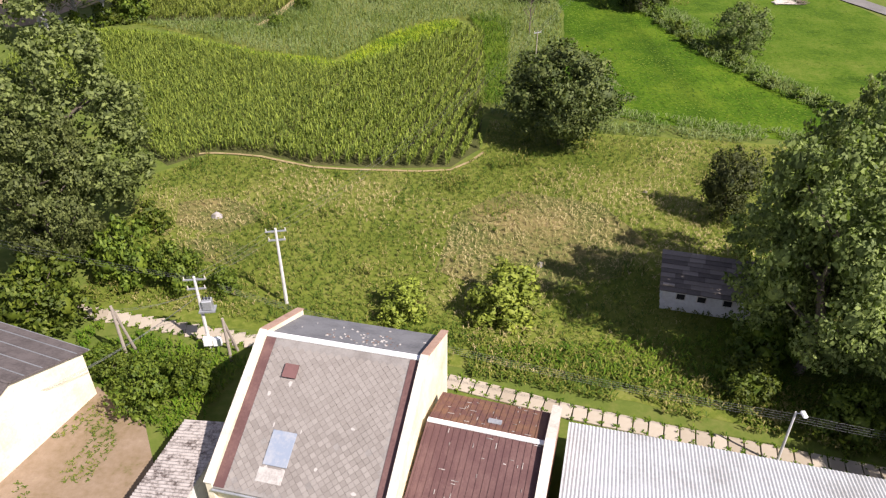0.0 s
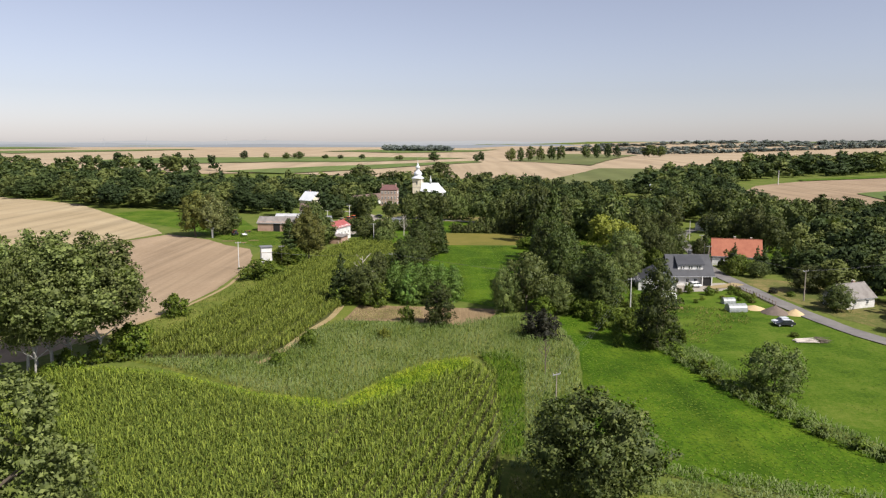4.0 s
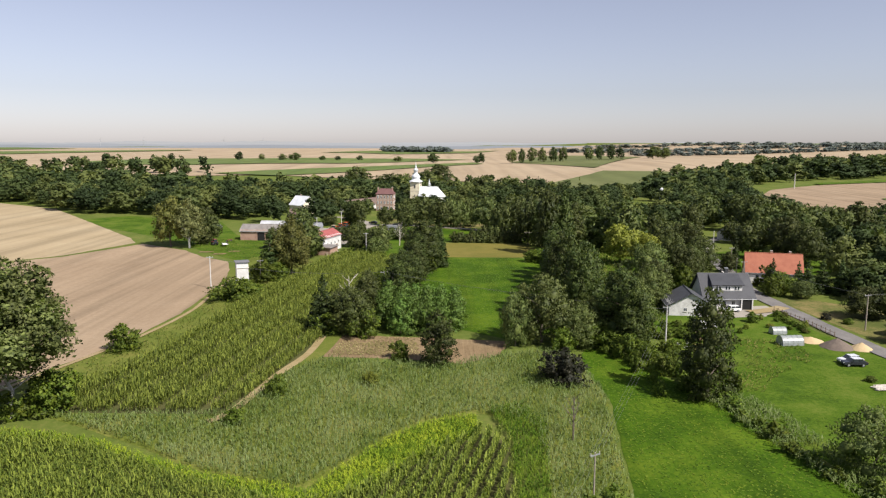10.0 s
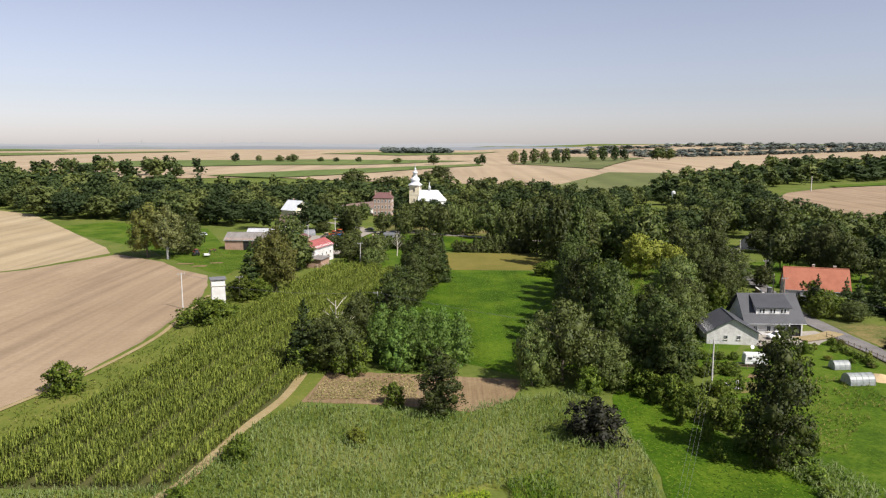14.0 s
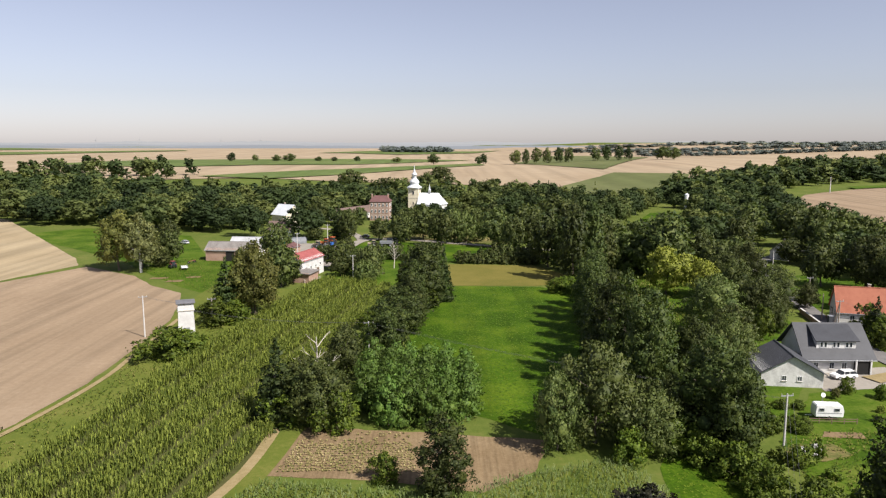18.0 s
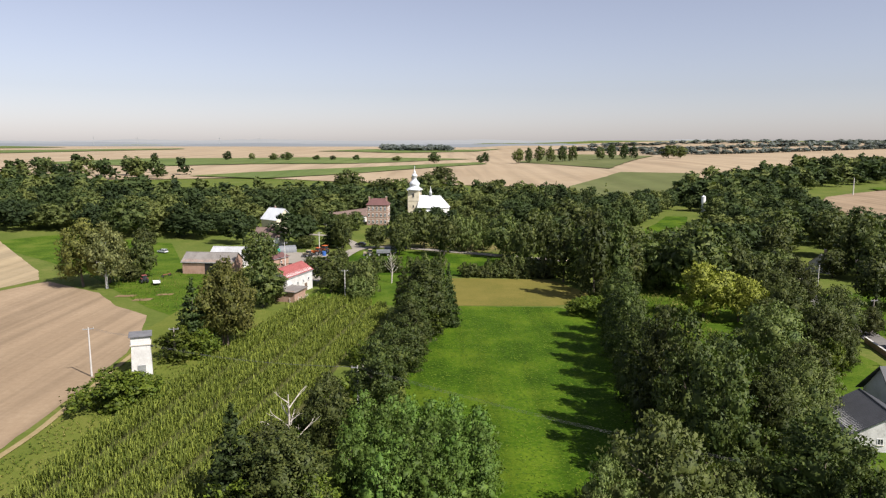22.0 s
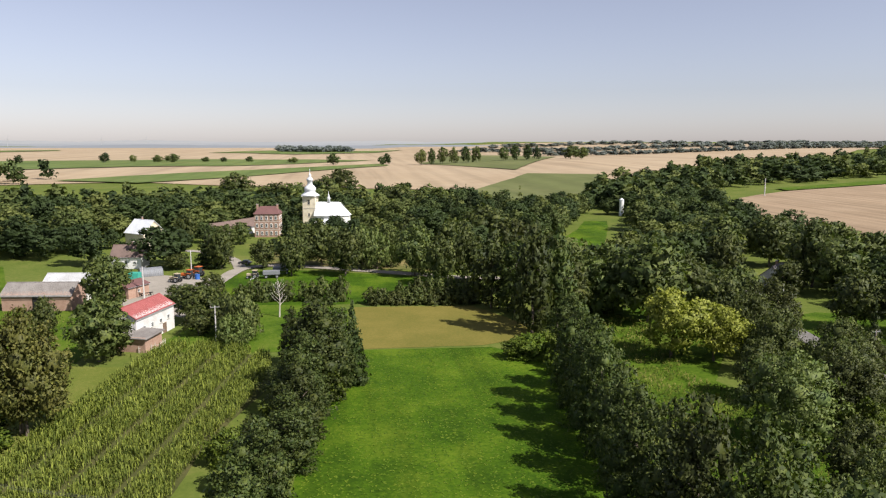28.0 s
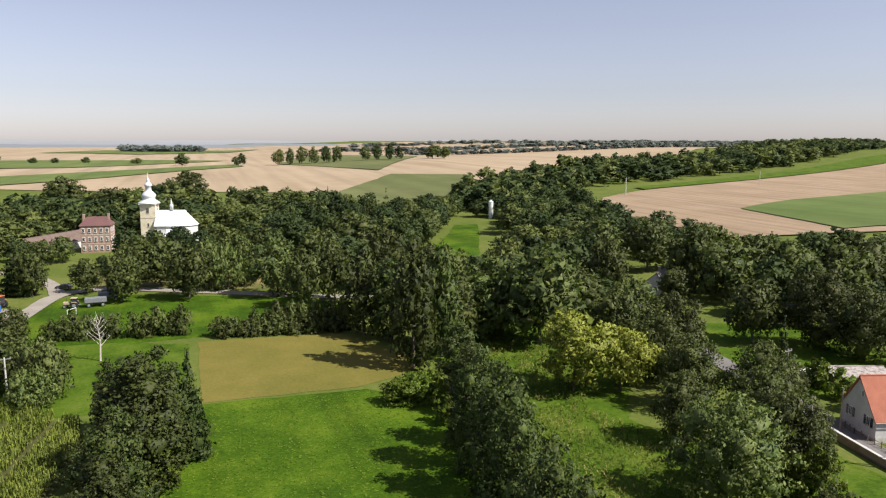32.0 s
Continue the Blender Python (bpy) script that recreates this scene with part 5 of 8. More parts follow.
# hedges along the village meadow
for x0, y0, x1, y1, n, H in [(6, 329.5, 32, 327, 15, 4.8), (-27, 338, -15, 337, 6, 6.0), (-11, 336, -1, 334.5, 5, 6.5), (14, 331, 32, 329, 10, 7.0)]:
    for k in range(n):
        t = k / (n - 1)
        plant("hedge", x0 + (x1 - x0) * t + far_rng.uniform(-0.5, 0.5), y0 + (y1 - y0) * t + far_rng.uniform(-0.6, 0.6), H * far_rng.uniform(0.75, 1.1), 5.2, "dark bush in the hedge at the meadow", group="hedge bushes")
# hedges and borders round the grey house
for x0, y0, x1, y1, n, H, W, label in ((45.2, 183.8, 51.8, 183.7, 9, 1.7, 1.9, "dark green hedge plant at the lawn's edge"), (100.2, 263.5, 90.7, 226.6, 8, 5.0, 5.5, "tall olive green hedge beside the road"), (78.2, 199.2, 78.0, 186.9, 10, 1.3, 1.6, "garden border plant beside the road")):
    for k in range(n):
        t = k / (n - 1)
        plant("farbush", x0 + (x1 - x0) * t + far_rng.uniform(-0.4, 0.4), y0 + (y1 - y0) * t + far_rng.uniform(-0.4, 0.4), H * far_rng.uniform(0.75, 1.15), W, label, group="garden hedge plants")
# scrub along the ditch
for k in range(14):
    t = k / 13
    plant("farbush", 43.5 + 9 * t * t + 3 * t + far_rng.uniform(-0.8, 0.8), 147 - 50 * t + far_rng.uniform(-1, 1), far_rng.uniform(1.6, 3.0), far_rng.uniform(2.6, 4.2), "low scrub along the ditch", group="ditch scrub")
# scrub below the garden pole
for k in range(34):
    plant("farbush", 34 + 15 * far_rng.random(), 148 + 36 * far_rng.random(), far_rng.uniform(1.6, 3.6), far_rng.uniform(2.2, 3.8), "wild scrub beside the ditch", group="ditch scrub")
# undergrowth below the alder row and the thicket
for x0, y0, x1, y1, n in [(32, 186, 38, 285, 16), (-24, 184, -8, 272, 14), (-68, 130, -58, 146, 5), (22, 40, 36, 52, 9), (-44, 52, -28, 66, 8)]:
    for k in range(n):
        t = (k + 0.5) / n
        plant("farbush", x0 + (x1 - x0) * t + far_rng.uniform(-1.5, 1.5), y0 + (y1 - y0) * t + far_rng.uniform(-2, 2), far_rng.uniform(2.5, 5), far_rng.uniform(3.5, 6), "undergrowth below the trees", group="undergrowth")


# ---- crops and grasses ----
def spread_points(outline, rng, gap_x, gap_y, turn=0.0, jitter=0.25):
    """Points in rows inside an outline. turn: the rows' direction in degrees from +y towards +x."""
    a = radians(turn)
    along, across = np.array([math.sin(a), math.cos(a)]), np.array([math.cos(a), -math.sin(a)])
    pts = np.array(outline)
    mid = pts.mean(0)
    u, v = (pts - mid) @ across, (pts - mid) @ along
    U, V = np.meshgrid(np.arange(u.min(), u.max(), gap_x), np.arange(v.min(), v.max(), gap_y))
    U = U + rng.normal(0, jitter * gap_x * 0.4, U.shape)
    V = V + rng.uniform(-0.5, 0.5, V.shape) * gap_y
    P = mid + U.ravel()[:, None] * across + V.ravel()[:, None] * along
    ok = np.zeros(len(P), bool)
    for (x1, y1), (x2, y2) in zip(outline, list(outline[1:]) + [outline[0]]):
        cross = ((y1 > P[:, 1]) != (y2 > P[:, 1])) & (P[:, 0] < (x2 - x1) * (P[:, 1] - y1) / ((y2 - y1) or 1e-9) + x1)
        ok ^= cross
    return P[ok]


def blades(P, rng, per, height, wide, arch, mat, name):
    """Plants of arching blades: each blade is two quads, out and down from the stem."""
    n = len(P)
    z0 = land(P[:, 0], P[:, 1])
    hh = height * rng.uniform(0.75, 1.2, n)
    out = []
    for k in range(per):
        a = rng.uniform(0, 2 * math.pi, n)
        d = np.stack([np.cos(a), np.sin(a), 0 * a], 1)
        s = np.stack([-np.sin(a), np.cos(a), 0 * a], 1) * wide * 0.5
        lo = (0.12 + 0.6 * k / per) * hh
        p0 = np.stack([P[:, 0], P[:, 1], z0 + lo], 1)
        reach = (arch * rng.uniform(0.7, 1.3, n))[:, None]
        rise = (0.45 * hh * rng.uniform(0.6, 1.1, n) * (1 - 0.3 * k / per))[:, None] * np.array([[0, 0, 1.0]])
        p1 = p0 + d * reach * 0.5 + rise
        p2 = p0 + d * reach + rise * rng.uniform(0.5, 1.1, (n, 1))
        out.append(np.stack([p0 - s * 0.6, p0 + s * 0.6, p1 + s, p1 - s], 1))
        out.append(np.stack([p1 - s, p1 + s, p2 + s * 0.15, p2 - s * 0.15], 1))
    q = np.concatenate(out)
    face = np.cross(q[:, 2] - q[:, 0], q[:, 3] - q[:, 1])
    face /= np.linalg.norm(face, axis=1, keepdims=True) + 1e-9
    under = face[:, 2] < 0
    q[under] = q[under][:, ::-1]
    face[under] *= -1
    face = face * 0.55 + (0, 0, 0.6)
    me = cells(name, q.reshape(-1, 3), 4, mat)
    me.normals_split_custom_set_from_vertices(face.repeat(4, 0).tolist())
    return me


crop_rng = np.random.default_rng(77)
def east_of(Q, edge):
    return Q[:, 0] + 0.27 * (110 - Q[:, 1]) > edge


P = spread_points(CORN_NEAR, crop_rng, 0.75, 0.36, 15, 0.35)
P = P[~east_of(P, -13 + crop_rng.normal(0, 2.5, len(P)))]
thing("maize_plants", "dense stand of tall green maize plants", "maize", kind="stuff", data=blades(P, crop_rng, 5, 2.2, 0.12, 0.7, CORN, "maize_plants"))
P = spread_points(CORN_NEAR, crop_rng, 1.5, 0.17, 15, 0.16)
P = P[east_of(P, -13)]
thing("maize_plants", "open rows of tall green maize plants", "maize", kind="stuff", data=blades(P, crop_rng, 5, 2.3, 0.12, 0.42, CORN, "maize_plants"))
P = spread_points(GREEN_STRIP, crop_rng, 0.45, 0.4, 20, 1.5)
thing("tall_weeds", "bright green tall weeds beside the maize", "weeds", kind="stuff", data=blades(P, crop_rng, 4, 1.25, 0.1, 0.45, GRASS, "tall_weeds"))
P = spread_points(CORN_LONG, crop_rng, 0.75, 0.24, 9.4, 0.12)
lane = np.floor(((P[:, 0] + 40) * math.cos(radians(9.4)) - (P[:, 1] - 200) * math.sin(radians(9.4))) / 0.75)
P = P[lane % 9 > 1]
thing("maize_plants", "long rows of ripening maize plants", "maize", kind="stuff", data=blades(P, crop_rng, 4, 2.3, 0.11, 0.36, CORN_DRY, "maize_plants"))
P = spread_points(REEDS, crop_rng, 0.6, 0.5, 30, 1.5)
thing("reeds", "grey green reeds and tall weeds", "reeds", kind="stuff", data=blades(P, crop_rng, 4, 1.4, 0.085, 0.45, REED, "reeds"))
P = spread_points(YELLOW_STRIP, crop_rng, 0.45, 0.4, 30, 1.5)
thing("flowering_weeds", "bright yellow green flowering weeds", "weeds", kind="stuff", data=blades(P, crop_rng, 5, 1.0, 0.09, 0.42, YELLOW_WEED, "flowering_weeds"))
ROUGH = [(-33, 53), (-16, 49.5), (2, 44.5), (10, 42), (32, 35), (56, 28), (62, 60), (48, 83), (14, 89), (8, 93), (6, 82), (2, 77.5), (-6, 77.5), (-15, 78.5), (-22, 81.5), (-28, 82.5), (-34, 77)]
P = spread_points(ROUGH, crop_rng, 0.5, 0.45, 20, 1.5)
field = np.array([noise.noise((x * 0.09, y * 0.09, 4.0)) for x, y in P]) * 0.7
for px, py, pr in ((9, 62, 12), (-23, 61, 5), (-24, 68, 5), (22, 72, 6), (-10, 72, 4)):
    field += 0.75 * np.exp(-((P[:, 0] - px) ** 2 + ((P[:, 1] - py) * 1.4) ** 2) / pr ** 2)
green = field + crop_rng.normal(0, 0.13, len(P)) < 0.3
thing("tall_grass", "tall green grass and weeds of the rough meadow", "grass", kind="stuff", data=blades(P[green], crop_rng, 4, 0.6, 0.085, 0.36, OLIVE_GRASS, "tall_grass"))
thing("dry_grass", "dry straw coloured grass of the rough meadow", "grass", kind="stuff", data=blades(P[~green], crop_rng, 4, 0.6, 0.08, 0.3, HAY, "dry_grass"))
clump = P[(np.array([noise.noise((x * 0.22, y * 0.22, 9.0)) for x, y in P]) > 0.36) & green]
thing("weed_clumps", "dark green clumps of tall weeds in the meadow", "weeds", kind="stuff", data=blades(clump, crop_rng, 4, 1.1, 0.11, 0.45, OLIVE_GRASS, "weed_clumps"))
MEADOW_A = [(20, 99), (30, 93), (52, 85), (59, 92), (53, 101), (46.5, 127), (43, 145), (38, 158), (34, 167), (29.5, 175.5), (27.5, 171), (26, 161), (27, 147), (23, 121)]
MEADOW_B = [(-3, 197), (14, 184), (29, 191), (33, 230), (37, 275), (28, 287), (2.5, 288), (-4.5, 262), (-7, 230)]
P = np.concatenate([spread_points(MEADOW_A, crop_rng, 0.8, 0.7, 10, 1.5), spread_points(MEADOW_B, crop_rng, 0.9, 0.8, 10, 1.5)])
thing("meadow_grass", "lush bright green meadow grass", "grass", kind="stuff", data=blades(P, crop_rng, 3, 0.11, 0.2, 0.3, GRASS, "meadow_grass"))


# weeds round the old store's yard, along the slab track and in the wild garden
for label, outline, gap, tall, mat in (
        ("rank green weeds beside the yard", [(-31, 47.5), (-27, 41.5), (-22, 38.2), (-19.6, 36), (-17.5, 38), (-15.5, 44.5), (-20, 46), (-30, 49.2)], 0.42, 0.95, GRASS),
        ("sparse weeds in the trodden yard", [(-26, 40.5), (-21, 37.5), (-19.4, 31), (-20.5, 24), (-25, 24), (-30, 34)], 0.35, 0.19, OLIVE_GRASS),
        ("rank weeds along the slab track", [(-1, 43.3), (10, 40.3), (32, 33.5), (46, 29.4), (48, 33), (34, 38), (12, 45), (0, 48)], 0.36, 0.8, OLIVE_GRASS),
        ("grey green tall weeds along the ditch", [(41, 148), (43.5, 131), (46.5, 117), (51, 103), (55, 96), (59, 97), (55, 108), (52.5, 122), (50.5, 140), (48, 151)], 0.6, 1.3, REED),
        ("grey green weeds between meadow and bushes", [(8, 95), (14, 90), (34, 86), (50, 83), (58, 84), (58, 92), (52, 86.5), (31, 94), (20, 100), (12, 104)], 0.55, 1.1, REED),
        ("thick green grass of the sloping lawn", [(47, 152), (52, 126), (60, 100), (86, 118), (86, 145), (82, 166), (78, 184), (62, 180), (52, 160)], 0.85, 0.16, GRASS),
        ("tall weeds below the poplars", [(2, 45), (12, 42), (30, 37), (44, 32), (46, 40), (40, 52), (32, 58), (24, 47), (12, 46)], 0.55, 0.9, GRASS),
        ("wild herbs and grass below the garden", [(44, 152), (52, 150), (60, 160), (70, 168), (72, 180), (58, 184), (46, 180), (43, 165)], 0.75, 0.5, OLIVE_GRASS),
        ("tall grass beside the barn", [(-100, 318), (-76, 290), (-60, 276), (-56, 290), (-62, 322), (-84, 340), (-100, 336)], 1.1, 0.5, OLIVE_GRASS),
        ("rough grass under the alder row", [(43, 200), (50, 196), (60, 215), (66, 240), (58, 268), (72, 290), (62, 312), (48, 296), (44, 250)], 0.7, 0.85, OLIVE_GRASS),
        ("grassy margin of the maize", [(-70, 154), (-60, 150), (-56, 161), (-53.8, 173), (-51.8, 186), (-51.2, 199), (-48.2, 224), (-44.6, 243), (-42, 268), (-60, 268), (-59, 221), (-58.5, 205), (-61, 187), (-66, 166)], 0.8, 0.5, OLIVE_GRASS)):
    P = spread_points(outline, crop_rng, gap, gap * 0.9, 20, 1.5)
    P = P[np.array([noise.noise((x * 0.3, y * 0.3, 2.0)) for x, y in P]) > (0.12 if tall < 0.2 else -0.6 if tall < 0.3 else -0.25)]
    thing("weeds", label, "weeds", kind="stuff", data=blades(P, crop_rng, 4, tall, 0.05 + 0.06 * min(1, tall * 2), 0.15 + 0.3 * tall, mat, "weeds"))
# ---- houses ----
def slab(bm, a, b, c, d, thick):
    """A plate through four corners, thickened downwards."""
    top = [Vector(p) for p in (a, b, c, d)]
    n = (top[1] - top[0]).cross(top[3] - top[0]).normalized()
    if n.z < 0:
        n = -n
    t = [bm.verts.new(p) for p in top]
    u = [bm.verts.new(p - n * thick) for p in top]
    fs = [bm.faces.new(t), bm.faces.new(u[::-1])] + [bm.faces.new((t[i], u[i], u[(i + 1) % 4], t[(i + 1) % 4])) for i in range(4)]
    bmesh.ops.recalc_face_normals(bm, faces=fs)


def plate(a, b, c, d, thick=0.12):
    bm = bmesh.new()
    slab(bm, a, b, c, d, thick)
    return bm


def corrugated(a, b, c, d, pitch=0.25, deep=0.05):
    """A sheet with waves that run from edge a-b to edge d-c."""
    a, b, c, d = (Vector(p) for p in (a, b, c, d))
    n = max(4, int((b - a).length / pitch) * 4)
    up = (b - a).cross(d - a).normalized()
    up = up if up.z > 0 else -up
    bm = bmesh.new()
    rows = []
    for i in range(n + 1):
        t = i / n
        w = up * deep * math.cos(i * math.pi / 2)
        rows.append([bm.verts.new(p) for p in (a.lerp(b, t) + w, d.lerp(c, t) + w, a.lerp(b, t) + w - up * 0.03, d.lerp(c, t) + w - up * 0.03)])
    for p, q in zip(rows, rows[1:]):
        bm.faces.new((p[0], q[0], q[1], p[1]))
        bm.faces.new((p[2], p[3], q[3], q[2]))
        bm.faces.new((p[0], p[2], q[2], q[0]))
        bm.faces.new((p[1], q[1], q[3], p[3]))
    bmesh.ops.recalc_face_normals(bm, faces=bm.faces[:])
    return bm


def window(parent, m, w, h, frame_mat, bars=1, sill=True, shutters=None, recess=0.0):
    """A window on a wall: m puts its middle on the wall with -y outwards."""
    fr = bmesh.new()
    t = 0.07
    for x, z, sx, sz in ((-w / 2 + t / 2, -h / 2, t, h), (w / 2 - t / 2, -h / 2, t, h), (0, -h / 2, w - 2 * t, t), (0, h / 2 - t, w - 2 * t, t)):
        add_box(fr, x, -0.02, z, sx, 0.09, sz, m)
    for k in range(bars):
        add_box(fr, -w / 2 + w * (k + 1) / (bars + 1), -0.02, -h / 2 + t, 0.045, 0.07, h - 2 * t, m)
    win = part("window", fr, frame_mat, parent)
    part("pane", box(0, -0.015, -h / 2 + t * 0.5, w - t, 0.04, h - t, m), GLASS, win)
    if sill:
        part("sill", box(0, -0.07, -h / 2 - 0.08, w + 0.16, 0.16, 0.07, m), TRIM, win)
    if shutters:
        for s in (-1, 1):
            part("shutter", box(s * (w * 0.5 + 0.3), -0.04, -h / 2, 0.52, 0.06, h, m), shutters, win)
    return win


def face_pose(side, L, W, u, z, inset=0.0):
    if side == "S":
        return pose(u, -W / 2 + inset, z)
    if side == "N":
        return pose(u, W / 2 - inset, z, 0, 0, 180)
    if side == "E":
        return pose(L / 2 - inset, u, z, 0, 0, 90)
    return pose(-L / 2 + inset, u, z, 0, 0, -90)


def house(name, label, category, x, y, rz, L, W, eave, ridge, wall, roof, over=0.45, windows=(), doors=(), chimneys=(), frame=None, roof_pitch=0.0, foot=0.0, sink=0.3, dz=0.0):
    """A gabled building, its ridge along its own x. Windows: side, along, height of middle, width, height."""
    root = thing(name, label, category, on_land(x, y, rz, dz))
    W2, L2 = W / 2, L / 2
    part("wall", prism([(-W2, -sink), (W2, -sink), (W2, eave), (0, ridge - 0.12), (-W2, eave)], -L2, L2, "yz"), wall, root)
    if foot:
        part("plinth", box(0, 0, -sink, L + 0.08, W + 0.08, foot + sink), GREY_WALL, root)
    k = (ridge - eave) / W2
    for s in (-1, 1):
        yo, zo = s * (W2 + over), eave - k * over
        pts = [(-L2 - over, yo, zo), (L2 + over, yo, zo), (L2 + over, 0, ridge), (-L2 - over, 0, ridge)]
        sl = part("roof_slope", corrugated(*pts, roof_pitch, 0.035) if roof_pitch else plate(*pts, 0.14), roof, root)
        part("gutter", rod((-L2 - over, yo + s * 0.06, zo - 0.1), (L2 + over, yo + s * 0.06, zo - 0.1), 0.06), STEEL, sl)
    part("ridge_cap", rod((-L2 - over, 0, ridge), (L2 + over, 0, ridge), 0.12, sides=6), roof, root)
    for cx, cy, top in chimneys:
        ch = part("chimney", box(cx, cy, eave, 0.6, 0.6, top - eave), PINK_BRICK, root)
        part("chimney_cap", box(cx, cy, top, 0.74, 0.74, 0.1), TRIM, ch)
    for side, u, z, w, h in windows:
        window(root, face_pose(side, L, W, u, z), w, h, frame or WHITE_PAINT)
    for side, u, w, h, mat in doors:
        dr = part("door", box(0, -0.03, 0, w, 0.1, h, face_pose(side, L, W, u, 0)), mat, root)
        part("door_frame", box(0, -0.02, h, w + 0.2, 0.12, 0.12, face_pose(side, L, W, u, 0)), TRIM, dr)
    return root


# -- the works beside the slab track --
def main_works():
    root = thing("workshop_building", "cream workshop with grey eternit tile roof and parapets", "building", on_land(-6.2, 36.1, -14))
    L2 = 5.45
    out = [(-9.0, -0.3), (5.4, -0.3), (5.4, 6.2), (0.0, 8.8), (-9.0, 4.5)]
    part("wall", prism(out, -L2, L2, "yz"), CREAM, root)
    for s in (-1, 1):
        p = bmesh.new()
        x0, x1 = (s * L2, s * (L2 + 0.42)) if s > 0 else (s * (L2 + 0.42), s * L2)
        add_prism(p, [(-9.3, -0.3), (5.7, -0.3), (5.7, 6.7), (0.0, 9.35), (-9.3, 4.95)], x0, x1, "yz")
        wall = part("parapet_wall", p, CREAM, root)
        part("coping", plate((x0 - 0.06, -9.4, 4.99), (x1 + 0.06, -9.4, 4.99), (x1 + 0.06, 0, 9.43), (x0 - 0.06, 0, 9.43), 0.1), TRIM, wall)
        part("coping", plate((x0 - 0.06, 0, 9.43), (x1 + 0.06, 0, 9.43), (x1 + 0.06, 5.75, 6.76), (x0 - 0.06, 5.75, 6.76), 0.1), PINK_BRICK, wall)
    k = (8.95 - 4.45) / 9.3
    front = part("roof_slope", plate((-L2 + 0.004, -9.3, 4.5), (L2 - 0.004, -9.3, 4.5), (L2 - 0.004, 0, 8.95), (-L2 + 0.004, 0, 8.95), 0.12), GREY_ROOF, root)
    part("roof_slope", plate((-L2 + 0.004, 0.0, 8.95), (L2 - 0.004, 0.0, 8.95), (L2 - 0.004, 5.7, 6.2), (-L2 + 0.004, 5.7, 6.2), 0.12), FELT, root, "dark grey felt roof slope")
    part("ridge_cap", box(0, 0.1, 8.94, 2 * L2 - 0.1, 0.42, 0.09), WHITE_PAINT, root, "broken white ridge strip")
    for s in (-1, 1):
        part("flashing", plate((s * 5.4, -9.25, 4.58), (s * 4.72, -9.25, 4.58), (s * 4.72, -0.15, 8.94), (s * 5.4, -0.15, 8.94), 0.05), BROWN_ROOF, root, "brown sheet strip beside the parapet")
    part("gutter", rod((-L2, -9.38, 4.4), (L2, -9.38, 4.4), 0.09), STEEL, root)
    slope = math.degrees(math.atan2(4.45, 9.3))
    onto = lambda u, v, d: Matrix.Translation((u, -9.3 + v * math.cos(radians(slope)), 4.5 + v * math.sin(radians(slope)))) @ pose(0, 0, d, slope, 0, 0)
    part("skylight", box(0, 0, 0, 1.6, 2.2, 0.07, onto(-2.0, 3.0, 0.04), 0.02), SKYLIGHT, front, "blue grey sheet patch")
    part("mortar_patch", box(0, 0, 0, 1.7, 0.9, 0.04, onto(-2.1, 1.3, 0.03), 0.015), STREAK, front, "crumbling pale mortar")
    hatch = part("roof_hatch", box(0, 0, 0, 0.85, 0.85, 0.22, onto(-2.9, 8.0, 0.0), 0.03), BROWN_ROOF, front, "small brown roof hatch")
    part("hatch_lid", box(0, 0, 0.22, 0.95, 0.95, 0.05, onto(-2.9, 8.0, 0.0)), MAROON, hatch)
    grit = random.Random(17)
    for k in range(70):
        u, v = grit.gauss(0.8, 1.5), grit.gauss(2.2, 0.9)
        if abs(u) < 4.8 and 0.4 < v < 5.2:
            w = grit.uniform(0.06, 0.2)
            part("debris", box(u, v, 8.95 - v * 2.75 / 5.7, w, w * grit.uniform(0.5, 1.2), 0.05, None, 0.01), STREAK if k % 3 else OLD_BROWN, root, "loose debris on the felt")
    return root, front, onto


works, works_front, works_onto = main_works()


RUST_ROOF = wall_mat("rusted_brown_sheet", (0.12, 0.058, 0.05), (0.24, 0.13, 0.062), 0.7, 0.9, 5.0, 0.75)


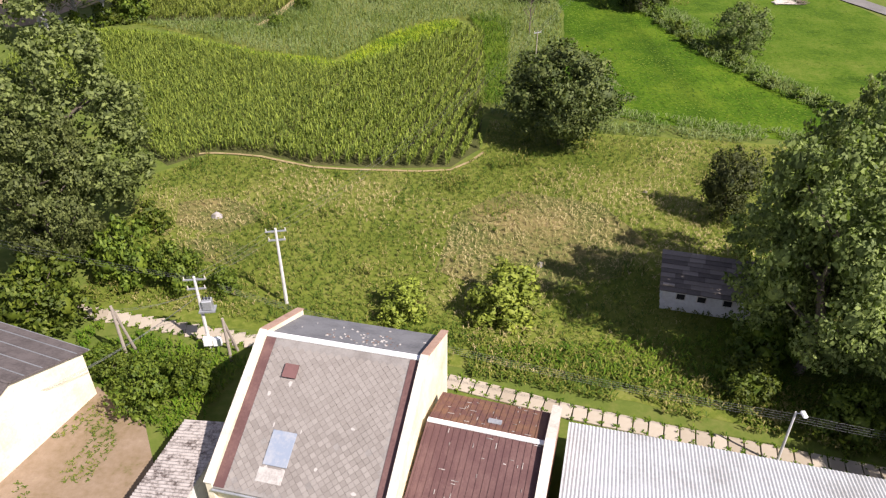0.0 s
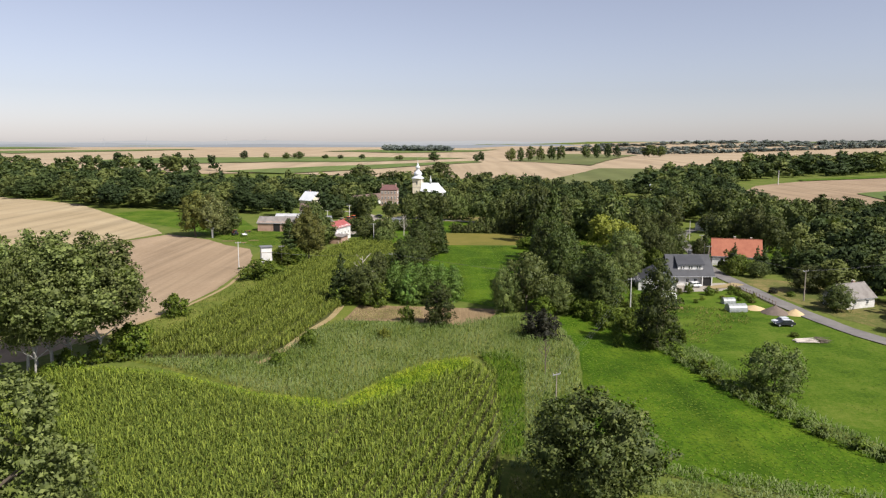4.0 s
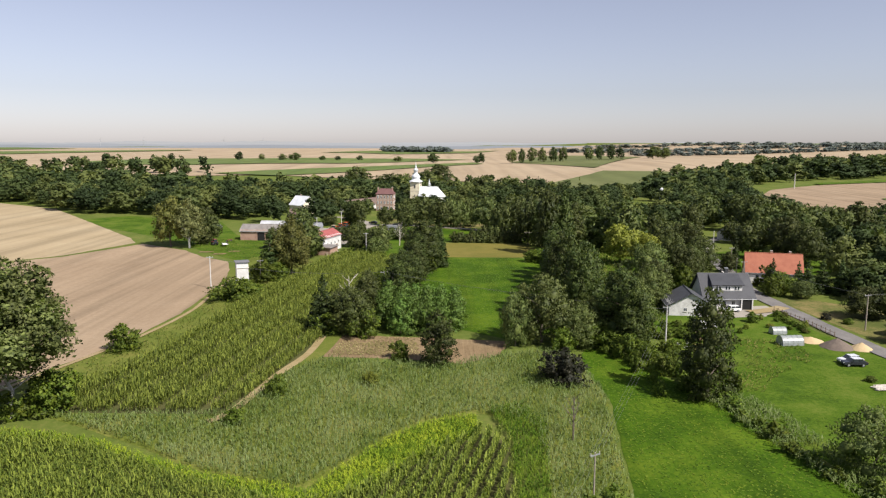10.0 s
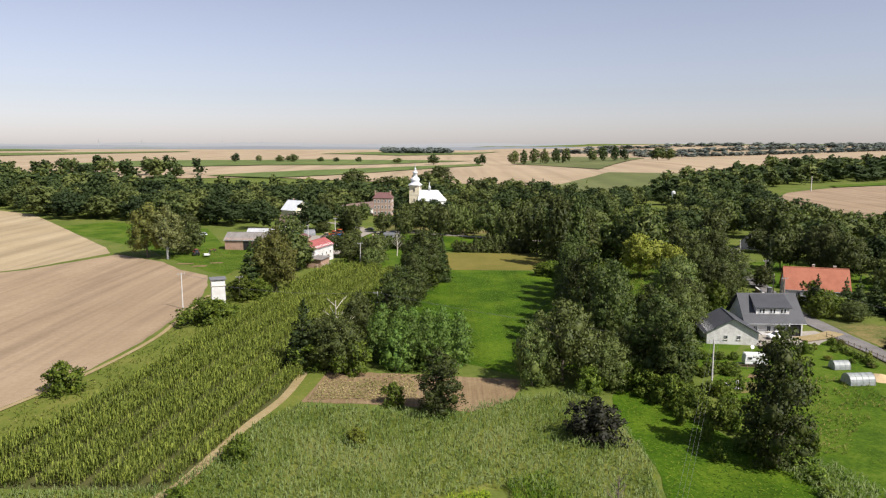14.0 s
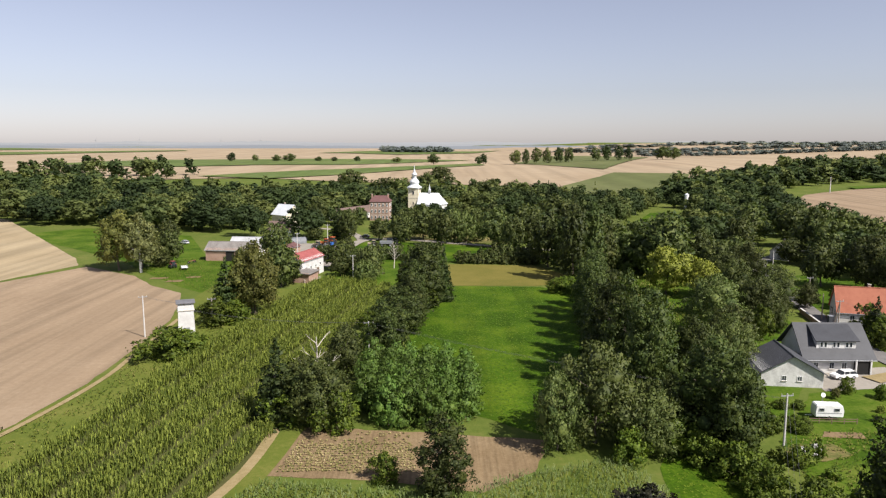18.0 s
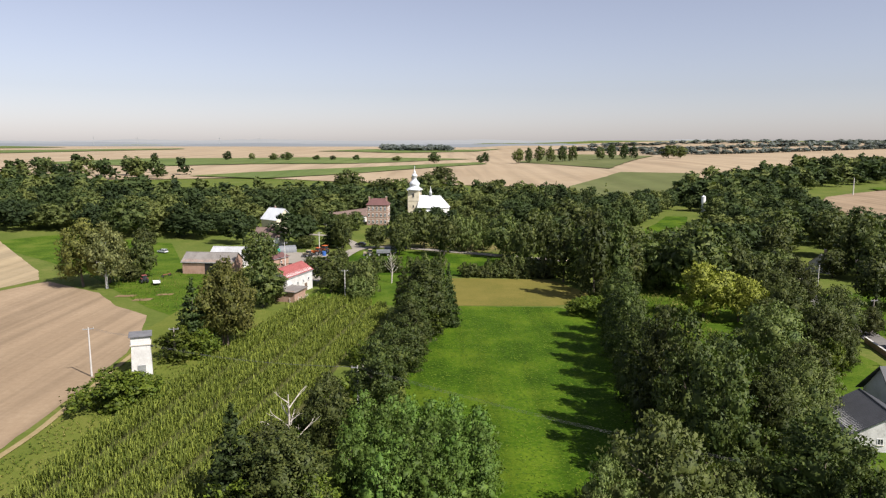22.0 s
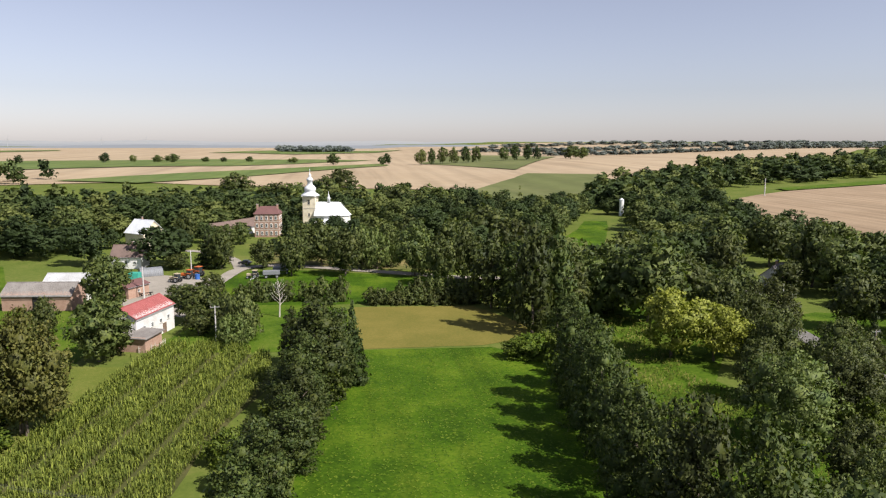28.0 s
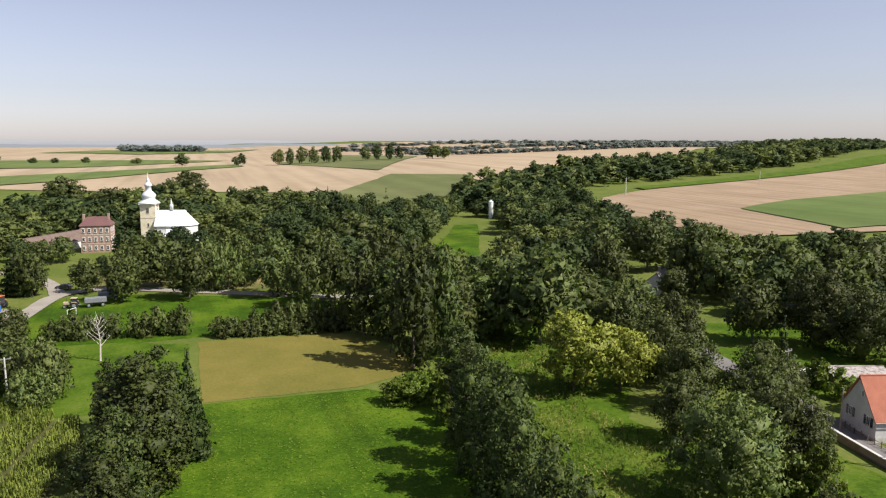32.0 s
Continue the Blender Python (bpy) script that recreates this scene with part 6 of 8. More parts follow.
def brown_works():
    root = thing("workshop_annex", "low annex with brown seamed metal roof", "building", on_land(3.15, 31.75, -16))
    L2 = 3.9
    part("wall", prism([(-8.0, -0.3), (3.7, -0.3), (3.7, 4.1), (0, 5.3), (-8.0, 2.9)], -L2, L2, "yz"), CREAM, root)
    for ya, za, yb, zb in ((-8.3, 2.95, 0, 5.45), (0, 5.45, 3.95, 4.15)):
        sl = part("roof_slope", plate((-L2, ya, za), (L2, ya, za), (L2, yb, zb), (-L2, yb, zb), 0.1), BROWN_ROOF if ya < 0 else RUST_ROOF, root)
        for k in range(18):
            x = -L2 + 0.22 + k * 0.43
            part("standing_seam", plate((x - 0.03, ya, za + 0.05), (x + 0.03, ya, za + 0.05), (x + 0.03, yb, zb + 0.05), (x - 0.03, yb, zb + 0.05), 0.07), BROWN_ROOF if ya < 0 else RUST_ROOF, sl)
        chip = random.Random(int(31 + yb))
        for k in range(26):
            u, v = chip.uniform(-L2 + 0.2, L2 - 0.5), chip.uniform(0.08, 0.95) ** (0.6 if ya < 0 else 1.0)
            wide, tall = (chip.uniform(0.15, 0.5), 0.05) if k % 2 else (0.05, chip.uniform(0.12, 0.4))
            y0, z0, kz = ya + (yb - ya) * v, za + (zb - za) * v + 0.058, (zb - za) / (yb - ya)
            part("paint_flake", plate((u, y0, z0), (u + wide, y0, z0), (u + wide, y0 + tall, z0 + tall * kz), (u, y0 + tall, z0 + tall * kz), 0.012), SHEET_OLD, sl, "bare flaked spot")
    part("ridge_cap", box(0, 0, 5.46, 2 * L2 - 0.1, 0.34, 0.1), WHITE_PAINT, root, "white ridge strip")
    pw = part("parapet_wall", prism([(-8.4, -0.3), (4.1, -0.3), (4.1, 4.75), (0, 5.95), (-8.4, 3.4)], L2, L2 + 0.6, "yz"), PINK_BRICK, root, "pinkish brick parapet")
    part("coping", plate((L2 - 0.03, -8.4, 3.46), (L2 + 0.63, -8.4, 3.46), (L2 + 0.63, 0, 6.02), (L2 - 0.03, 0, 6.02), 0.06), TRIM, pw)
    part("coping", plate((L2 - 0.03, 0, 6.02), (L2 + 0.63, 0, 6.02), (L2 + 0.63, 4.15, 4.81), (L2 - 0.03, 4.15, 4.81), 0.06), TRIM, pw)
    part("roof_hatch", box(0.4, 1.3, 5.02, 0.9, 0.4, 0.14), STEEL, root)
    return root


brown_works()
hall = thing("long_hall", "long hall with pale corrugated sheet roof", "building", on_land(20.4, 26.6, -14.8))
part("wall", prism([(-12, -0.3), (4.6, -0.3), (4.6, 3.0), (-3.6, 4.7), (-12, 3.0)], -12.7, 11.6, "yz"), CREAM, hall)
part("roof_slope", corrugated((-12.8, -3.6, 4.95), (11.7, -3.6, 4.95), (11.7, 4.9, 3.15), (-12.8, 4.9, 3.15), 0.24, 0.028), WHITE_SHEET, hall)
part("roof_slope", corrugated((-12.8, -12.3, 3.1), (11.7, -12.3, 3.1), (11.7, -3.6, 4.95), (-12.8, -3.6, 4.95), 0.24, 0.028), WHITE_SHEET, hall)
part("eaves_board", box(0, 4.92, 2.86, 23.2, 0.06, 0.2), TRIM, hall)
lean = thing("lean_to_shed", "lean-to with stained corrugated sheet roof", "shed", on_land(-16.9, 31.5, -14))
part("wall", prism([(-1.7, -0.3), (1.75, -0.3), (1.75, 3.1), (-1.7, 2.5)], -5.0, 3.6, "xz"), GREY_WALL, lean)
part("roof_slope", corrugated((-1.95, -5.2, 2.62), (-1.95, 3.8, 2.62), (1.95, 3.8, 3.26), (1.95, -5.2, 3.26), 0.26, 0.04), SHEET_OLD, lean)
barn_a = house("store_building", "cream gabled store with dark seamed felt roof", "building", -38.3, 39.1, -22, 20, 12, 4.6, 6.8, CREAM, DARK_BOARDS, 0.35, windows=[("S", -3, 2.4, 1.0, 1.0), ("S", 3, 2.4, 1.0, 1.0)], doors=[("S", 0, 2.4, 2.8, PLANK_WALL)])

for yy in (-5.4, -4.2, -3.0, -1.8, 1.2, 2.6, 4.0, 5.4):
    zz = 6.8 - abs(yy) * 2.2 / 6.0 + 0.03
    part("felt_seam", rod((-10.3, yy, zz), (10.3, yy, zz), 0.045, sides=4), GREY_PAINT, barn_a, "lapped seam of the roof felt")

# small outhouse under the trees
shed = thing("old_outhouse", "old whitewashed outhouse with weathered board roof", "shed", on_land(25.4, 51.6, -16))
part("wall", prism([(-1.9, -0.3), (2.4, -0.3), (2.4, 2.5), (1.9, 3.4), (-1.9, 2.4)], -4.6, 4.6, "yz"), WHITE_WALL, shed)
for u in (-3.0, -1.2, 1.0, 2.8):
    wn_ = part("window", box(u, -1.93, 1.35, 0.85, 0.12, 0.7), TRIM, shed)
    # the unlit room behind is put into this near-black box
    part("opening", box(u, -1.96, 1.42, 0.68, 0.1, 0.56), DARK, wn_, "glassless opening as a near-black box")
shed_roof = part("roof_slope", plate((-4.9, -2.4, 2.42), (4.9, -2.4, 2.42), (4.9, 2.0, 3.62), (-4.9, 2.0, 3.62), 0.08), BOARD, shed)
lap_rng = random.Random(6)
for row in range(9):
    y0 = -2.5 + row * 0.52
    x = -4.95
    while x < 4.7:
        ln = min(lap_rng.uniform(1.2, 2.6), 4.95 - x)
        z0, z1, up = 2.44 + (y0 + 2.5) * 0.2727 + 0.07, 2.44 + (y0 + 3.1) * 0.2727 + 0.03, lap_rng.uniform(0, 0.03)
        part("roof_sheet", plate((x, y0 - lap_rng.uniform(0, 0.06), z0 + up), (x + ln - 0.02, y0 - lap_rng.uniform(0, 0.06), z0 + up), (x + ln - 0.02, y0 + 0.6, z1), (x, y0 + 0.6, z1), 0.03), BOARD, shed_roof)
        x += ln
part("fallen_branch", rod((1.2, -1.0, 2.98), (2.2, 0.1, 3.3), 0.05, 0.03, 5), DEAD_WOOD, shed, "pale fallen branch")
part("loose_board", box(-4.2, -1.9, 2.72, 1.0, 0.25, 0.12), POLE_WOOD, shed)

# -- the transformer tower in the field --
tw = thing("transformer_tower", "white rendered transformer tower with flat dark roof", "tower", on_land(-55.4, 236.6, 21))
tw.scale = (1, 1, 0.9)
part("wall", prism([(-1.75, -0.3), (1.75, -0.3), (1.55, 6.3), (-1.55, 6.3)], -1.6, 1.6, "xz"), WHITE_WALL, tw)
part("cornice", box(0, 0, 6.2, 3.5, 3.5, 0.18), TRIM, tw)
part("upper_wall", box(0, 0, 6.38, 3.2, 3.2, 1.55), WHITE_WALL, tw)
part("roof_slab", box(0, 0, 7.93, 3.9, 3.9, 0.28, None, 0.05), FELT, tw, "overhanging dark roof slab")
for u in (-0.55, 0.0, 0.55):
    part("insulator", rod((1.6, u, 5.6), (2.0, u, 5.35), 0.09, 0.06), DARK, tw)
    part("vent", box(1.6, u, 6.9, 0.1, 0.35, 0.45), DARK, tw)
part("door", box(0.0, -1.68, 0, 1.3, 0.14, 2.2), STEEL, tw)

# -- the grey-roofed house with its garage --
gh = thing("house", "white house with anthracite roof and long dormer", "house", on_land(70.4, 214.6, -2))
part("wall", prism([(-5.0, -0.3), (4.6, -0.3), (4.6, 3.2), (0, 8.0), (-5.0, 3.2)], -5.8, 5.8, "yz"), WHITE_WALL, gh)
for s, ye in ((-1, -5.9), (1, 5.5)):
    zo = 8.15 - (abs(ye)) * (5.0 / 5.4) if s > 0 else 2.75
    sl = part("roof_slope", plate((-6.5, ye, zo), (6.5, ye, zo), (6.3, 0, 8.15), (-6.3, 0, 8.15), 0.16), DARK_ROOF, gh)
    part("gutter", rod((-6.5, ye + s * 0.07, zo - 0.1), (6.5, ye + s * 0.07, zo - 0.1), 0.07), STEEL, sl)
dorm = part("dormer", prism([(-4.1, 4.1), (-0.6, 4.1), (-0.6, 6.5), (-4.1, 5.9)], -3.5, 3.5, "yz"), WHITE_WALL, gh, "long white dormer")
part("dormer_roof", plate((-3.9, -4.6, 5.85), (3.9, -4.6, 5.85), (3.7, -0.4, 7.95), (-3.7, -0.4, 7.95), 0.16), DARK_ROOF, dorm)
for u in (-2.6, -1.9, -0.35, 0.35, 1.9, 2.6):
    window(dorm, pose(u, -4.12, 5.05), 0.55, 1.0, WHITE_PAINT, 0, False)
for u in (-3.8, -1.0, 1.2):
    window(gh, pose(u, -5.02, 1.45), 0.9, 1.2, WHITE_PAINT, 1)
# no recess is cut: the porch's shade is put into a near-black box
part("porch", box(4.2, -5.3, 0, 2.6, 0.9, 2.7), DARK, gh, "porch recess as a near-black box")
for u in (2.9, 5.5):
    part("porch_post", box(u, -5.85, 0, 0.25, 0.25, 2.75), WHITE_WALL, gh)
ch = part("chimney", box(1.2, 1.0, 6.5, 0.7, 0.7, 2.6), DARK_ROOF, gh)
part("chimney_cap", box(1.2, 1.0, 9.1, 0.85, 0.85, 0.12), STEEL, ch)
house("garage", "grey-white garage with black ribbed gable roof", "garage", 59.3, 207.3, 82, 9.8, 10.0, 2.6, 5.4, GREY_WALL, DARK_ROOF, 0.55, windows=[("W", -1.2, 1.5, 0.8, 0.9), ("W", 1.3, 1.5, 0.8, 0.9)], roof_pitch=0.4, doors=[("S", 0.5, 2.5, 2.2, STEEL)])

# -- the orange-roofed house by the road --
rh = house("house", "whitewashed house with orange tile roof and black shutters", "house", 97.4, 245.2, -17, 15, 7.8, 3.5, 8.4, WHITE_WALL, ORANGE_ROOF, 0.35, windows=[("W", -0.6, 5.9, 0.6, 0.9), ("W", -0.3, 7.3, 0.3, 0.35), ("S", -4.5, 1.9, 1.0, 1.3), ("S", -1.5, 1.9, 1.0, 1.3), ("S", 4.0, 1.9, 1.0, 1.3)], doors=[("S", 1.4, 1.1, 2.1, PLANK_WALL)], chimneys=[(-0.5, 0.6, 9.0), (4.5, 0.5, 8.9)], foot=0.7)
for u in (-2.2, 1.9):
    window(rh, face_pose("W", 15, 9, u, 2.5), 0.85, 1.35, WHITE_PAINT, 1, True, BLACK_PAINT)
house("outbuilding", "low brick outbuilding with pale sheet roof", "shed", 106.5, 262.5, -20, 9.5, 5.5, 2.7, 3.4, PINK_BRICK, SHEET_OLD, 0.3, doors=[("S", 2.0, 1.6, 2.0, DARK), ("S", -2.0, 1.0, 1.9, PLANK_WALL)])
house("house", "low dark-roofed house behind the hedge", "house", 100.5, 184.5, 20, 9, 7, 2.8, 5.6, GREY_WALL, GREY_ROOF, 0.4, windows=[("S", -2, 1.5, 0.9, 1.1), ("S", 2, 1.5, 0.9, 1.1)], chimneys=[(1.5, 0.4, 6.1)])
house("house", "white house with dark tile roof by the road bend", "house", 111, 169, 15, 11, 9, 3.2, 7.0, WHITE_WALL, DARK_ROOF, 0.5, windows=[("S", -3, 1.6, 1.0, 1.2), ("S", 0, 1.6, 1.0, 1.2), ("W", 0, 1.6, 1.0, 1.2)], chimneys=[(2, 0.5, 7.8)])
house("house", "small white house among the trees", "house", 122.5, 338, 40, 9, 6.5, 3.2, 6.0, WHITE_WALL, GREY_ROOF, 0.4, windows=[("W", 0, 1.7, 0.9, 1.1), ("S", 1.5, 1.7, 0.9, 1.1), ("S", -1.5, 1.7, 0.9, 1.1)], chimneys=[(0, 0.3, 7.0)])
house("house", "house with weathered brown roof in the wood", "house", 109, 362, 10, 9, 7, 4.2, 8.0, GREY_WALL, PINK_BRICK, 0.4, windows=[("S", -2, 2, 0.9, 1.1), ("S", 2, 2, 0.9, 1.1)], chimneys=[(0, 0.5, 8.8)])

# -- the farm at the village edge --
house("red_roofed_barn", "white barn with red sheet roof", "barn", -43.2, 306.8, 73, 14.5, 6.6, 5.6, 7.6, WHITE_WALL, RED_ROOF, 0.3, windows=[("S", -4.5, 3.0, 0.9, 0.9), ("S", -1.5, 3.0, 0.9, 0.9), ("S", 1.8, 3.0, 0.9, 0.9), ("S", 4.8, 3.2, 0.9, 0.9)], doors=[("S", 3.2, 1.4, 2.2, PLANK_WALL)], roof_pitch=0.35)
ln = thing("brick_lean_to", "low brick annex with grey felt roof", "shed", on_land(-41.2, 297.2, 73 - 90))
part("wall", prism([(-3.0, -0.3), (3.0, -0.3), (3.0, 2.9), (-3.0, 3.1)], -3.0, 3.0, "xz"), PINK_BRICK, ln)
part("roof_slope", plate((-3.5, -3.5, 3.1), (3.5, -3.5, 2.85), (3.5, 3.6, 3.1), (-3.5, 3.6, 3.35), 0.15), GREY_ROOF, ln)
# the barn doorway's unlit inside is painted as a near-black door slab
barn = house("stone_barn", "old stone barn with grey sheet roof and dark doorway", "barn", -74.0, 337.8, -6, 16.5, 8.0, 4.0, 6.4, PINK_BRICK, GREY_ROOF, 0.4, doors=[("S", 0.6, 3.0, 3.6, DARK)], roof_pitch=0.3)
house("white_roofed_barn", "barn with bright white sheet roof", "barn", -71.5, 349, -6, 11, 7.0, 4.6, 6.6, GREY_WALL, WHITE_SHEET, 0.4, roof_pitch=0.3)
house("brick_outbuilding", "brick outbuilding with maroon roof", "shed", -57.0, 349, 62, 7.5, 6.0, 3.2, 4.2, PINK_BRICK, MAROON, 0.35, windows=[("S", 0, 1.7, 0.8, 0.8)])
house("house", "white farmhouse with brown grey roof", "house", -69.5, 396.5, -4, 9.5, 8.0, 4.2, 7.4, WHITE_WALL, OLD_BROWN, 0.45, windows=[("S", -2.6, 1.9, 0.9, 1.1), ("S", 0, 1.9, 0.9, 1.1), ("S", 2.6, 1.9, 0.9, 1.1), ("E", 0, 5.2, 0.8, 0.9)], chimneys=[(1, 0.4, 8.3)])
house("white_gabled_house", "cream gabled house with bright zinc roof", "house", -78, 449, -38, 11, 10, 5.5, 10.2, CREAM, ZINC, 0.4, windows=[("E", -2, 2.5, 0.9, 1.2), ("E", 2, 2.5, 0.9, 1.2), ("E", 0, 6.0, 0.9, 1.0), ("S", 0, 2.5, 0.9, 1.2)], chimneys=[(-2, 0.6, 11.0)])
house("house", "white house with pale roof behind the trees", "house", -72, 528, -30, 9, 7, 4.0, 7.0, WHITE_WALL, WHITE_SHEET, 0.4, windows=[("S", 0, 1.8, 0.9, 1.1)])
house("house", "flat grey house behind the trees", "house", -62.5, 528, 5, 8, 7, 5.4, 6.0, WHITE_WALL, GREY_ROOF, 0.3, windows=[("S", -1.8, 3.6, 1.0, 1.2), ("S", 1.8, 3.6, 1.0, 1.2)])
house("long_stable", "long white stable with brown tile roof", "stable", -46.5, 478, 58, 34, 8, 3.4, 6.4, WHITE_WALL, OLD_BROWN, 0.4, windows=[("S", u, 1.8, 0.9, 1.0) for u in (-12, -8, -4, 0, 4, 8, 12)])
house("house", "white house glimpsed between far trees", "house", -250, 545, 15, 10, 8, 4, 7.5, WHITE_WALL, GREY_ROOF, 0.4)
house("barn", "long low sheet-roofed barn among far trees", "barn", -196, 560, 5, 26, 9, 3.6, 5.8, GREY_WALL, WHITE_SHEET, 0.4)

# -- the manor --
mn = thing("manor_house", "three-storey pale brick manor with maroon hipped roof", "building", on_land(-32.0, 470.5, -5))
part("wall", box(0, 0, -0.3, 12, 10, 12.3), MANOR_BRICK, mn)
mn.scale = (0.86, 0.86, 0.84)
hip = bmesh.new()
for a, b, c_, d in (((-6.5, -5.5, 11.9), (6.5, -5.5, 11.9), (3.8, 0, 15.6), (-3.8, 0, 15.6)), ((6.5, 5.5, 11.9), (-6.5, 5.5, 11.9), (-3.8, 0, 15.6), (3.8, 0, 15.6))):
    slab(hip, a, b, c_, d, 0.15)
for s in (-1, 1):
    t = [hip.verts.new(p) for p in ((s * 6.5, -5.5, 11.9), (s * 6.5, 5.5, 11.9), (s * 3.8, 0, 15.6))]
    hip.faces.new(t if s > 0 else t[::-1])
part("roof", hip, MAROON, mn)
part("cornice", box(0, 0, 11.7, 12.5, 10.5, 0.3), TRIM, mn)
for z in (4.0, 8.0):
    part("string_course", box(0, 0, z - 0.1, 12.14, 10.14, 0.22), TRIM, mn)
for k in range(5):
    for z in (2.1, 6.0, 9.9):
        part("surround", box(-4.7 + k * 2.35, -5.05, z - 1.15, 1.35, 0.14, 2.3), TRIM, mn)
        window(mn, pose(-4.7 + k * 2.35, -5.13, z), 0.95, 1.8, WHITE_PAINT, 1)
for k in range(4):
    for z in (2.1, 6.0, 9.9):
        window(mn, pose(6.02, -3.4 + k * 2.3, z, 0, 0, 90), 0.95, 1.8, WHITE_PAINT, 1)
for u in (-5.4, 4.6):
    c_ = part("chimney", box(u, 1.0, 12.5, 0.9, 0.9, 3.9), PINK_BRICK, mn)
    part("chimney_cap", box(u, 1.0, 16.4, 1.1, 1.1, 0.15), TRIM, c_)


# -- the church --
def lathe(profile, sides=16):
    bm = bmesh.new()
    rings = [[bm.verts.new((r * math.cos(2 * math.pi * i / sides), r * math.sin(2 * math.pi * i / sides), z)) for i in range(sides)] for r, z in profile]
    for a, b in zip(rings, rings[1:]):
        for i in range(sides):
            f = bm.faces.new((a[i], a[(i + 1) % sides], b[(i + 1) % sides], b[i]))
            f.smooth = True
    bm.faces.new(rings[-1])
    bm.faces.new(rings[0][::-1])
    return bm


ch_ = thing("church", "white church with baroque zinc onion spire", "church", on_land(-14.3, 486, -12))
ch_.scale = (0.95, 0.95, 0.91)
tower = part("tower", box(0, 0, -0.3, 6.2, 6.2, 18.0), CREAM, ch_)
part("tower_cornice", box(0, 0, 17.5, 6.9, 6.9, 0.4), WHITE_PAINT, tower)
part("string_course", box(0, 0, 11.6, 6.4, 6.4, 0.25), TRIM, tower)
for mm in (pose(0, -3.12, 14.8), pose(3.12, 0, 14.8, 0, 0, 90), pose(-3.12, 0, 14.8, 0, 0, -90)):
    window(tower, mm, 1.1, 2.2, TRIM, 1)
window(tower, pose(0, -3.12, 8.5), 0.8, 1.6, TRIM, 0)
spire = part("spire", lathe([(4.6, 17.9), (4.3, 18.3), (2.9, 19.3), (2.4, 19.9), (2.6, 20.4), (2.95, 21.1), (2.8, 21.8), (2.1, 22.6), (1.35, 23.3), (1.2, 23.8), (1.25, 24.0), (1.15, 25.2), (1.5, 25.4), (1.65, 25.9), (1.3, 26.5), (0.7, 27.1), (0.55, 27.5), (0.75, 27.9), (0.5, 28.4), (0.12, 29.4), (0.08, 30.4)]), ZINC, ch_)
part("finial", lathe([(0.05, 30.3), (0.28, 30.5), (0.28, 30.8), (0.05, 31.0)], 10), ZINC, spire)
part("cross", box(0, 0, 31.0, 0.1, 0.1, 1.1), STEEL, spire)
part("nave", prism([(-5.6, -0.3), (5.6, -0.3), (5.6, 8.6), (0, 14.6), (-5.6, 8.6)], 3.1, 15.0, "yz"), WHITE_WALL, ch_)
for s in (-1, 1):
    part("nave_roof", plate((2.9, s * 6.2, 8.2), (15.0, s * 6.2, 8.2), (14.2, 0, 14.8), (2.9, 0, 14.8), 0.15), ZINC, ch_)
    part("apse_roof", plate((15.0, s * 6.2, 8.2), (19.6, s * 2.4, 8.2), (14.3, 0.0, 14.78), (14.2, 0, 14.8), 0.12), ZINC, ch_)
    for u in (5.2, 8.6, 12.0):
        window(ch_, pose(u, s * 5.62, 5.0, 0, 0, 0 if s < 0 else 180), 1.1, 3.0, TRIM, 1)
    for u in (3.6, 6.9, 10.3, 13.7):
        part("buttress", prism([(s * 5.5, -0.3), (s * 6.6, -0.3), (s * 6.2, 4.5), (s * 5.5, 6.0)], u - 0.35, u + 0.35, "yz"), WHITE_WALL, ch_)
part("apse_roof", plate((19.6, -2.4, 8.2), (19.6, 2.4, 8.2), (14.3, 0.05, 14.78), (14.3, -0.05, 14.78), 0.12), ZINC, ch_)
part("apse", prism([(15.0, -5.4), (19.0, -2.2), (19.0, 2.2), (15.0, 5.4)], 0, 1, "xz"), WHITE_WALL, ch_).matrix_basis = Matrix(((1, 0, 0, 0), (0, 0, 1, 0), (0, 8.2, 0, 0), (0, 0, 0, 1)))
vest = part("side_chapel", prism([(-8.8, -0.3), (-5.4, -0.3), (-5.4, 6.4), (-8.8, 4.2)], 8.2, 13.6, "yz"), WHITE_WALL, ch_)
part("side_chapel_roof", plate((7.8, -9.2, 4.2), (14.0, -9.2, 4.2), (14.0, -5.5, 6.9), (7.8, -5.5, 6.9), 0.14), ZINC, vest)
turret = part("ridge_turret", lathe([(0.75, 14.4), (0.75, 16.2), (0.95, 16.5), (0.6, 17.1), (0.35, 17.6), (0.45, 17.9), (0.2, 18.6), (0.06, 20.0)], 10), ZINC, ch_)
turret.location = (9.0, 0, 0)

# ---- poles, wires and lamps ----
def cable(name, label, a, b, sag=0.6, r=0.02):
    a, b = Vector(a), Vector(b)
    cu = bpy.data.curves.new(name, "CURVE")
    cu.dimensions, cu.bevel_depth, cu.bevel_resolution = "3D", r, 0
    sp = cu.splines.new("POLY")
    n = 11
    sp.points.add(n)
    for i in range(n + 1):
        t = i / n
        p = a.lerp(b, t)
        sp.points[i].co = (p.x, p.y, p.z - sag * 4 * t * (1 - t), 1)
    cu.materials.append(WIRE)
    me_ob = new(name, cu)
    return tagged(me_ob, label, "wire", "overhead wires")


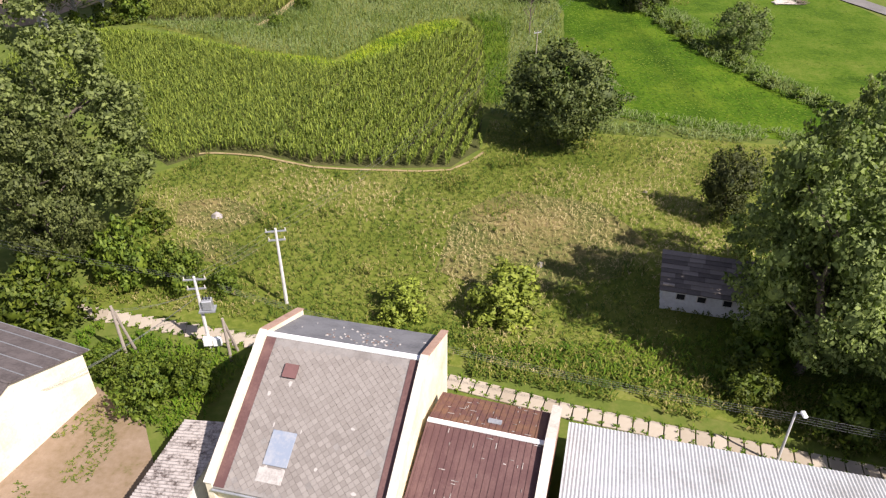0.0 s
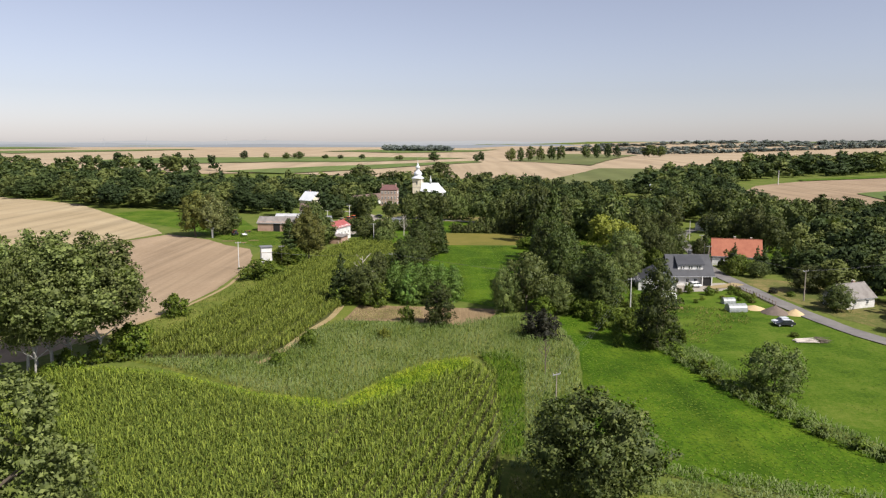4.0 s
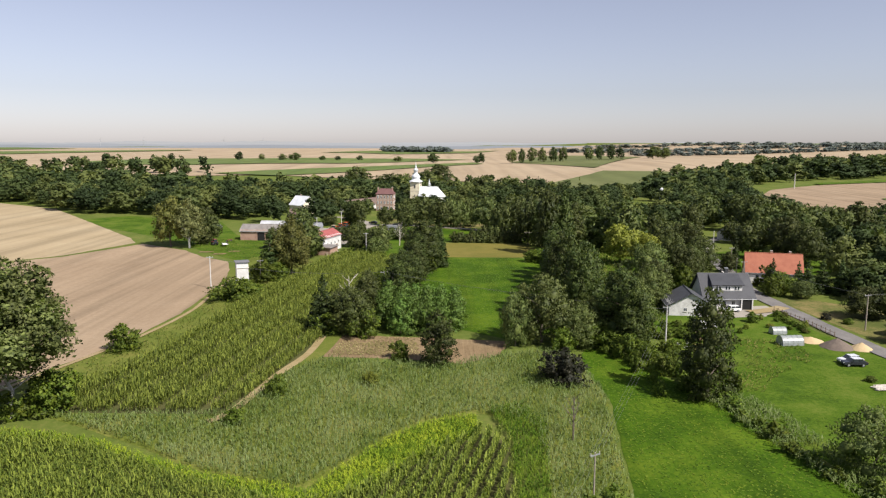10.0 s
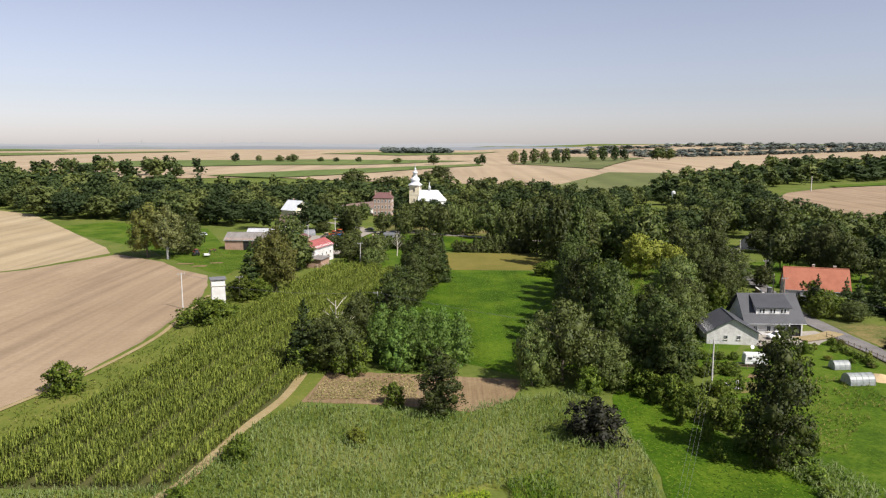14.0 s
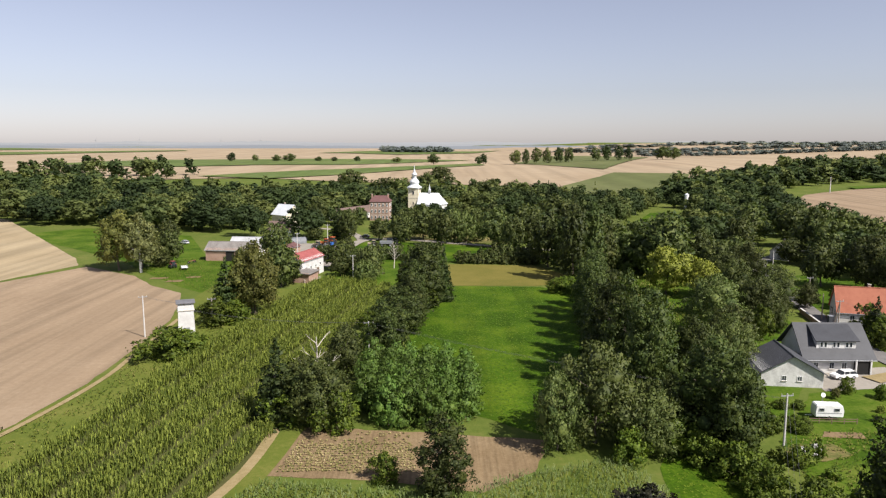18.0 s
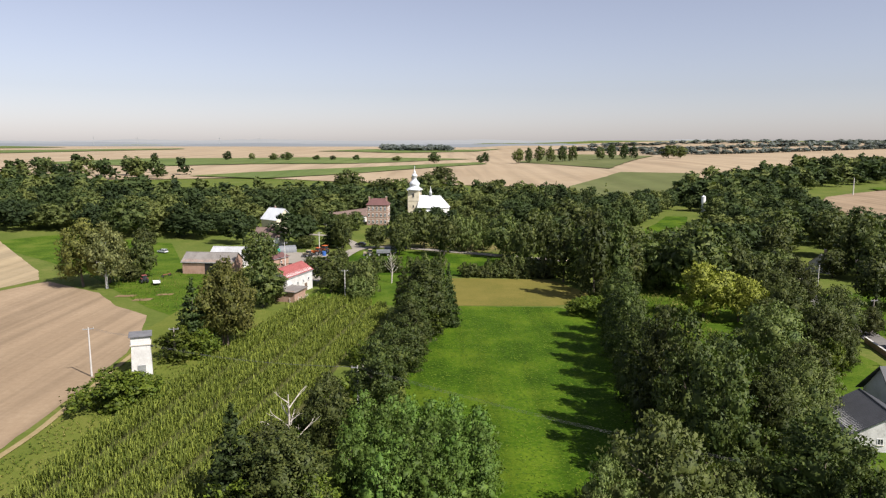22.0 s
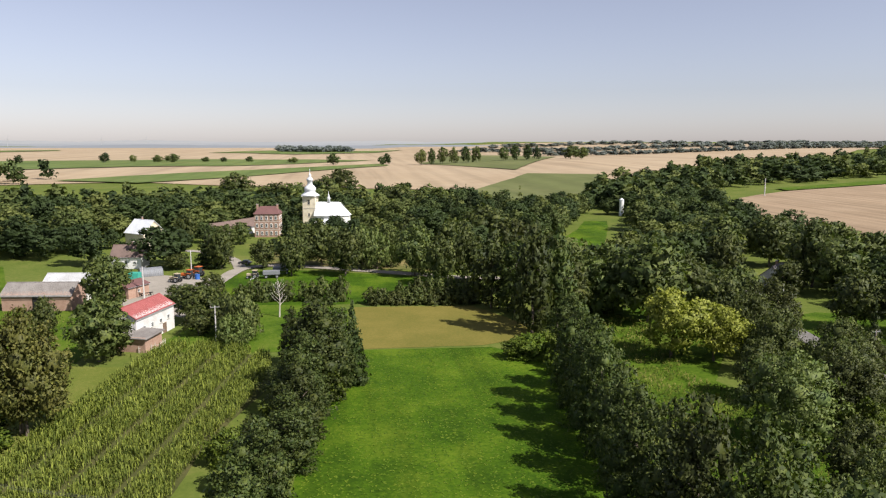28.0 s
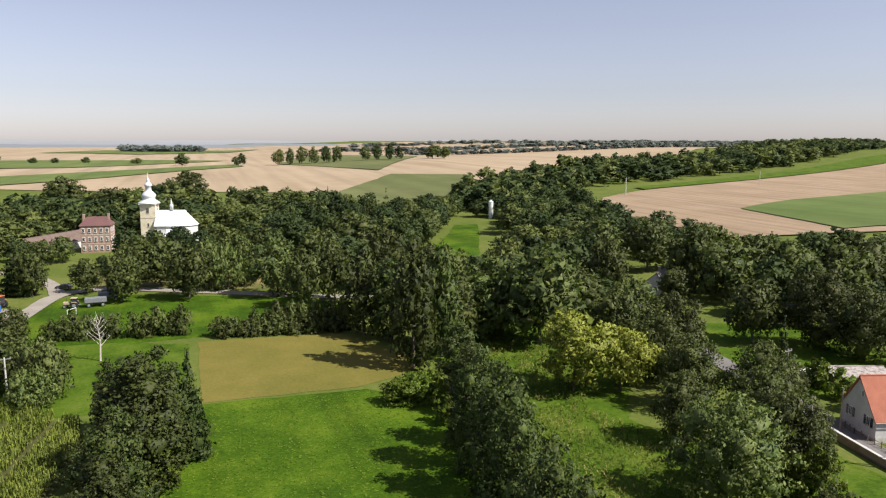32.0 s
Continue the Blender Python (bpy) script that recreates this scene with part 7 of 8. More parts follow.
def power_pole(x, y, H, rz, label, wood=False, brace=False, arms=1, group="power poles", r=0.14, arm=1.8):
    root = thing("power_pole", label, "pole", on_land(x, y, rz), group)
    mat = POLE_WOOD if wood else POLE_CONCRETE
    part("shaft", rod((0, 0, -0.3), (0, 0, H), r * 1.25, r * 0.75, 8), mat, root)
    for k in range(arms):
        z = H - 0.35 - k * 0.9
        a = part("crossarm", box(0, 0, z, arm - 0.3 * k, 0.12, 0.12), STEEL, root)
        for s in (-1, 0, 1):
            part("insulator", rod((s * (arm * 0.45 - 0.15 * k), 0, z + 0.12), (s * (arm * 0.45 - 0.15 * k), 0, z + 0.38), 0.06, 0.04, 6), TRIM, a)
    if brace:
        part("brace", rod((0, 1.9, -0.3), (0, 0.05, H * 0.9), r, r * 0.7, 8), mat, root)
    return root


pB = power_pole(-19.0, 45.8, 7.8, 5, "concrete pole with pole transformer beside the track", arms=2)
tr_ = part("transformer", box(0.55, 0, 4.6, 0.8, 0.7, 0.9, None, 0.06), STEEL, pB, "grey pole transformer")
for k in range(3):
    part("bushing", rod((0.3 + 0.25 * k, 0, 5.5), (0.3 + 0.25 * k, 0, 5.9), 0.06, 0.04, 6), DARK, tr_)
part("bracket", box(0.5, 0, 4.42, 1.3, 0.9, 0.14), STEEL, pB)
part("switch_box", box(0.0, -0.35, 1.0, 0.7, 0.4, 0.8, None, 0.03), WHITE_PAINT, pB)
part("switch_box", box(0.75, -0.3, 0.9, 0.7, 0.4, 0.75, None, 0.03), WHITE_PAINT, pB)
power_pole(-13.7, 52.2, 8.2, 8, "pale concrete power pole in the meadow", arms=2)
for px, py, top in ((-25.4, 44.3, 6.1), (-17.0, 44.5, 4.6)):
    root = thing("braced_pole", "grey wooden pole with a slanted brace", "pole", on_land(px, py, 30))
    part("shaft", rod((0, 0, -0.3), (0, 0, top), 0.15, 0.11), POLE_WOOD, root)
    part("brace", rod((0.9, 1.1, -0.3), (0.05, 0.1, top - 0.4), 0.13, 0.1), POLE_WOOD, root)
lamp = thing("street_lamp", "thin grey street lamp with white head", "lamp", on_land(24.0, 33.2, 0))
part("post", rod((0, 0, -0.3), (0, 0, 5.4), 0.11, 0.07), POLE_CONCRETE, lamp)
part("lamp_arm", rod((0, 0, 5.3), (0.25, -0.3, 5.55), 0.04), STEEL, lamp)
part("lamp_head", box(0.3, -0.42, 5.5, 0.32, 0.6, 0.2, None, 0.06), WHITE_PAINT, lamp)
for k in range(4):
    cable("overhead_wire", "slack wires along the slab track", (-17.2 + 0.1 * k, 45.6, 7.2 - 0.22 * k), (24.0, 33.2, 5.2 - 0.22 * k), 1.0, 0.009)
    cable("overhead_wire", "slack wires along the slab track", (24.0, 33.2, 5.2 - 0.22 * k), (60, 24, 5.6 - 0.2 * k), 0.7, 0.009)
for k in (-0.7, 0, 0.7):
    cable("overhead_wire", "wires between the two concrete poles", (-19.0 + k, 45.8, 7.6), (-13.7 + k, 52.2, 8.0), 0.3, 0.009)
    cable("overhead_wire", "wires leaving over the meadow", (-13.7 + k, 52.2, 8.0), (16.6 + k * 0.8, 113.5, 6.2), 1.6, 0.008)
    cable("overhead_wire", "wires leaving along the lane", (-19.0 + k, 45.8, 7.6), (-60, 60 + k, 7.8), 0.9, 0.008)
    cable("overhead_wire", "pale wires from the pole to the store wall", (-19 + 0.3 * k, 45.6, 6.0 + 0.25 * k), (-28.6 + 0.15 * k, 37.0, 3.9 + 0.25 * k), 0.5, 0.012)
    cable("overhead_wire", "wires over the yard", (-25.4, 44.3, 5.6 + 0.2 * k), (-19 + 0.2 * k, 45.8, 6.2), 0.3, 0.008)

# further poles
power_pole(16.6, 113.5, 6.3, 30, "thin grey wooden pole among the reeds", arms=1, r=0.09, wood=True, arm=1.4)
power_pole(43.9, 174.8, 8.8, 10, "pale concrete pole by the garden", arms=1)
power_pole(-63.6, 234.6, 9.0, 25, "concrete power pole at the stubble edge", arms=1)
power_pole(-52.0, 243.5, 6.6, 10, "wooden power pole beside the transformer tower", wood=True, brace=True)
power_pole(85.0, 236.0, 7.6, 10, "braced wooden pole by the road", wood=True, brace=True)
power_pole(92.0, 189.5, 8.0, 20, "wooden pole across the road", wood=True)
power_pole(-52.5, 345.0, 8.6, 10, "braced concrete pole in the farmyard", brace=True)
power_pole(-45.6, 372.0, 8.6, 10, "braced concrete pole by the village road", brace=True)
power_pole(-27.0, 300.0, 7.5, 10, "concrete pole behind the bushes", arms=1)
power_pole(92.5, 263.0, 7.6, 10, "braced pole in the roadside garden", brace=True, wood=True)
power_pole(103.5, 306.5, 7.6, 10, "street pole by the bend", arms=0)
power_pole(88.2, 248.5, 6.4, 10, "thin street pole by the white house", wood=True, arms=0)
power_pole(-14.0, 214.0, 8.6, 10, "concrete pole behind the thicket", arms=1)
power_pole(262.0, 566.0, 11.5, 60, "lattice pole at the slope field", arms=1, r=0.3, group="slope poles")
power_pole(400.0, 600.0, 11.5, 60, "pole in the slope field", arms=1, r=0.2, group="slope poles")
power_pole(520.0, 540.0, 11.5, 60, "pole in the slope crop", arms=1, r=0.2, group="slope poles")
for k in (-0.6, 0.0, 0.6):
    cable("overhead_wire", "power line over the meadow to the garden", (16.6 + k * 0.8, 113.5, 6.2), (43.9 + k, 174.5, 8.2), 0.8, 0.01)
    cable("overhead_wire", "power line across the green meadow", (43.9 + k, 174.5, 8.2), (-14 + k, 214, 8.4), 0.9, 0.01)
    cable("overhead_wire", "power line to the transformer tower", (-14 + k, 214, 8.4), (-53.8, 235.6 + k * 0.5, 5.6), 0.9, 0.01)
    cable("overhead_wire", "power line to the stubble pole", (-56.6, 236.8 + k * 0.5, 6.9), (-63.6 + k, 234.6, 8.9), 0.2, 0.01)
    cable("overhead_wire", "street wires by the road", (85.0, 236.0 + k * 0.3, 7.4), (92.0, 189.5 + k * 0.3, 7.8), 0.6, 0.01)
    cable("overhead_wire", "street wires across the verge", (92.0, 189.5 + k * 0.3, 7.8), (128, 196, 10 + k * 0.4), 0.6, 0.01)

# far wind turbines
for wx, wy in ((-1560, 3400), (-1370, 3420), (-1000, 3430), (-820, 3440)):
    wt = thing("wind_turbine", "distant white three-bladed wind turbine greyed by painted haze", "turbine", on_land(wx, wy, 20) @ Matrix.Diagonal((0.42, 0.42, 0.42, 1)), "wind turbines")
    part("mast", rod((0, 0, 0), (0, 0, 75), 2.2, 1.2), TURBINE_HAZED, wt)
    part("nacelle", box(0, 0, 74, 3, 7, 3.2), TURBINE_HAZED, wt)
    for k in range(3):
        a = radians(20 + 120 * k)
        part("blade", rod((0, -4, 75.6), (36 * math.sin(a), -4, 75.6 + 36 * math.cos(a)), 1.3, 0.4, 6), TURBINE_HAZED, wt)


# ---- vehicles ----
def wheel(parent, x, y, r, w):
    t = part("wheel", rod((x - w / 2, y, r), (x + w / 2, y, r), r, r, 14), RUBBER, parent)
    part("rim", rod((x - w / 2 - 0.01, y, r), (x + w / 2 + 0.01, y, r), r * 0.6, r * 0.6, 10), STEEL, t)


def car(x, y, rz, paint, label, estate=False, top=None):
    root = thing("car", label, "car", on_land(x, y, rz, 0.1))
    side = [(-2.15, 0.35), (2.15, 0.35), (2.2, 0.62), (2.05, 0.82), (1.1, 0.92), (-1.75, 0.95), (-2.15, 0.85), (-2.2, 0.55)]
    bm = prism(side, -0.85, 0.85, "yz")
    bmesh.ops.bevel(bm, geom=bm.edges[:], offset=0.06, segments=2, affect="EDGES")
    part("body", bm, paint, root)
    back = -2.05 if estate else -1.6
    cab = [(1.15, 0.9), (0.45, 1.42), (back + 0.45, 1.44), (back, 0.93)]
    bm = bmesh.new()
    add_prism(bm, cab, -0.74, 0.74, "yz")
    part("glasshouse", bm, GLASS, root)
    part("roof_panel", plate((-0.72, back + 0.42, 1.47), (0.72, back + 0.42, 1.47), (0.72, 0.45, 1.45), (-0.72, 0.45, 1.45), 0.05), top or paint, root)
    for s in (-1, 1):
        for yy in (-1.3, 1.32):
            wheel(root, s * 0.78, yy, 0.32, 0.2)
        part("headlight", box(s * 0.6, 2.12, 0.62, 0.35, 0.1, 0.14), WHITE_PAINT, root)
        part("tail_light", box(s * 0.65, -2.17, 0.65, 0.25, 0.06, 0.18), RED_ROOF, root)
        part("mirror", box(s * 0.93, 0.72, 0.92, 0.16, 0.1, 0.12), paint, root)
        for yy in (0.46, -0.55):
            part("pillar", box(s * 0.745, yy, 0.92, 0.03, 0.09, 0.5), paint, root)
    return root


car(75.3, 166.0, 96, SILVER_PAINT, "parked silver and dark saloon car on the lawn")
car(74.9, 164.2, 88, BLACK_PAINT, "parked dark blue saloon car on the lawn", top=SILVER_PAINT)
car(69.8, 206.6, 98, WHITE_PAINT, "white estate car parked before the house", True)
car(-104.4, 375.5, 60, SILVER_PAINT, "silver blue car parked behind the orchard", True)
car(-55.5, 352.5, 20, BLACK_PAINT, "dark car parked in the farmyard")
car(-33.0, 396.0, 75, BLACK_PAINT, "black car on the village road")
car(104.0, 268.5, 40, WHITE_PAINT, "white car in the roadside garden")

cv = thing("caravan", "white touring caravan in the garden", "caravan", on_land(57.0, 188.4, -5, 0.1))
bm = prism([(-2.4, 0.45), (2.4, 0.45), (2.5, 1.5), (2.2, 2.5), (-2.3, 2.55), (-2.5, 1.2)], -1.05, 1.05, "xz")
bmesh.ops.bevel(bm, geom=bm.edges[:], offset=0.12, segments=2, affect="EDGES")
part("body", bm, WHITE_PAINT, cv)
for u in (-1.4, 1.2):
    window(cv, pose(u, -1.07, 1.75), 0.9, 0.5, STEEL, 0, False)
part("stripe", box(0, -1.065, 1.1, 4.2, 0.02, 0.12), STEEL, cv)
for s in (-1, 1):
    wh = part("wheel", rod((0, s * 0.85, 0.32), (0, s * 1.05, 0.32), 0.32, 0.32, 14), RUBBER, cv)
part("drawbar", box(-3.1, 0, 0.4, 1.3, 0.12, 0.1), STEEL, cv)
cv.scale = (0.84, 0.84, 0.9)
# -- the wild corner of that garden: bare soil, a fence rail and an old well ring --
patch("garden_plot", "bare brown soil strip in the wild garden", [(52.5, 181.5), (58.5, 180.6), (59.0, 182.6), (54.0, 183.2)], DIRT, 0.26, 3)
patch("garden_plot", "dry trampled grass beside the garden pole", [(44.5, 174.0), (49.0, 173.6), (53.5, 175.5), (53.0, 179.0), (47.0, 178.6), (44.2, 176.6)], DRY_GRASS, 0.26, 3)
ring = thing("well_ring", "grey concrete well ring lying in rough grass", "concrete ring", on_land(46.4, 175.4, 35))
hoop = bmesh.new()
N = 20
loops = [[hoop.verts.new((r * math.cos(2 * math.pi * k / N), y, 0.5 + r * math.sin(2 * math.pi * k / N))) for k in range(N)] for r, y in ((0.5, -0.4), (0.5, 0.4), (0.4, 0.4), (0.4, -0.4))]
for a in range(4):
    for k in range(N):
        hoop.faces.new((loops[a][k], loops[a][(k + 1) % N], loops[(a + 1) % 4][(k + 1) % N], loops[(a + 1) % 4][k]))
bmesh.ops.recalc_face_normals(hoop, faces=hoop.faces[:])
part("ring_wall", hoop, GREY_WALL, ring)
slab_heap = thing("concrete_slab", "pale broken concrete slab lying in the garden", "slab", on_land(48.8, 175.9, 20))
part("slab_body", prism([(-0.9, 0.0), (0.8, 0.0), (0.95, 0.14), (-0.7, 0.18)], -0.5, 0.5, "xz"), GREY_WALL, slab_heap)
rail = thing("garden_fence", "low grey wooden rail fence behind the hedge", "fence", on_land(56.6, 186.3, -4))
for u in (-3.6, -1.8, 0.0, 1.8, 3.6):
    part("post", box(u, 0, -0.2, 0.1, 0.1, 1.1), PLANK_WALL, rail)
for z in (0.4, 0.75):
    part("fence_rail", box(0, -0.07, z, 7.4, 0.04, 0.1), PLANK_WALL, rail)
dish = thing("satellite_dish", "white satellite dish on a post beside the caravan", "dish", on_land(57.2, 190.3, 0))
part("post", rod((0, 0, -0.2), (0, 0, 2.9), 0.05), STEEL, dish)
bm = lathe([(0.04, 0.0), (0.2, 0.03), (0.34, 0.09), (0.36, 0.11)], 14)
bmesh.ops.transform(bm, matrix=pose(0, -0.1, 3.0, 70, 0, 0), verts=bm.verts[:])
part("reflector", bm, WHITE_PAINT, dish)
for k, (px, py) in enumerate(((46.9, 175.6), (49.0, 176.2))):
    cp = thing("concrete_pipe", "lying grey concrete pipe ring", "pipe", on_land(px, py, 20 + 60 * k))
    bm = bmesh.new()
    n = 16
    for i in range(n):
        a0, a1 = 2 * math.pi * i / n, 2 * math.pi * (i + 1) / n
        q = [[bm.verts.new((yy, r * math.cos(a), 0.6 + r * math.sin(a))) for r in (0.45, 0.6)] for yy in (-0.5, 0.5) for a in (a0, a1)]
        for f in ((q[0][1], q[1][1], q[3][1], q[2][1]), (q[0][0], q[2][0], q[3][0], q[1][0]), (q[0][0], q[1][0], q[1][1], q[0][1]), (q[2][0], q[2][1], q[3][1], q[3][0])):
            bm.faces.new(f)
    bmesh.ops.remove_doubles(bm, verts=bm.verts[:], dist=0.001)
    bmesh.ops.recalc_face_normals(bm, faces=bm.faces[:])
    part("ring", bm, POLE_CONCRETE, cp)


def tractor(x, y, rz, paint, label, s=1.0):
    root = thing("tractor", label, "tractor", on_land(x, y, rz, 0.1) @ Matrix.Diagonal((s, s, s, 1)))
    part("hood", box(0, 1.2, 0.8, 0.7, 1.7, 0.75, None, 0.1), paint, root)
    part("chassis", box(0, 0.2, 0.6, 0.5, 3.0, 0.4), DARK, root)
    cabin = part("cab", box(0, -0.5, 1.0, 1.3, 1.3, 1.4, None, 0.08), GLASS, root)
    part("cab_roof", box(0, -0.5, 2.4, 1.45, 1.45, 0.16, None, 0.05), paint, cabin)
    part("exhaust", rod((0.3, 1.4, 1.5), (0.3, 1.4, 2.4), 0.05), DARK, root)
    for sx in (-1, 1):
        wheel(root, sx * 0.85, -0.7, 0.75, 0.42)
        wheel(root, sx * 0.7, 1.6, 0.45, 0.3)
        part("mudguard", box(sx * 0.85, -0.7, 1.5, 0.45, 1.2, 0.08), paint, root)
    return root


def trailer(x, y, rz, label, paint):
    root = thing("farm_trailer", label, "trailer", on_land(x, y, rz, 0.1), "farm trailers")
    part("floor", box(0, 0, 1.0, 2.3, 5.0, 0.15), DARK, root)
    for s in (-1, 1):
        part("side_board", box(s * 1.12, 0, 1.15, 0.06, 5.0, 1.0), paint, root)
        part("end_board", box(0, s * 2.47, 1.15, 2.2, 0.06, 1.0), paint, root)
        for yy in (-1.6, 1.6):
            wheel(root, s * 0.95, yy, 0.5, 0.28)
    part("tarpaulin", box(0, 0, 2.1, 2.2, 4.9, 0.12, None, 0.05), GREY_PAINT, root)
    part("drawbar", box(0, 3.4, 0.7, 0.12, 1.9, 0.12), STEEL, root)


tractor(-27.3, 369.5, 80, BEIGE_PAINT, "beige tractor parked on the meadow")
trailer(-22.0, 369.8, 95, "grey farm trailer with tarpaulin on the meadow", GREY_PAINT)
trailer(-19.6, 376.2, 95, "grey farm trailer at the meadow edge", GREY_PAINT)
tractor(-49.0, 366.5, 60, BEIGE_PAINT, "old beige tractor in the farmyard", 1.05)
tractor(-46.6, 371.8, 70, ORANGE, "orange tractor in the farmyard", 1.1)
tractor(-44.6, 375.0, 60, ORANGE, "orange harvester tractor in the farmyard", 1.25)
hay = thing("implement", "dark farm implement with tines in the yard", "implement", on_land(-52.8, 348.5, 30))
part("frame", box(0, 0, 0.7, 3.6, 0.2, 0.2), DARK, hay)
for k in range(9):
    part("tine", rod((-1.7 + k * 0.42, 0, 0.7), (-1.7 + k * 0.42, -0.5, 0.0), 0.04), DARK, hay)
wheel(hay, -1.2, 0.6, 0.4, 0.2)
wheel(hay, 1.2, 0.6, 0.4, 0.2)
tractor(-88.6, 319.2, 40, RED_ROOF, "small faded red tractor in the orchard", 0.95)
flat = thing("flatbed_trailer", "pale flatbed trailer in the orchard grass", "trailer", on_land(-84.1, 317.2, 25, 0.1))
part("bed", box(0, 0, 0.7, 2.0, 4.2, 0.14), WHITE_PAINT, flat)
for sx in (-1, 1):
    part("side_rail", box(sx * 1.0, 0, 0.84, 0.06, 4.2, 0.3), STEEL, flat)
    wheel(flat, sx * 0.85, -0.4, 0.36, 0.22)
part("drawbar", box(0, 2.8, 0.6, 0.1, 1.6, 0.1), STEEL, flat)
rake = thing("hay_rake", "rusty red hay rake in the orchard grass", "implement", on_land(-85.6, 329.3, 70))
part("beam", box(0, 0, 0.8, 3.4, 0.14, 0.14), RED_ROOF, rake)
for k in range(8):
    part("tine", rod((-1.6 + k * 0.46, 0, 0.8), (-1.6 + k * 0.46, -0.7, 0.05), 0.035, sides=5), DARK, rake)
for sx in (-1, 1):
    wheel(rake, sx * 1.5, 0.3, 0.45, 0.16)
gc = thing("container", "turquoise green storage container", "container", on_land(-61.8, 372.0, -8))
part("body", box(0, 0, 0.05, 3.0, 2.4, 2.3, None, 0.04), GREEN_PAINT, gc)
part("door", box(0.7, -1.22, 0.15, 1.1, 0.06, 2.0), GREEN_PAINT, gc)
bl = thing("tank", "blue plastic tank by the road", "tank", on_land(-43.8, 371.0, 0))
part("body", rod((0, 0, 0), (0, 0, 1.5), 0.75, 0.75, 14), BLUE_PAINT, bl)
part("lid", rod((0, 0, 1.5), (0, 0, 1.62), 0.3, 0.3, 10), BLUE_PAINT, bl)


def tunnel(x, y, rz, L, W, H, label, mat, name="greenhouse"):
    root = thing(name, label, name.replace("_", " "), on_land(x, y, rz))
    prof = [(W / 2 * math.cos(math.pi * i / 12), 0.1 + H * math.sin(math.pi * i / 12) ** 0.8) for i in range(13)]
    part("film", prism(prof, -L / 2, L / 2, "yz"), mat, root)
    for k in range(int(L) + 1):
        u = -L / 2 + k * L / int(L)
        bm = bmesh.new()
        for a, b in zip(prof, prof[1:]):
            add_rod(bm, (u, a[0] * 1.01, a[1] * 1.01), (u, b[0] * 1.01, b[1] * 1.01), 0.03, 0.03, 5)
        part("hoop", bm, STEEL, root)
    part("door", box(-L / 2 - 0.03, 0, 0.1, 0.05, 0.8, 1.6), STEEL, root)


tunnel(70.2, 178.4, 4, 4.4, 2.7, 1.8, "small arched plastic greenhouse in the garden", FILM)
tunnel(71.6, 186.6, 4, 3.0, 2.0, 1.45, "short plastic greenhouse in the garden", FILM)
tunnel(-59.2, 379.5, 25, 6.5, 4.6, 2.4, "arched grey machine shelter", GREY_PAINT, "machine_shelter")


def heap(x, y, H, W, mat, label, seed, name="heap"):
    bm = bmesh.new()
    bmesh.ops.create_icosphere(bm, subdivisions=3, radius=1.0)
    for v in bm.verts:
        r = math.hypot(v.co.x, v.co.y)
        z = max(0.0, 1 - r) ** 0.9 if v.co.z > 0 else -0.1
        v.co = Vector((v.co.x * W / 2, v.co.y * W / 2, z * H + 0.08 * noise.noise(v.co * 3 + Vector((seed, 0, 0)))))
    me = bpy.data.meshes.new(name)
    bm.to_mesh(me)
    bm.free()
    me.materials.append(mat)
    return thing(name, label, "pile", on_land(x, y), data=me)


heap(78.6, 176.4, 1.9, 6.5, SOIL_PILE, "pile of dark gravel beside the road", 1.0, "gravel_heap")
heap(82.6, 175.0, 1.4, 4.6, SAND_PILE, "pile of yellow sand beside the road", 2.0, "sand_pile")
heap(75.6, 181.0, 0.9, 5.5, SAND_PILE, "low spread pile of sand and rubble", 3.0, "sand_pile")
wp = thing("wood_pile", "heap of bleached poles and brushwood", "wood pile", on_land(74.5, 151.6, 0))
wr = random.Random(4)
for k in range(16):
    y0, z0 = wr.uniform(-1, 1), 0.15 + 0.07 * (k % 5)
    part("log", rod((-3.2 + wr.uniform(-0.5, 0.5), y0, z0), (0.5 + wr.uniform(-0.6, 0.6), y0 + wr.uniform(-0.6, 0.6), z0 + 0.1), 0.11, 0.07, 6), DEAD_WOOD, wp)
for k in range(40):
    y0, z0, a = wr.uniform(-1.1, 1.1), wr.uniform(0.1, 0.9), wr.uniform(-0.6, 0.6)
    part("branch", rod((0.8, y0, z0), (3.2 + wr.uniform(-0.8, 0.6), y0 + a, z0 * wr.uniform(0.3, 1.0)), 0.05, 0.02, 5), BARK, wp)

# ---- small things ----
def boulder(x, y, sx, sy, sz, label, seed):
    bm = bmesh.new()
    bmesh.ops.create_icosphere(bm, subdivisions=3, radius=1.0)
    for v in bm.verts:
        v.co *= 1 + 0.22 * noise.noise(v.co * 1.7 + Vector((seed, 0, 0)))
        v.co = Vector((v.co.x * sx / 2, v.co.y * sy / 2, max(v.co.z, -0.3) * sz))
    me = bpy.data.meshes.new("boulder")
    bm.to_mesh(me)
    bm.free()
    me.materials.append(STONE)
    thing("boulder", label, "stone", on_land(x, y), data=me)


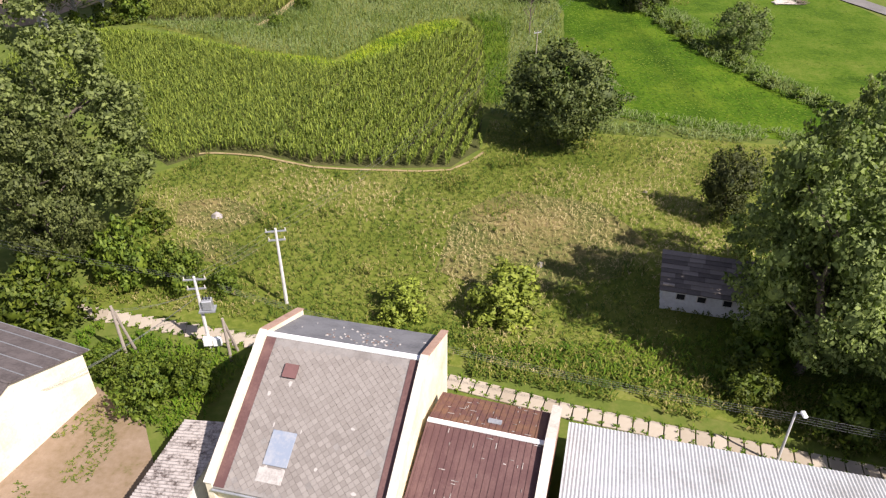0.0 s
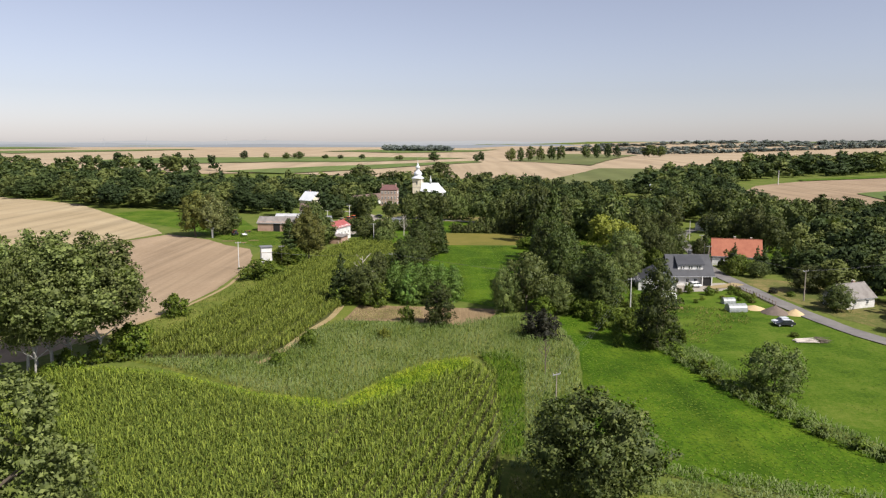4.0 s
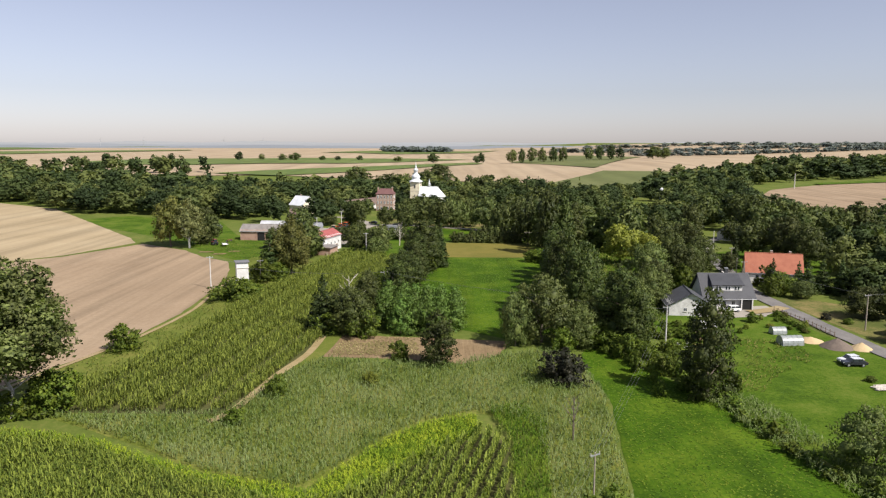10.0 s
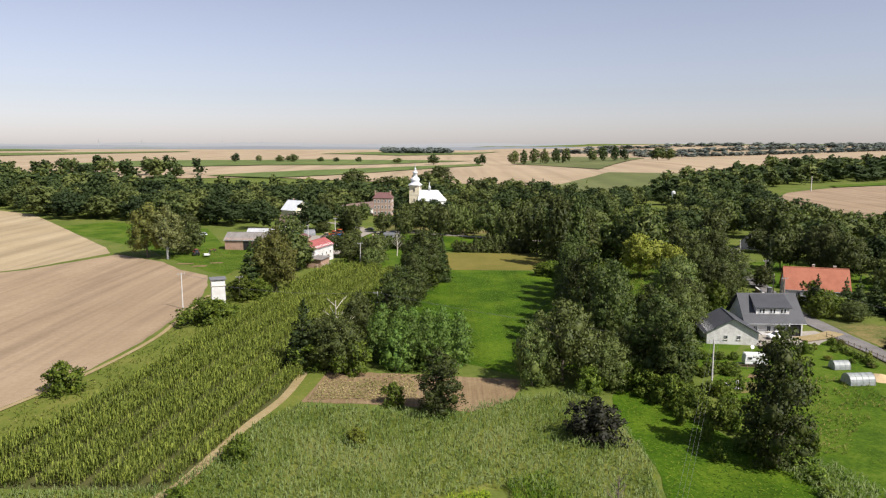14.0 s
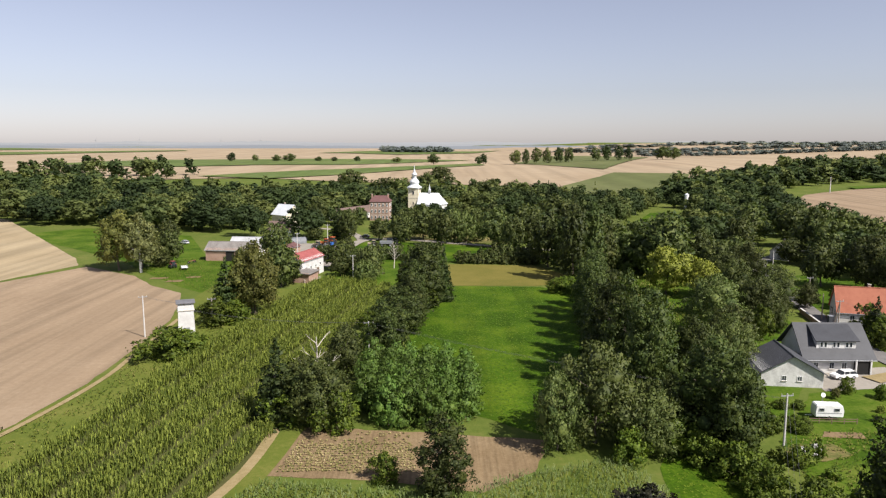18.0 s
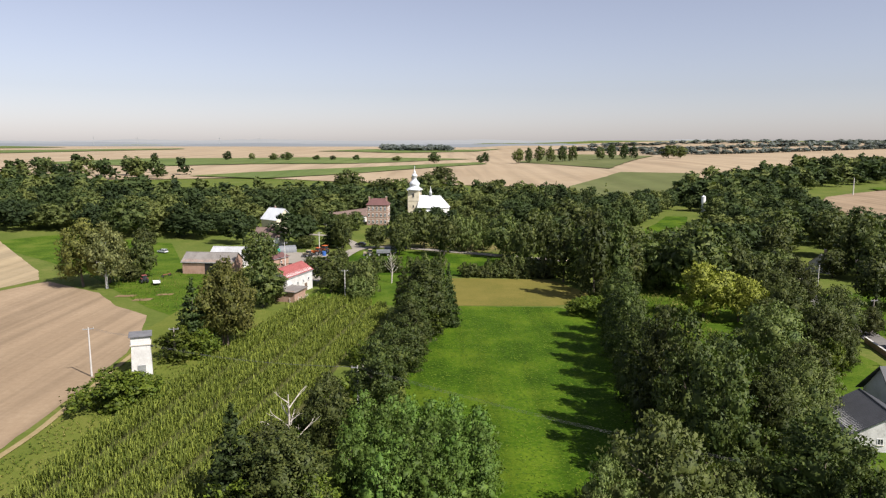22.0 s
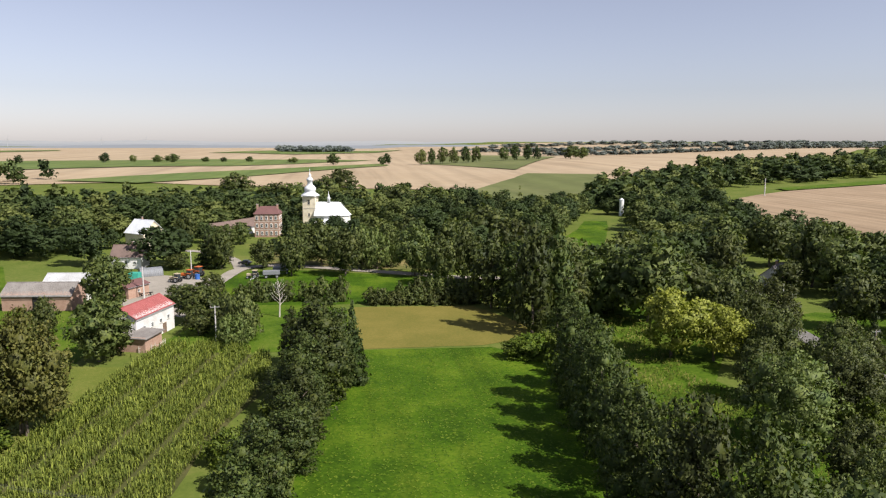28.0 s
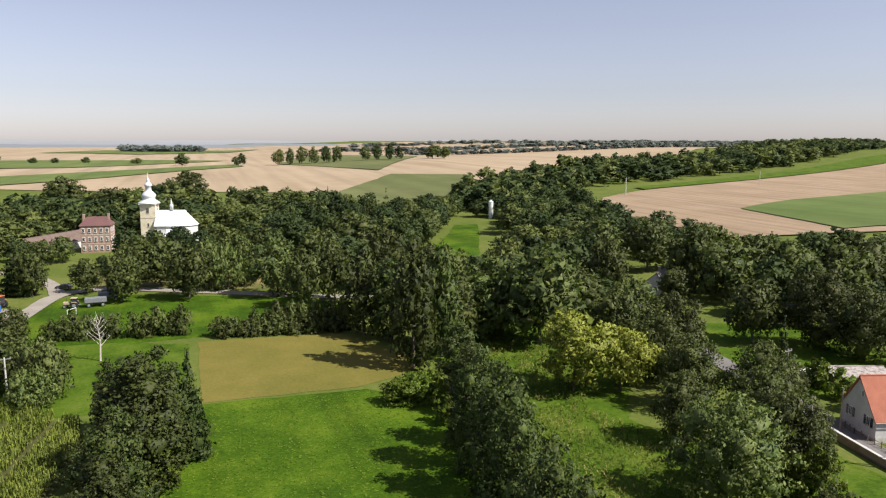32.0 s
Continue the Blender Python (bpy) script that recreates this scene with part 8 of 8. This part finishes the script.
boulder(-23.9, 67.6, 1.3, 0.9, 0.6, "grey boulder in the dry meadow", 1.0)
boulder(24.5, 72.5, 0.5, 0.4, 0.3, "pale stone in the dry meadow", 5.0)
boulder(10.4, 57.8, 0.7, 0.6, 0.5, "pale block in the shaded meadow", 6.0)
goal = thing("goal_frame", "white tubular goal frame on the meadow", "goal", on_land(-26.0, 359.2, 60))
for s in (-1.5, 1.5):
    part("post", rod((s, 0, -0.1), (s, 0, 2.0), 0.06), WHITE_PAINT, goal)
part("crossbar", rod((-1.56, 0, 2.0), (1.56, 0, 2.0), 0.06), WHITE_PAINT, goal)

dt = thing("dead_tree", "bare bleached dead tree", "tree", on_land(-15.8, 319.5, 30))
bm = bmesh.new()
add_rod(bm, (0, 0, -0.3), (0.25, 0, 4.0), 0.2, 0.14, 7)
add_rod(bm, (0.25, 0, 4.0), (-0.3, 0.1, 8.8), 0.14, 0.03, 6)
part("trunk", bm, DEAD_WOOD, dt)
dr_ = random.Random(9)
for k in range(18):
    z = 2.8 + k * 0.3
    a = k * 2.3
    ln_ = dr_.uniform(1.2, 2.8) * (1 - 0.03 * k)
    e = (0.15 + math.cos(a) * ln_, math.sin(a) * ln_, z + ln_ * dr_.uniform(0.7, 1.1))
    br = part("branch", rod((0.15, 0, z), e, 0.065, 0.025, 5), DEAD_WOOD, dt)
    for j in range(2):
        part("twig", rod(e, (e[0] + dr_.uniform(-0.6, 0.6), e[1] + dr_.uniform(-0.6, 0.6), e[2] + dr_.uniform(0.3, 0.9)), 0.035, 0.012, 4), DEAD_WOOD, br)

def bare_tree(x, y, H, label, mat, seed, boughs, lean=0.8):
    """A leafless tree: a thin trunk, boughs and twigs."""
    rng = random.Random(seed)
    root = thing("bare_tree", label, "tree", on_land(x, y, 40 * seed))
    part("trunk", rod((0, 0, -0.2), (0.1, 0.05, H), 0.022 * H, 0.006 * H, 6), mat, root)
    for k in range(boughs):
        z, a = H * (0.25 + 0.7 * k / boughs), k * 2.4
        ln = H * rng.uniform(0.14, 0.3) * (1.1 - 0.6 * k / boughs)
        e = (math.cos(a) * ln * lean, math.sin(a) * ln * lean, z + ln * rng.uniform(0.6, 1.1))
        br = part("branch", rod((0.05, 0, z), e, 0.008 * H, 0.003 * H, 5), mat, root)
        for j in range(3):
            part("twig", rod(e if j else (e[0] * 0.6, e[1] * 0.6, z + (e[2] - z) * 0.6), (e[0] * 1.2 + rng.uniform(-0.5, 0.5), e[1] * 1.2 + rng.uniform(-0.5, 0.5), e[2] + rng.uniform(0.1, 0.7)), 0.003 * H, 0.0015 * H, 4), mat, br)


bare_tree(17.7, 131.4, 6.3, "thin leafless grey sapling among reeds", BARK, 2, 16, 0.7)
bare_tree(-20.5, 196.5, 10.5, "half dead tree with pale forked limbs", DEAD_WOOD, 3, 12, 1.1)
silo = thing("silo", "small pale round silo among trees", "silo", on_land(150.5, 522, 0) @ Matrix.Diagonal((0.55, 0.55, 0.62, 1)))
part("body", rod((0, 0, 0), (0, 0, 14), 2.2, 2.2, 16), WHITE_PAINT, silo)
part("roof", rod((0, 0, 14), (0, 0, 15.6), 2.4, 0.2, 16), ZINC, silo)


def fence(points, label, H=1.1, mat=None, gap=2.2, rails=2):
    root = thing("fence", label, "fence", None)
    for (x0, y0), (x1, y1) in zip(points, points[1:]):
        n = max(1, int(math.hypot(x1 - x0, y1 - y0) / gap))
        for k in range(n + 1):
            x, y = x0 + (x1 - x0) * k / n, y0 + (y1 - y0) * k / n
            z = float(land(x, y))
            part("post", box(x, y, z - 0.1, 0.1, 0.1, H + 0.1), mat or POLE_WOOD, root)
        for r in range(rails):
            z = 0.35 + 0.55 * r
            part("rail", rod((x0, y0, float(land(x0, y0)) + z), (x1, y1, float(land(x1, y1)) + z), 0.04, sides=5), mat or POLE_WOOD, root)


fence([(-40.5, 293.6), (-37.3, 296.2), (-36.8, 299.0)], "pale wooden fence beside the annex", 1.3, TRIM, 0.7)
fence([(80.5, 207.5), (82.0, 196.0), (82.3, 184.0)], "dark wooden fence along the garden", 1.2, PLANK_WALL, 1.6)
fence([(87.8, 240.5), (88.6, 246.5), (90.0, 250)], "low roadside fence before the white house", 1.2, PLANK_WALL, 1.2)
wall_run = thing("retaining_wall", "low dark retaining wall along the road", "wall", None)
line = [(82.6, 226), (83.6, 238), (87.0, 256)]
for (x0, y0), (x1, y1) in zip(line, line[1:]):
    a = math.degrees(math.atan2(y1 - y0, x1 - x0))
    part("wall", box(0, 0, -0.2, math.hypot(x1 - x0, y1 - y0), 0.35, 1.3, pose((x0 + x1) / 2, (y0 + y1) / 2, 0, 0, 0, a)), PINK_BRICK, wall_run)
    part("coping", box(0, 0, 1.1, math.hypot(x1 - x0, y1 - y0), 0.45, 0.1, pose((x0 + x1) / 2, (y0 + y1) / 2, 0, 0, 0, a)), POLE_CONCRETE, wall_run)

# garden plants around the grey house
for gx_, gy_, gH, gW, sort in [(66.2, 199.2, 3.0, 2.6, "bush"), (62.8, 196.6, 2.0, 1.8, "chestnut"), (70.4, 196.5, 2.6, 3.0, "bush"), (73.5, 199.0, 1.4, 1.6, "bushl"), (76.4, 197.0, 1.3, 1.8, "bush"), (78.3, 201.5, 1.8, 2.2, "bush"), (66.5, 190.5, 1.4, 1.6, "bushl"), (63.6, 187.0, 1.2, 1.4, "bush"), (72.2, 191.6, 1.0, 2.0, "yellow"), (75.8, 190.0, 1.0, 1.5, "bush"), (77.6, 187.0, 1.1, 1.8, "chestnut"), (80.5, 202.0, 1.2, 2.0, "chestnut"), (80.8, 193.0, 1.4, 1.6, "bushl"), (52.0, 192.5, 1.6, 2.6, "bush"), (49.5, 193.0, 1.6, 2.6, "bush"), (54.5, 192.3, 1.6, 2.4, "bush"), (88.6, 199.0, 1.6, 4.5, "darkbush"), (91.2, 195.0, 1.5, 4.0, "bush"), (94.5, 222, 5.0, 7.0, "round"), (88.5, 226.0, 5.2, 7.5, "bush"), (93.5, 231.0, 5.5, 8.0, "bush"), (99.0, 228.0, 9.5, 5.0, "conif"), (103.5, 229.0, 9.0, 6.0, "conif"), (107.0, 226.0, 10.0, 6.0, "conif"), (93.0, 235.5, 8.5, 5.0, "conif"), (97.5, 158.0, 6.5, 6.0, "willow"), (94.5, 178.5, 7.0, 8.0, "round"), (98.0, 200.0, 8.0, 10.0, "round"), (47.0, 184.0, 2.4, 3.2, "bush"), (50.5, 183.0, 1.8, 3.0, "bush"), (72.8, 155.6, 1.1, 7.0, "bush")]:
    plant(sort, gx_, gy_, gH, gW, "garden shrub or tree near the grey house", group="garden plants")

# ---- pieces: slabs of the track, roof tiles, vegetable rows ----
def slab_track():
    root = thing("slab_track", "track of pale worn concrete slabs with grass joints", "track", kind="structure")
    line = [(-75, 66), (-45, 56.2), (-31.2, 51.0), (-16.1, 47.0), (2.2, 41.45), (10, 38.5), (18, 36.0), (31.3, 32.1), (70, 21)]
    bm = box(0, 0, 0, 1.04, 1.55, 0.14, None, 0.03)
    me = bpy.data.meshes.new("slab")
    bm.to_mesh(me)
    bm.free()
    me.materials.append(SLAB)
    rng = random.Random(3)
    left = 0.0
    tufts = []
    for (x0, y0), (x1, y1) in zip(line, line[1:]):
        n = math.hypot(x1 - x0, y1 - y0)
        a = math.degrees(math.atan2(y1 - y0, x1 - x0))
        d = left
        while d < n:
            x, y = x0 + (x1 - x0) * d / n, y0 + (y1 - y0) * d / n
            ob = new("slab", me)
            ob.parent = root
            ob.matrix_basis = pose(x, y, float(land(x, y)) + 0.03, rng.uniform(-0.8, 0.8), rng.uniform(-0.8, 0.8), a + rng.uniform(-2.0, 2.0) + (22 if x < -14 else 0))
            for s in (-0.62, 0.62):
                tufts.append((x + 0.56 * (x1 - x0) / n - s * (y1 - y0) / n, y + 0.56 * (y1 - y0) / n + s * (x1 - x0) / n))
            d += 1.13
        left = d - n
    P = np.repeat(np.array(tufts), 5, 0)
    P = P + np.random.default_rng(2).normal(0, 0.14, P.shape)
    thing("joint_grass", "grass tufts in the slab joints", "grass", kind="stuff", data=blades(P, np.random.default_rng(8), 3, 0.4, 0.1, 0.22, GRASS, "joint_grass"))


slab_track()
def tile_shape(bm, m):
    ring = [(0, -0.255), (0.255, 0), (0, 0.255), (-0.255, 0)]
    lo, hi = [bm.verts.new(m @ Vector((x, y, 0))) for x, y in ring], [bm.verts.new(m @ Vector((x * 0.96, y * 0.96, 0.03))) for x, y in ring]
    bm.faces.new(hi)
    for i in range(4):
        bm.faces.new((lo[i], lo[(i + 1) % 4], hi[(i + 1) % 4], hi[i]))


bm = bmesh.new()
tile_shape(bm, Matrix())
bmesh.ops.recalc_face_normals(bm, faces=bm.faces[:])
tile_mesh = bpy.data.meshes.new("roof_tile")
bm.to_mesh(tile_mesh)
bm.free()
tile_mesh.materials.append(TILE)
tr2 = random.Random(12)
rest, single = bmesh.new(), 0
for j in range(36):
    for i in range(18):
        u = -4.5 + i * 0.52 + (0.26 if j % 2 else 0)
        v = 0.4 + j * 0.26
        if u > 4.55 or (-2.85 < u < -1.2 and 1.9 < v < 4.15) or (-3.35 < u < -2.45 and 7.5 < v < 8.5) or tr2.random() < 0.012:
            continue
        m = works_onto(u, v, 0.004 + tr2.uniform(0, 0.008)) @ pose(0, 0, 0, tr2.uniform(-1.2, 0.4), tr2.uniform(-0.7, 0.7), tr2.uniform(-1, 1))
        if single < 300 and v > 5.2:
            single += 1
            ob = new("roof_tile", tile_mesh)
            ob.parent = works_front
            ob.matrix_basis = m
        else:
            tile_shape(rest, m)
part("roof_tiles", rest, TILE_OLD, works_front, "grey diamond tiles").name = "tile_field"
# lime streaks and pale repairs on the old roof
for u, v, w, h in ((-2.5, 1.5, 0.5, 0.9), (-1.9, 1.35, 0.35, 1.1), (-1.4, 1.6, 0.4, 0.6), (-2.9, 4.4, 0.12, 0.5), (0.6, 2.2, 0.25, 0.3), (2.2, 5.0, 0.3, 0.2), (-3.9, 6.3, 0.3, 0.45), (-2.7, 7.2, 0.3, 0.5), (3.3, 1.2, 0.4, 0.25), (-1.0, 4.3, 0.1, 0.4)):
    bm = bmesh.new()
    rim = [bm.verts.new(works_onto(u + w * 0.5 * math.cos(k * 0.785) * tr2.uniform(0.6, 1.1), v + h * 0.5 * math.sin(k * 0.785) * tr2.uniform(0.6, 1.1), 0.05) @ Vector((0, 0, 0))) for k in range(8)]
    f = bm.faces.new(rim)
    bmesh.ops.recalc_face_normals(bm, faces=bm.faces[:])
    r = bmesh.ops.extrude_face_region(bm, geom=[f])
    bmesh.ops.translate(bm, verts=[g for g in r["geom"] if isinstance(g, bmesh.types.BMVert)], vec=(0, 0, 0.012))
    part("lime_stain", bm, STREAK, works_front, "pale lime stain")
P = spread_points([(-20, 184.5), (-5, 182.8), (-4, 170.5), (-21.5, 171)], crop_rng, 0.7, 0.4, 88, 0.3)
keep_ = crop_rng.random(len(P)) < np.where(P[:, 1] < 179.5, 0.95, 0.25)
thing("vegetable_rows", "sparse green vegetable rows in the plot", "vegetables", kind="stuff", data=blades(P[keep_], crop_rng, 4, 0.35, 0.16, 0.3, HAY, "vegetable_rows"))
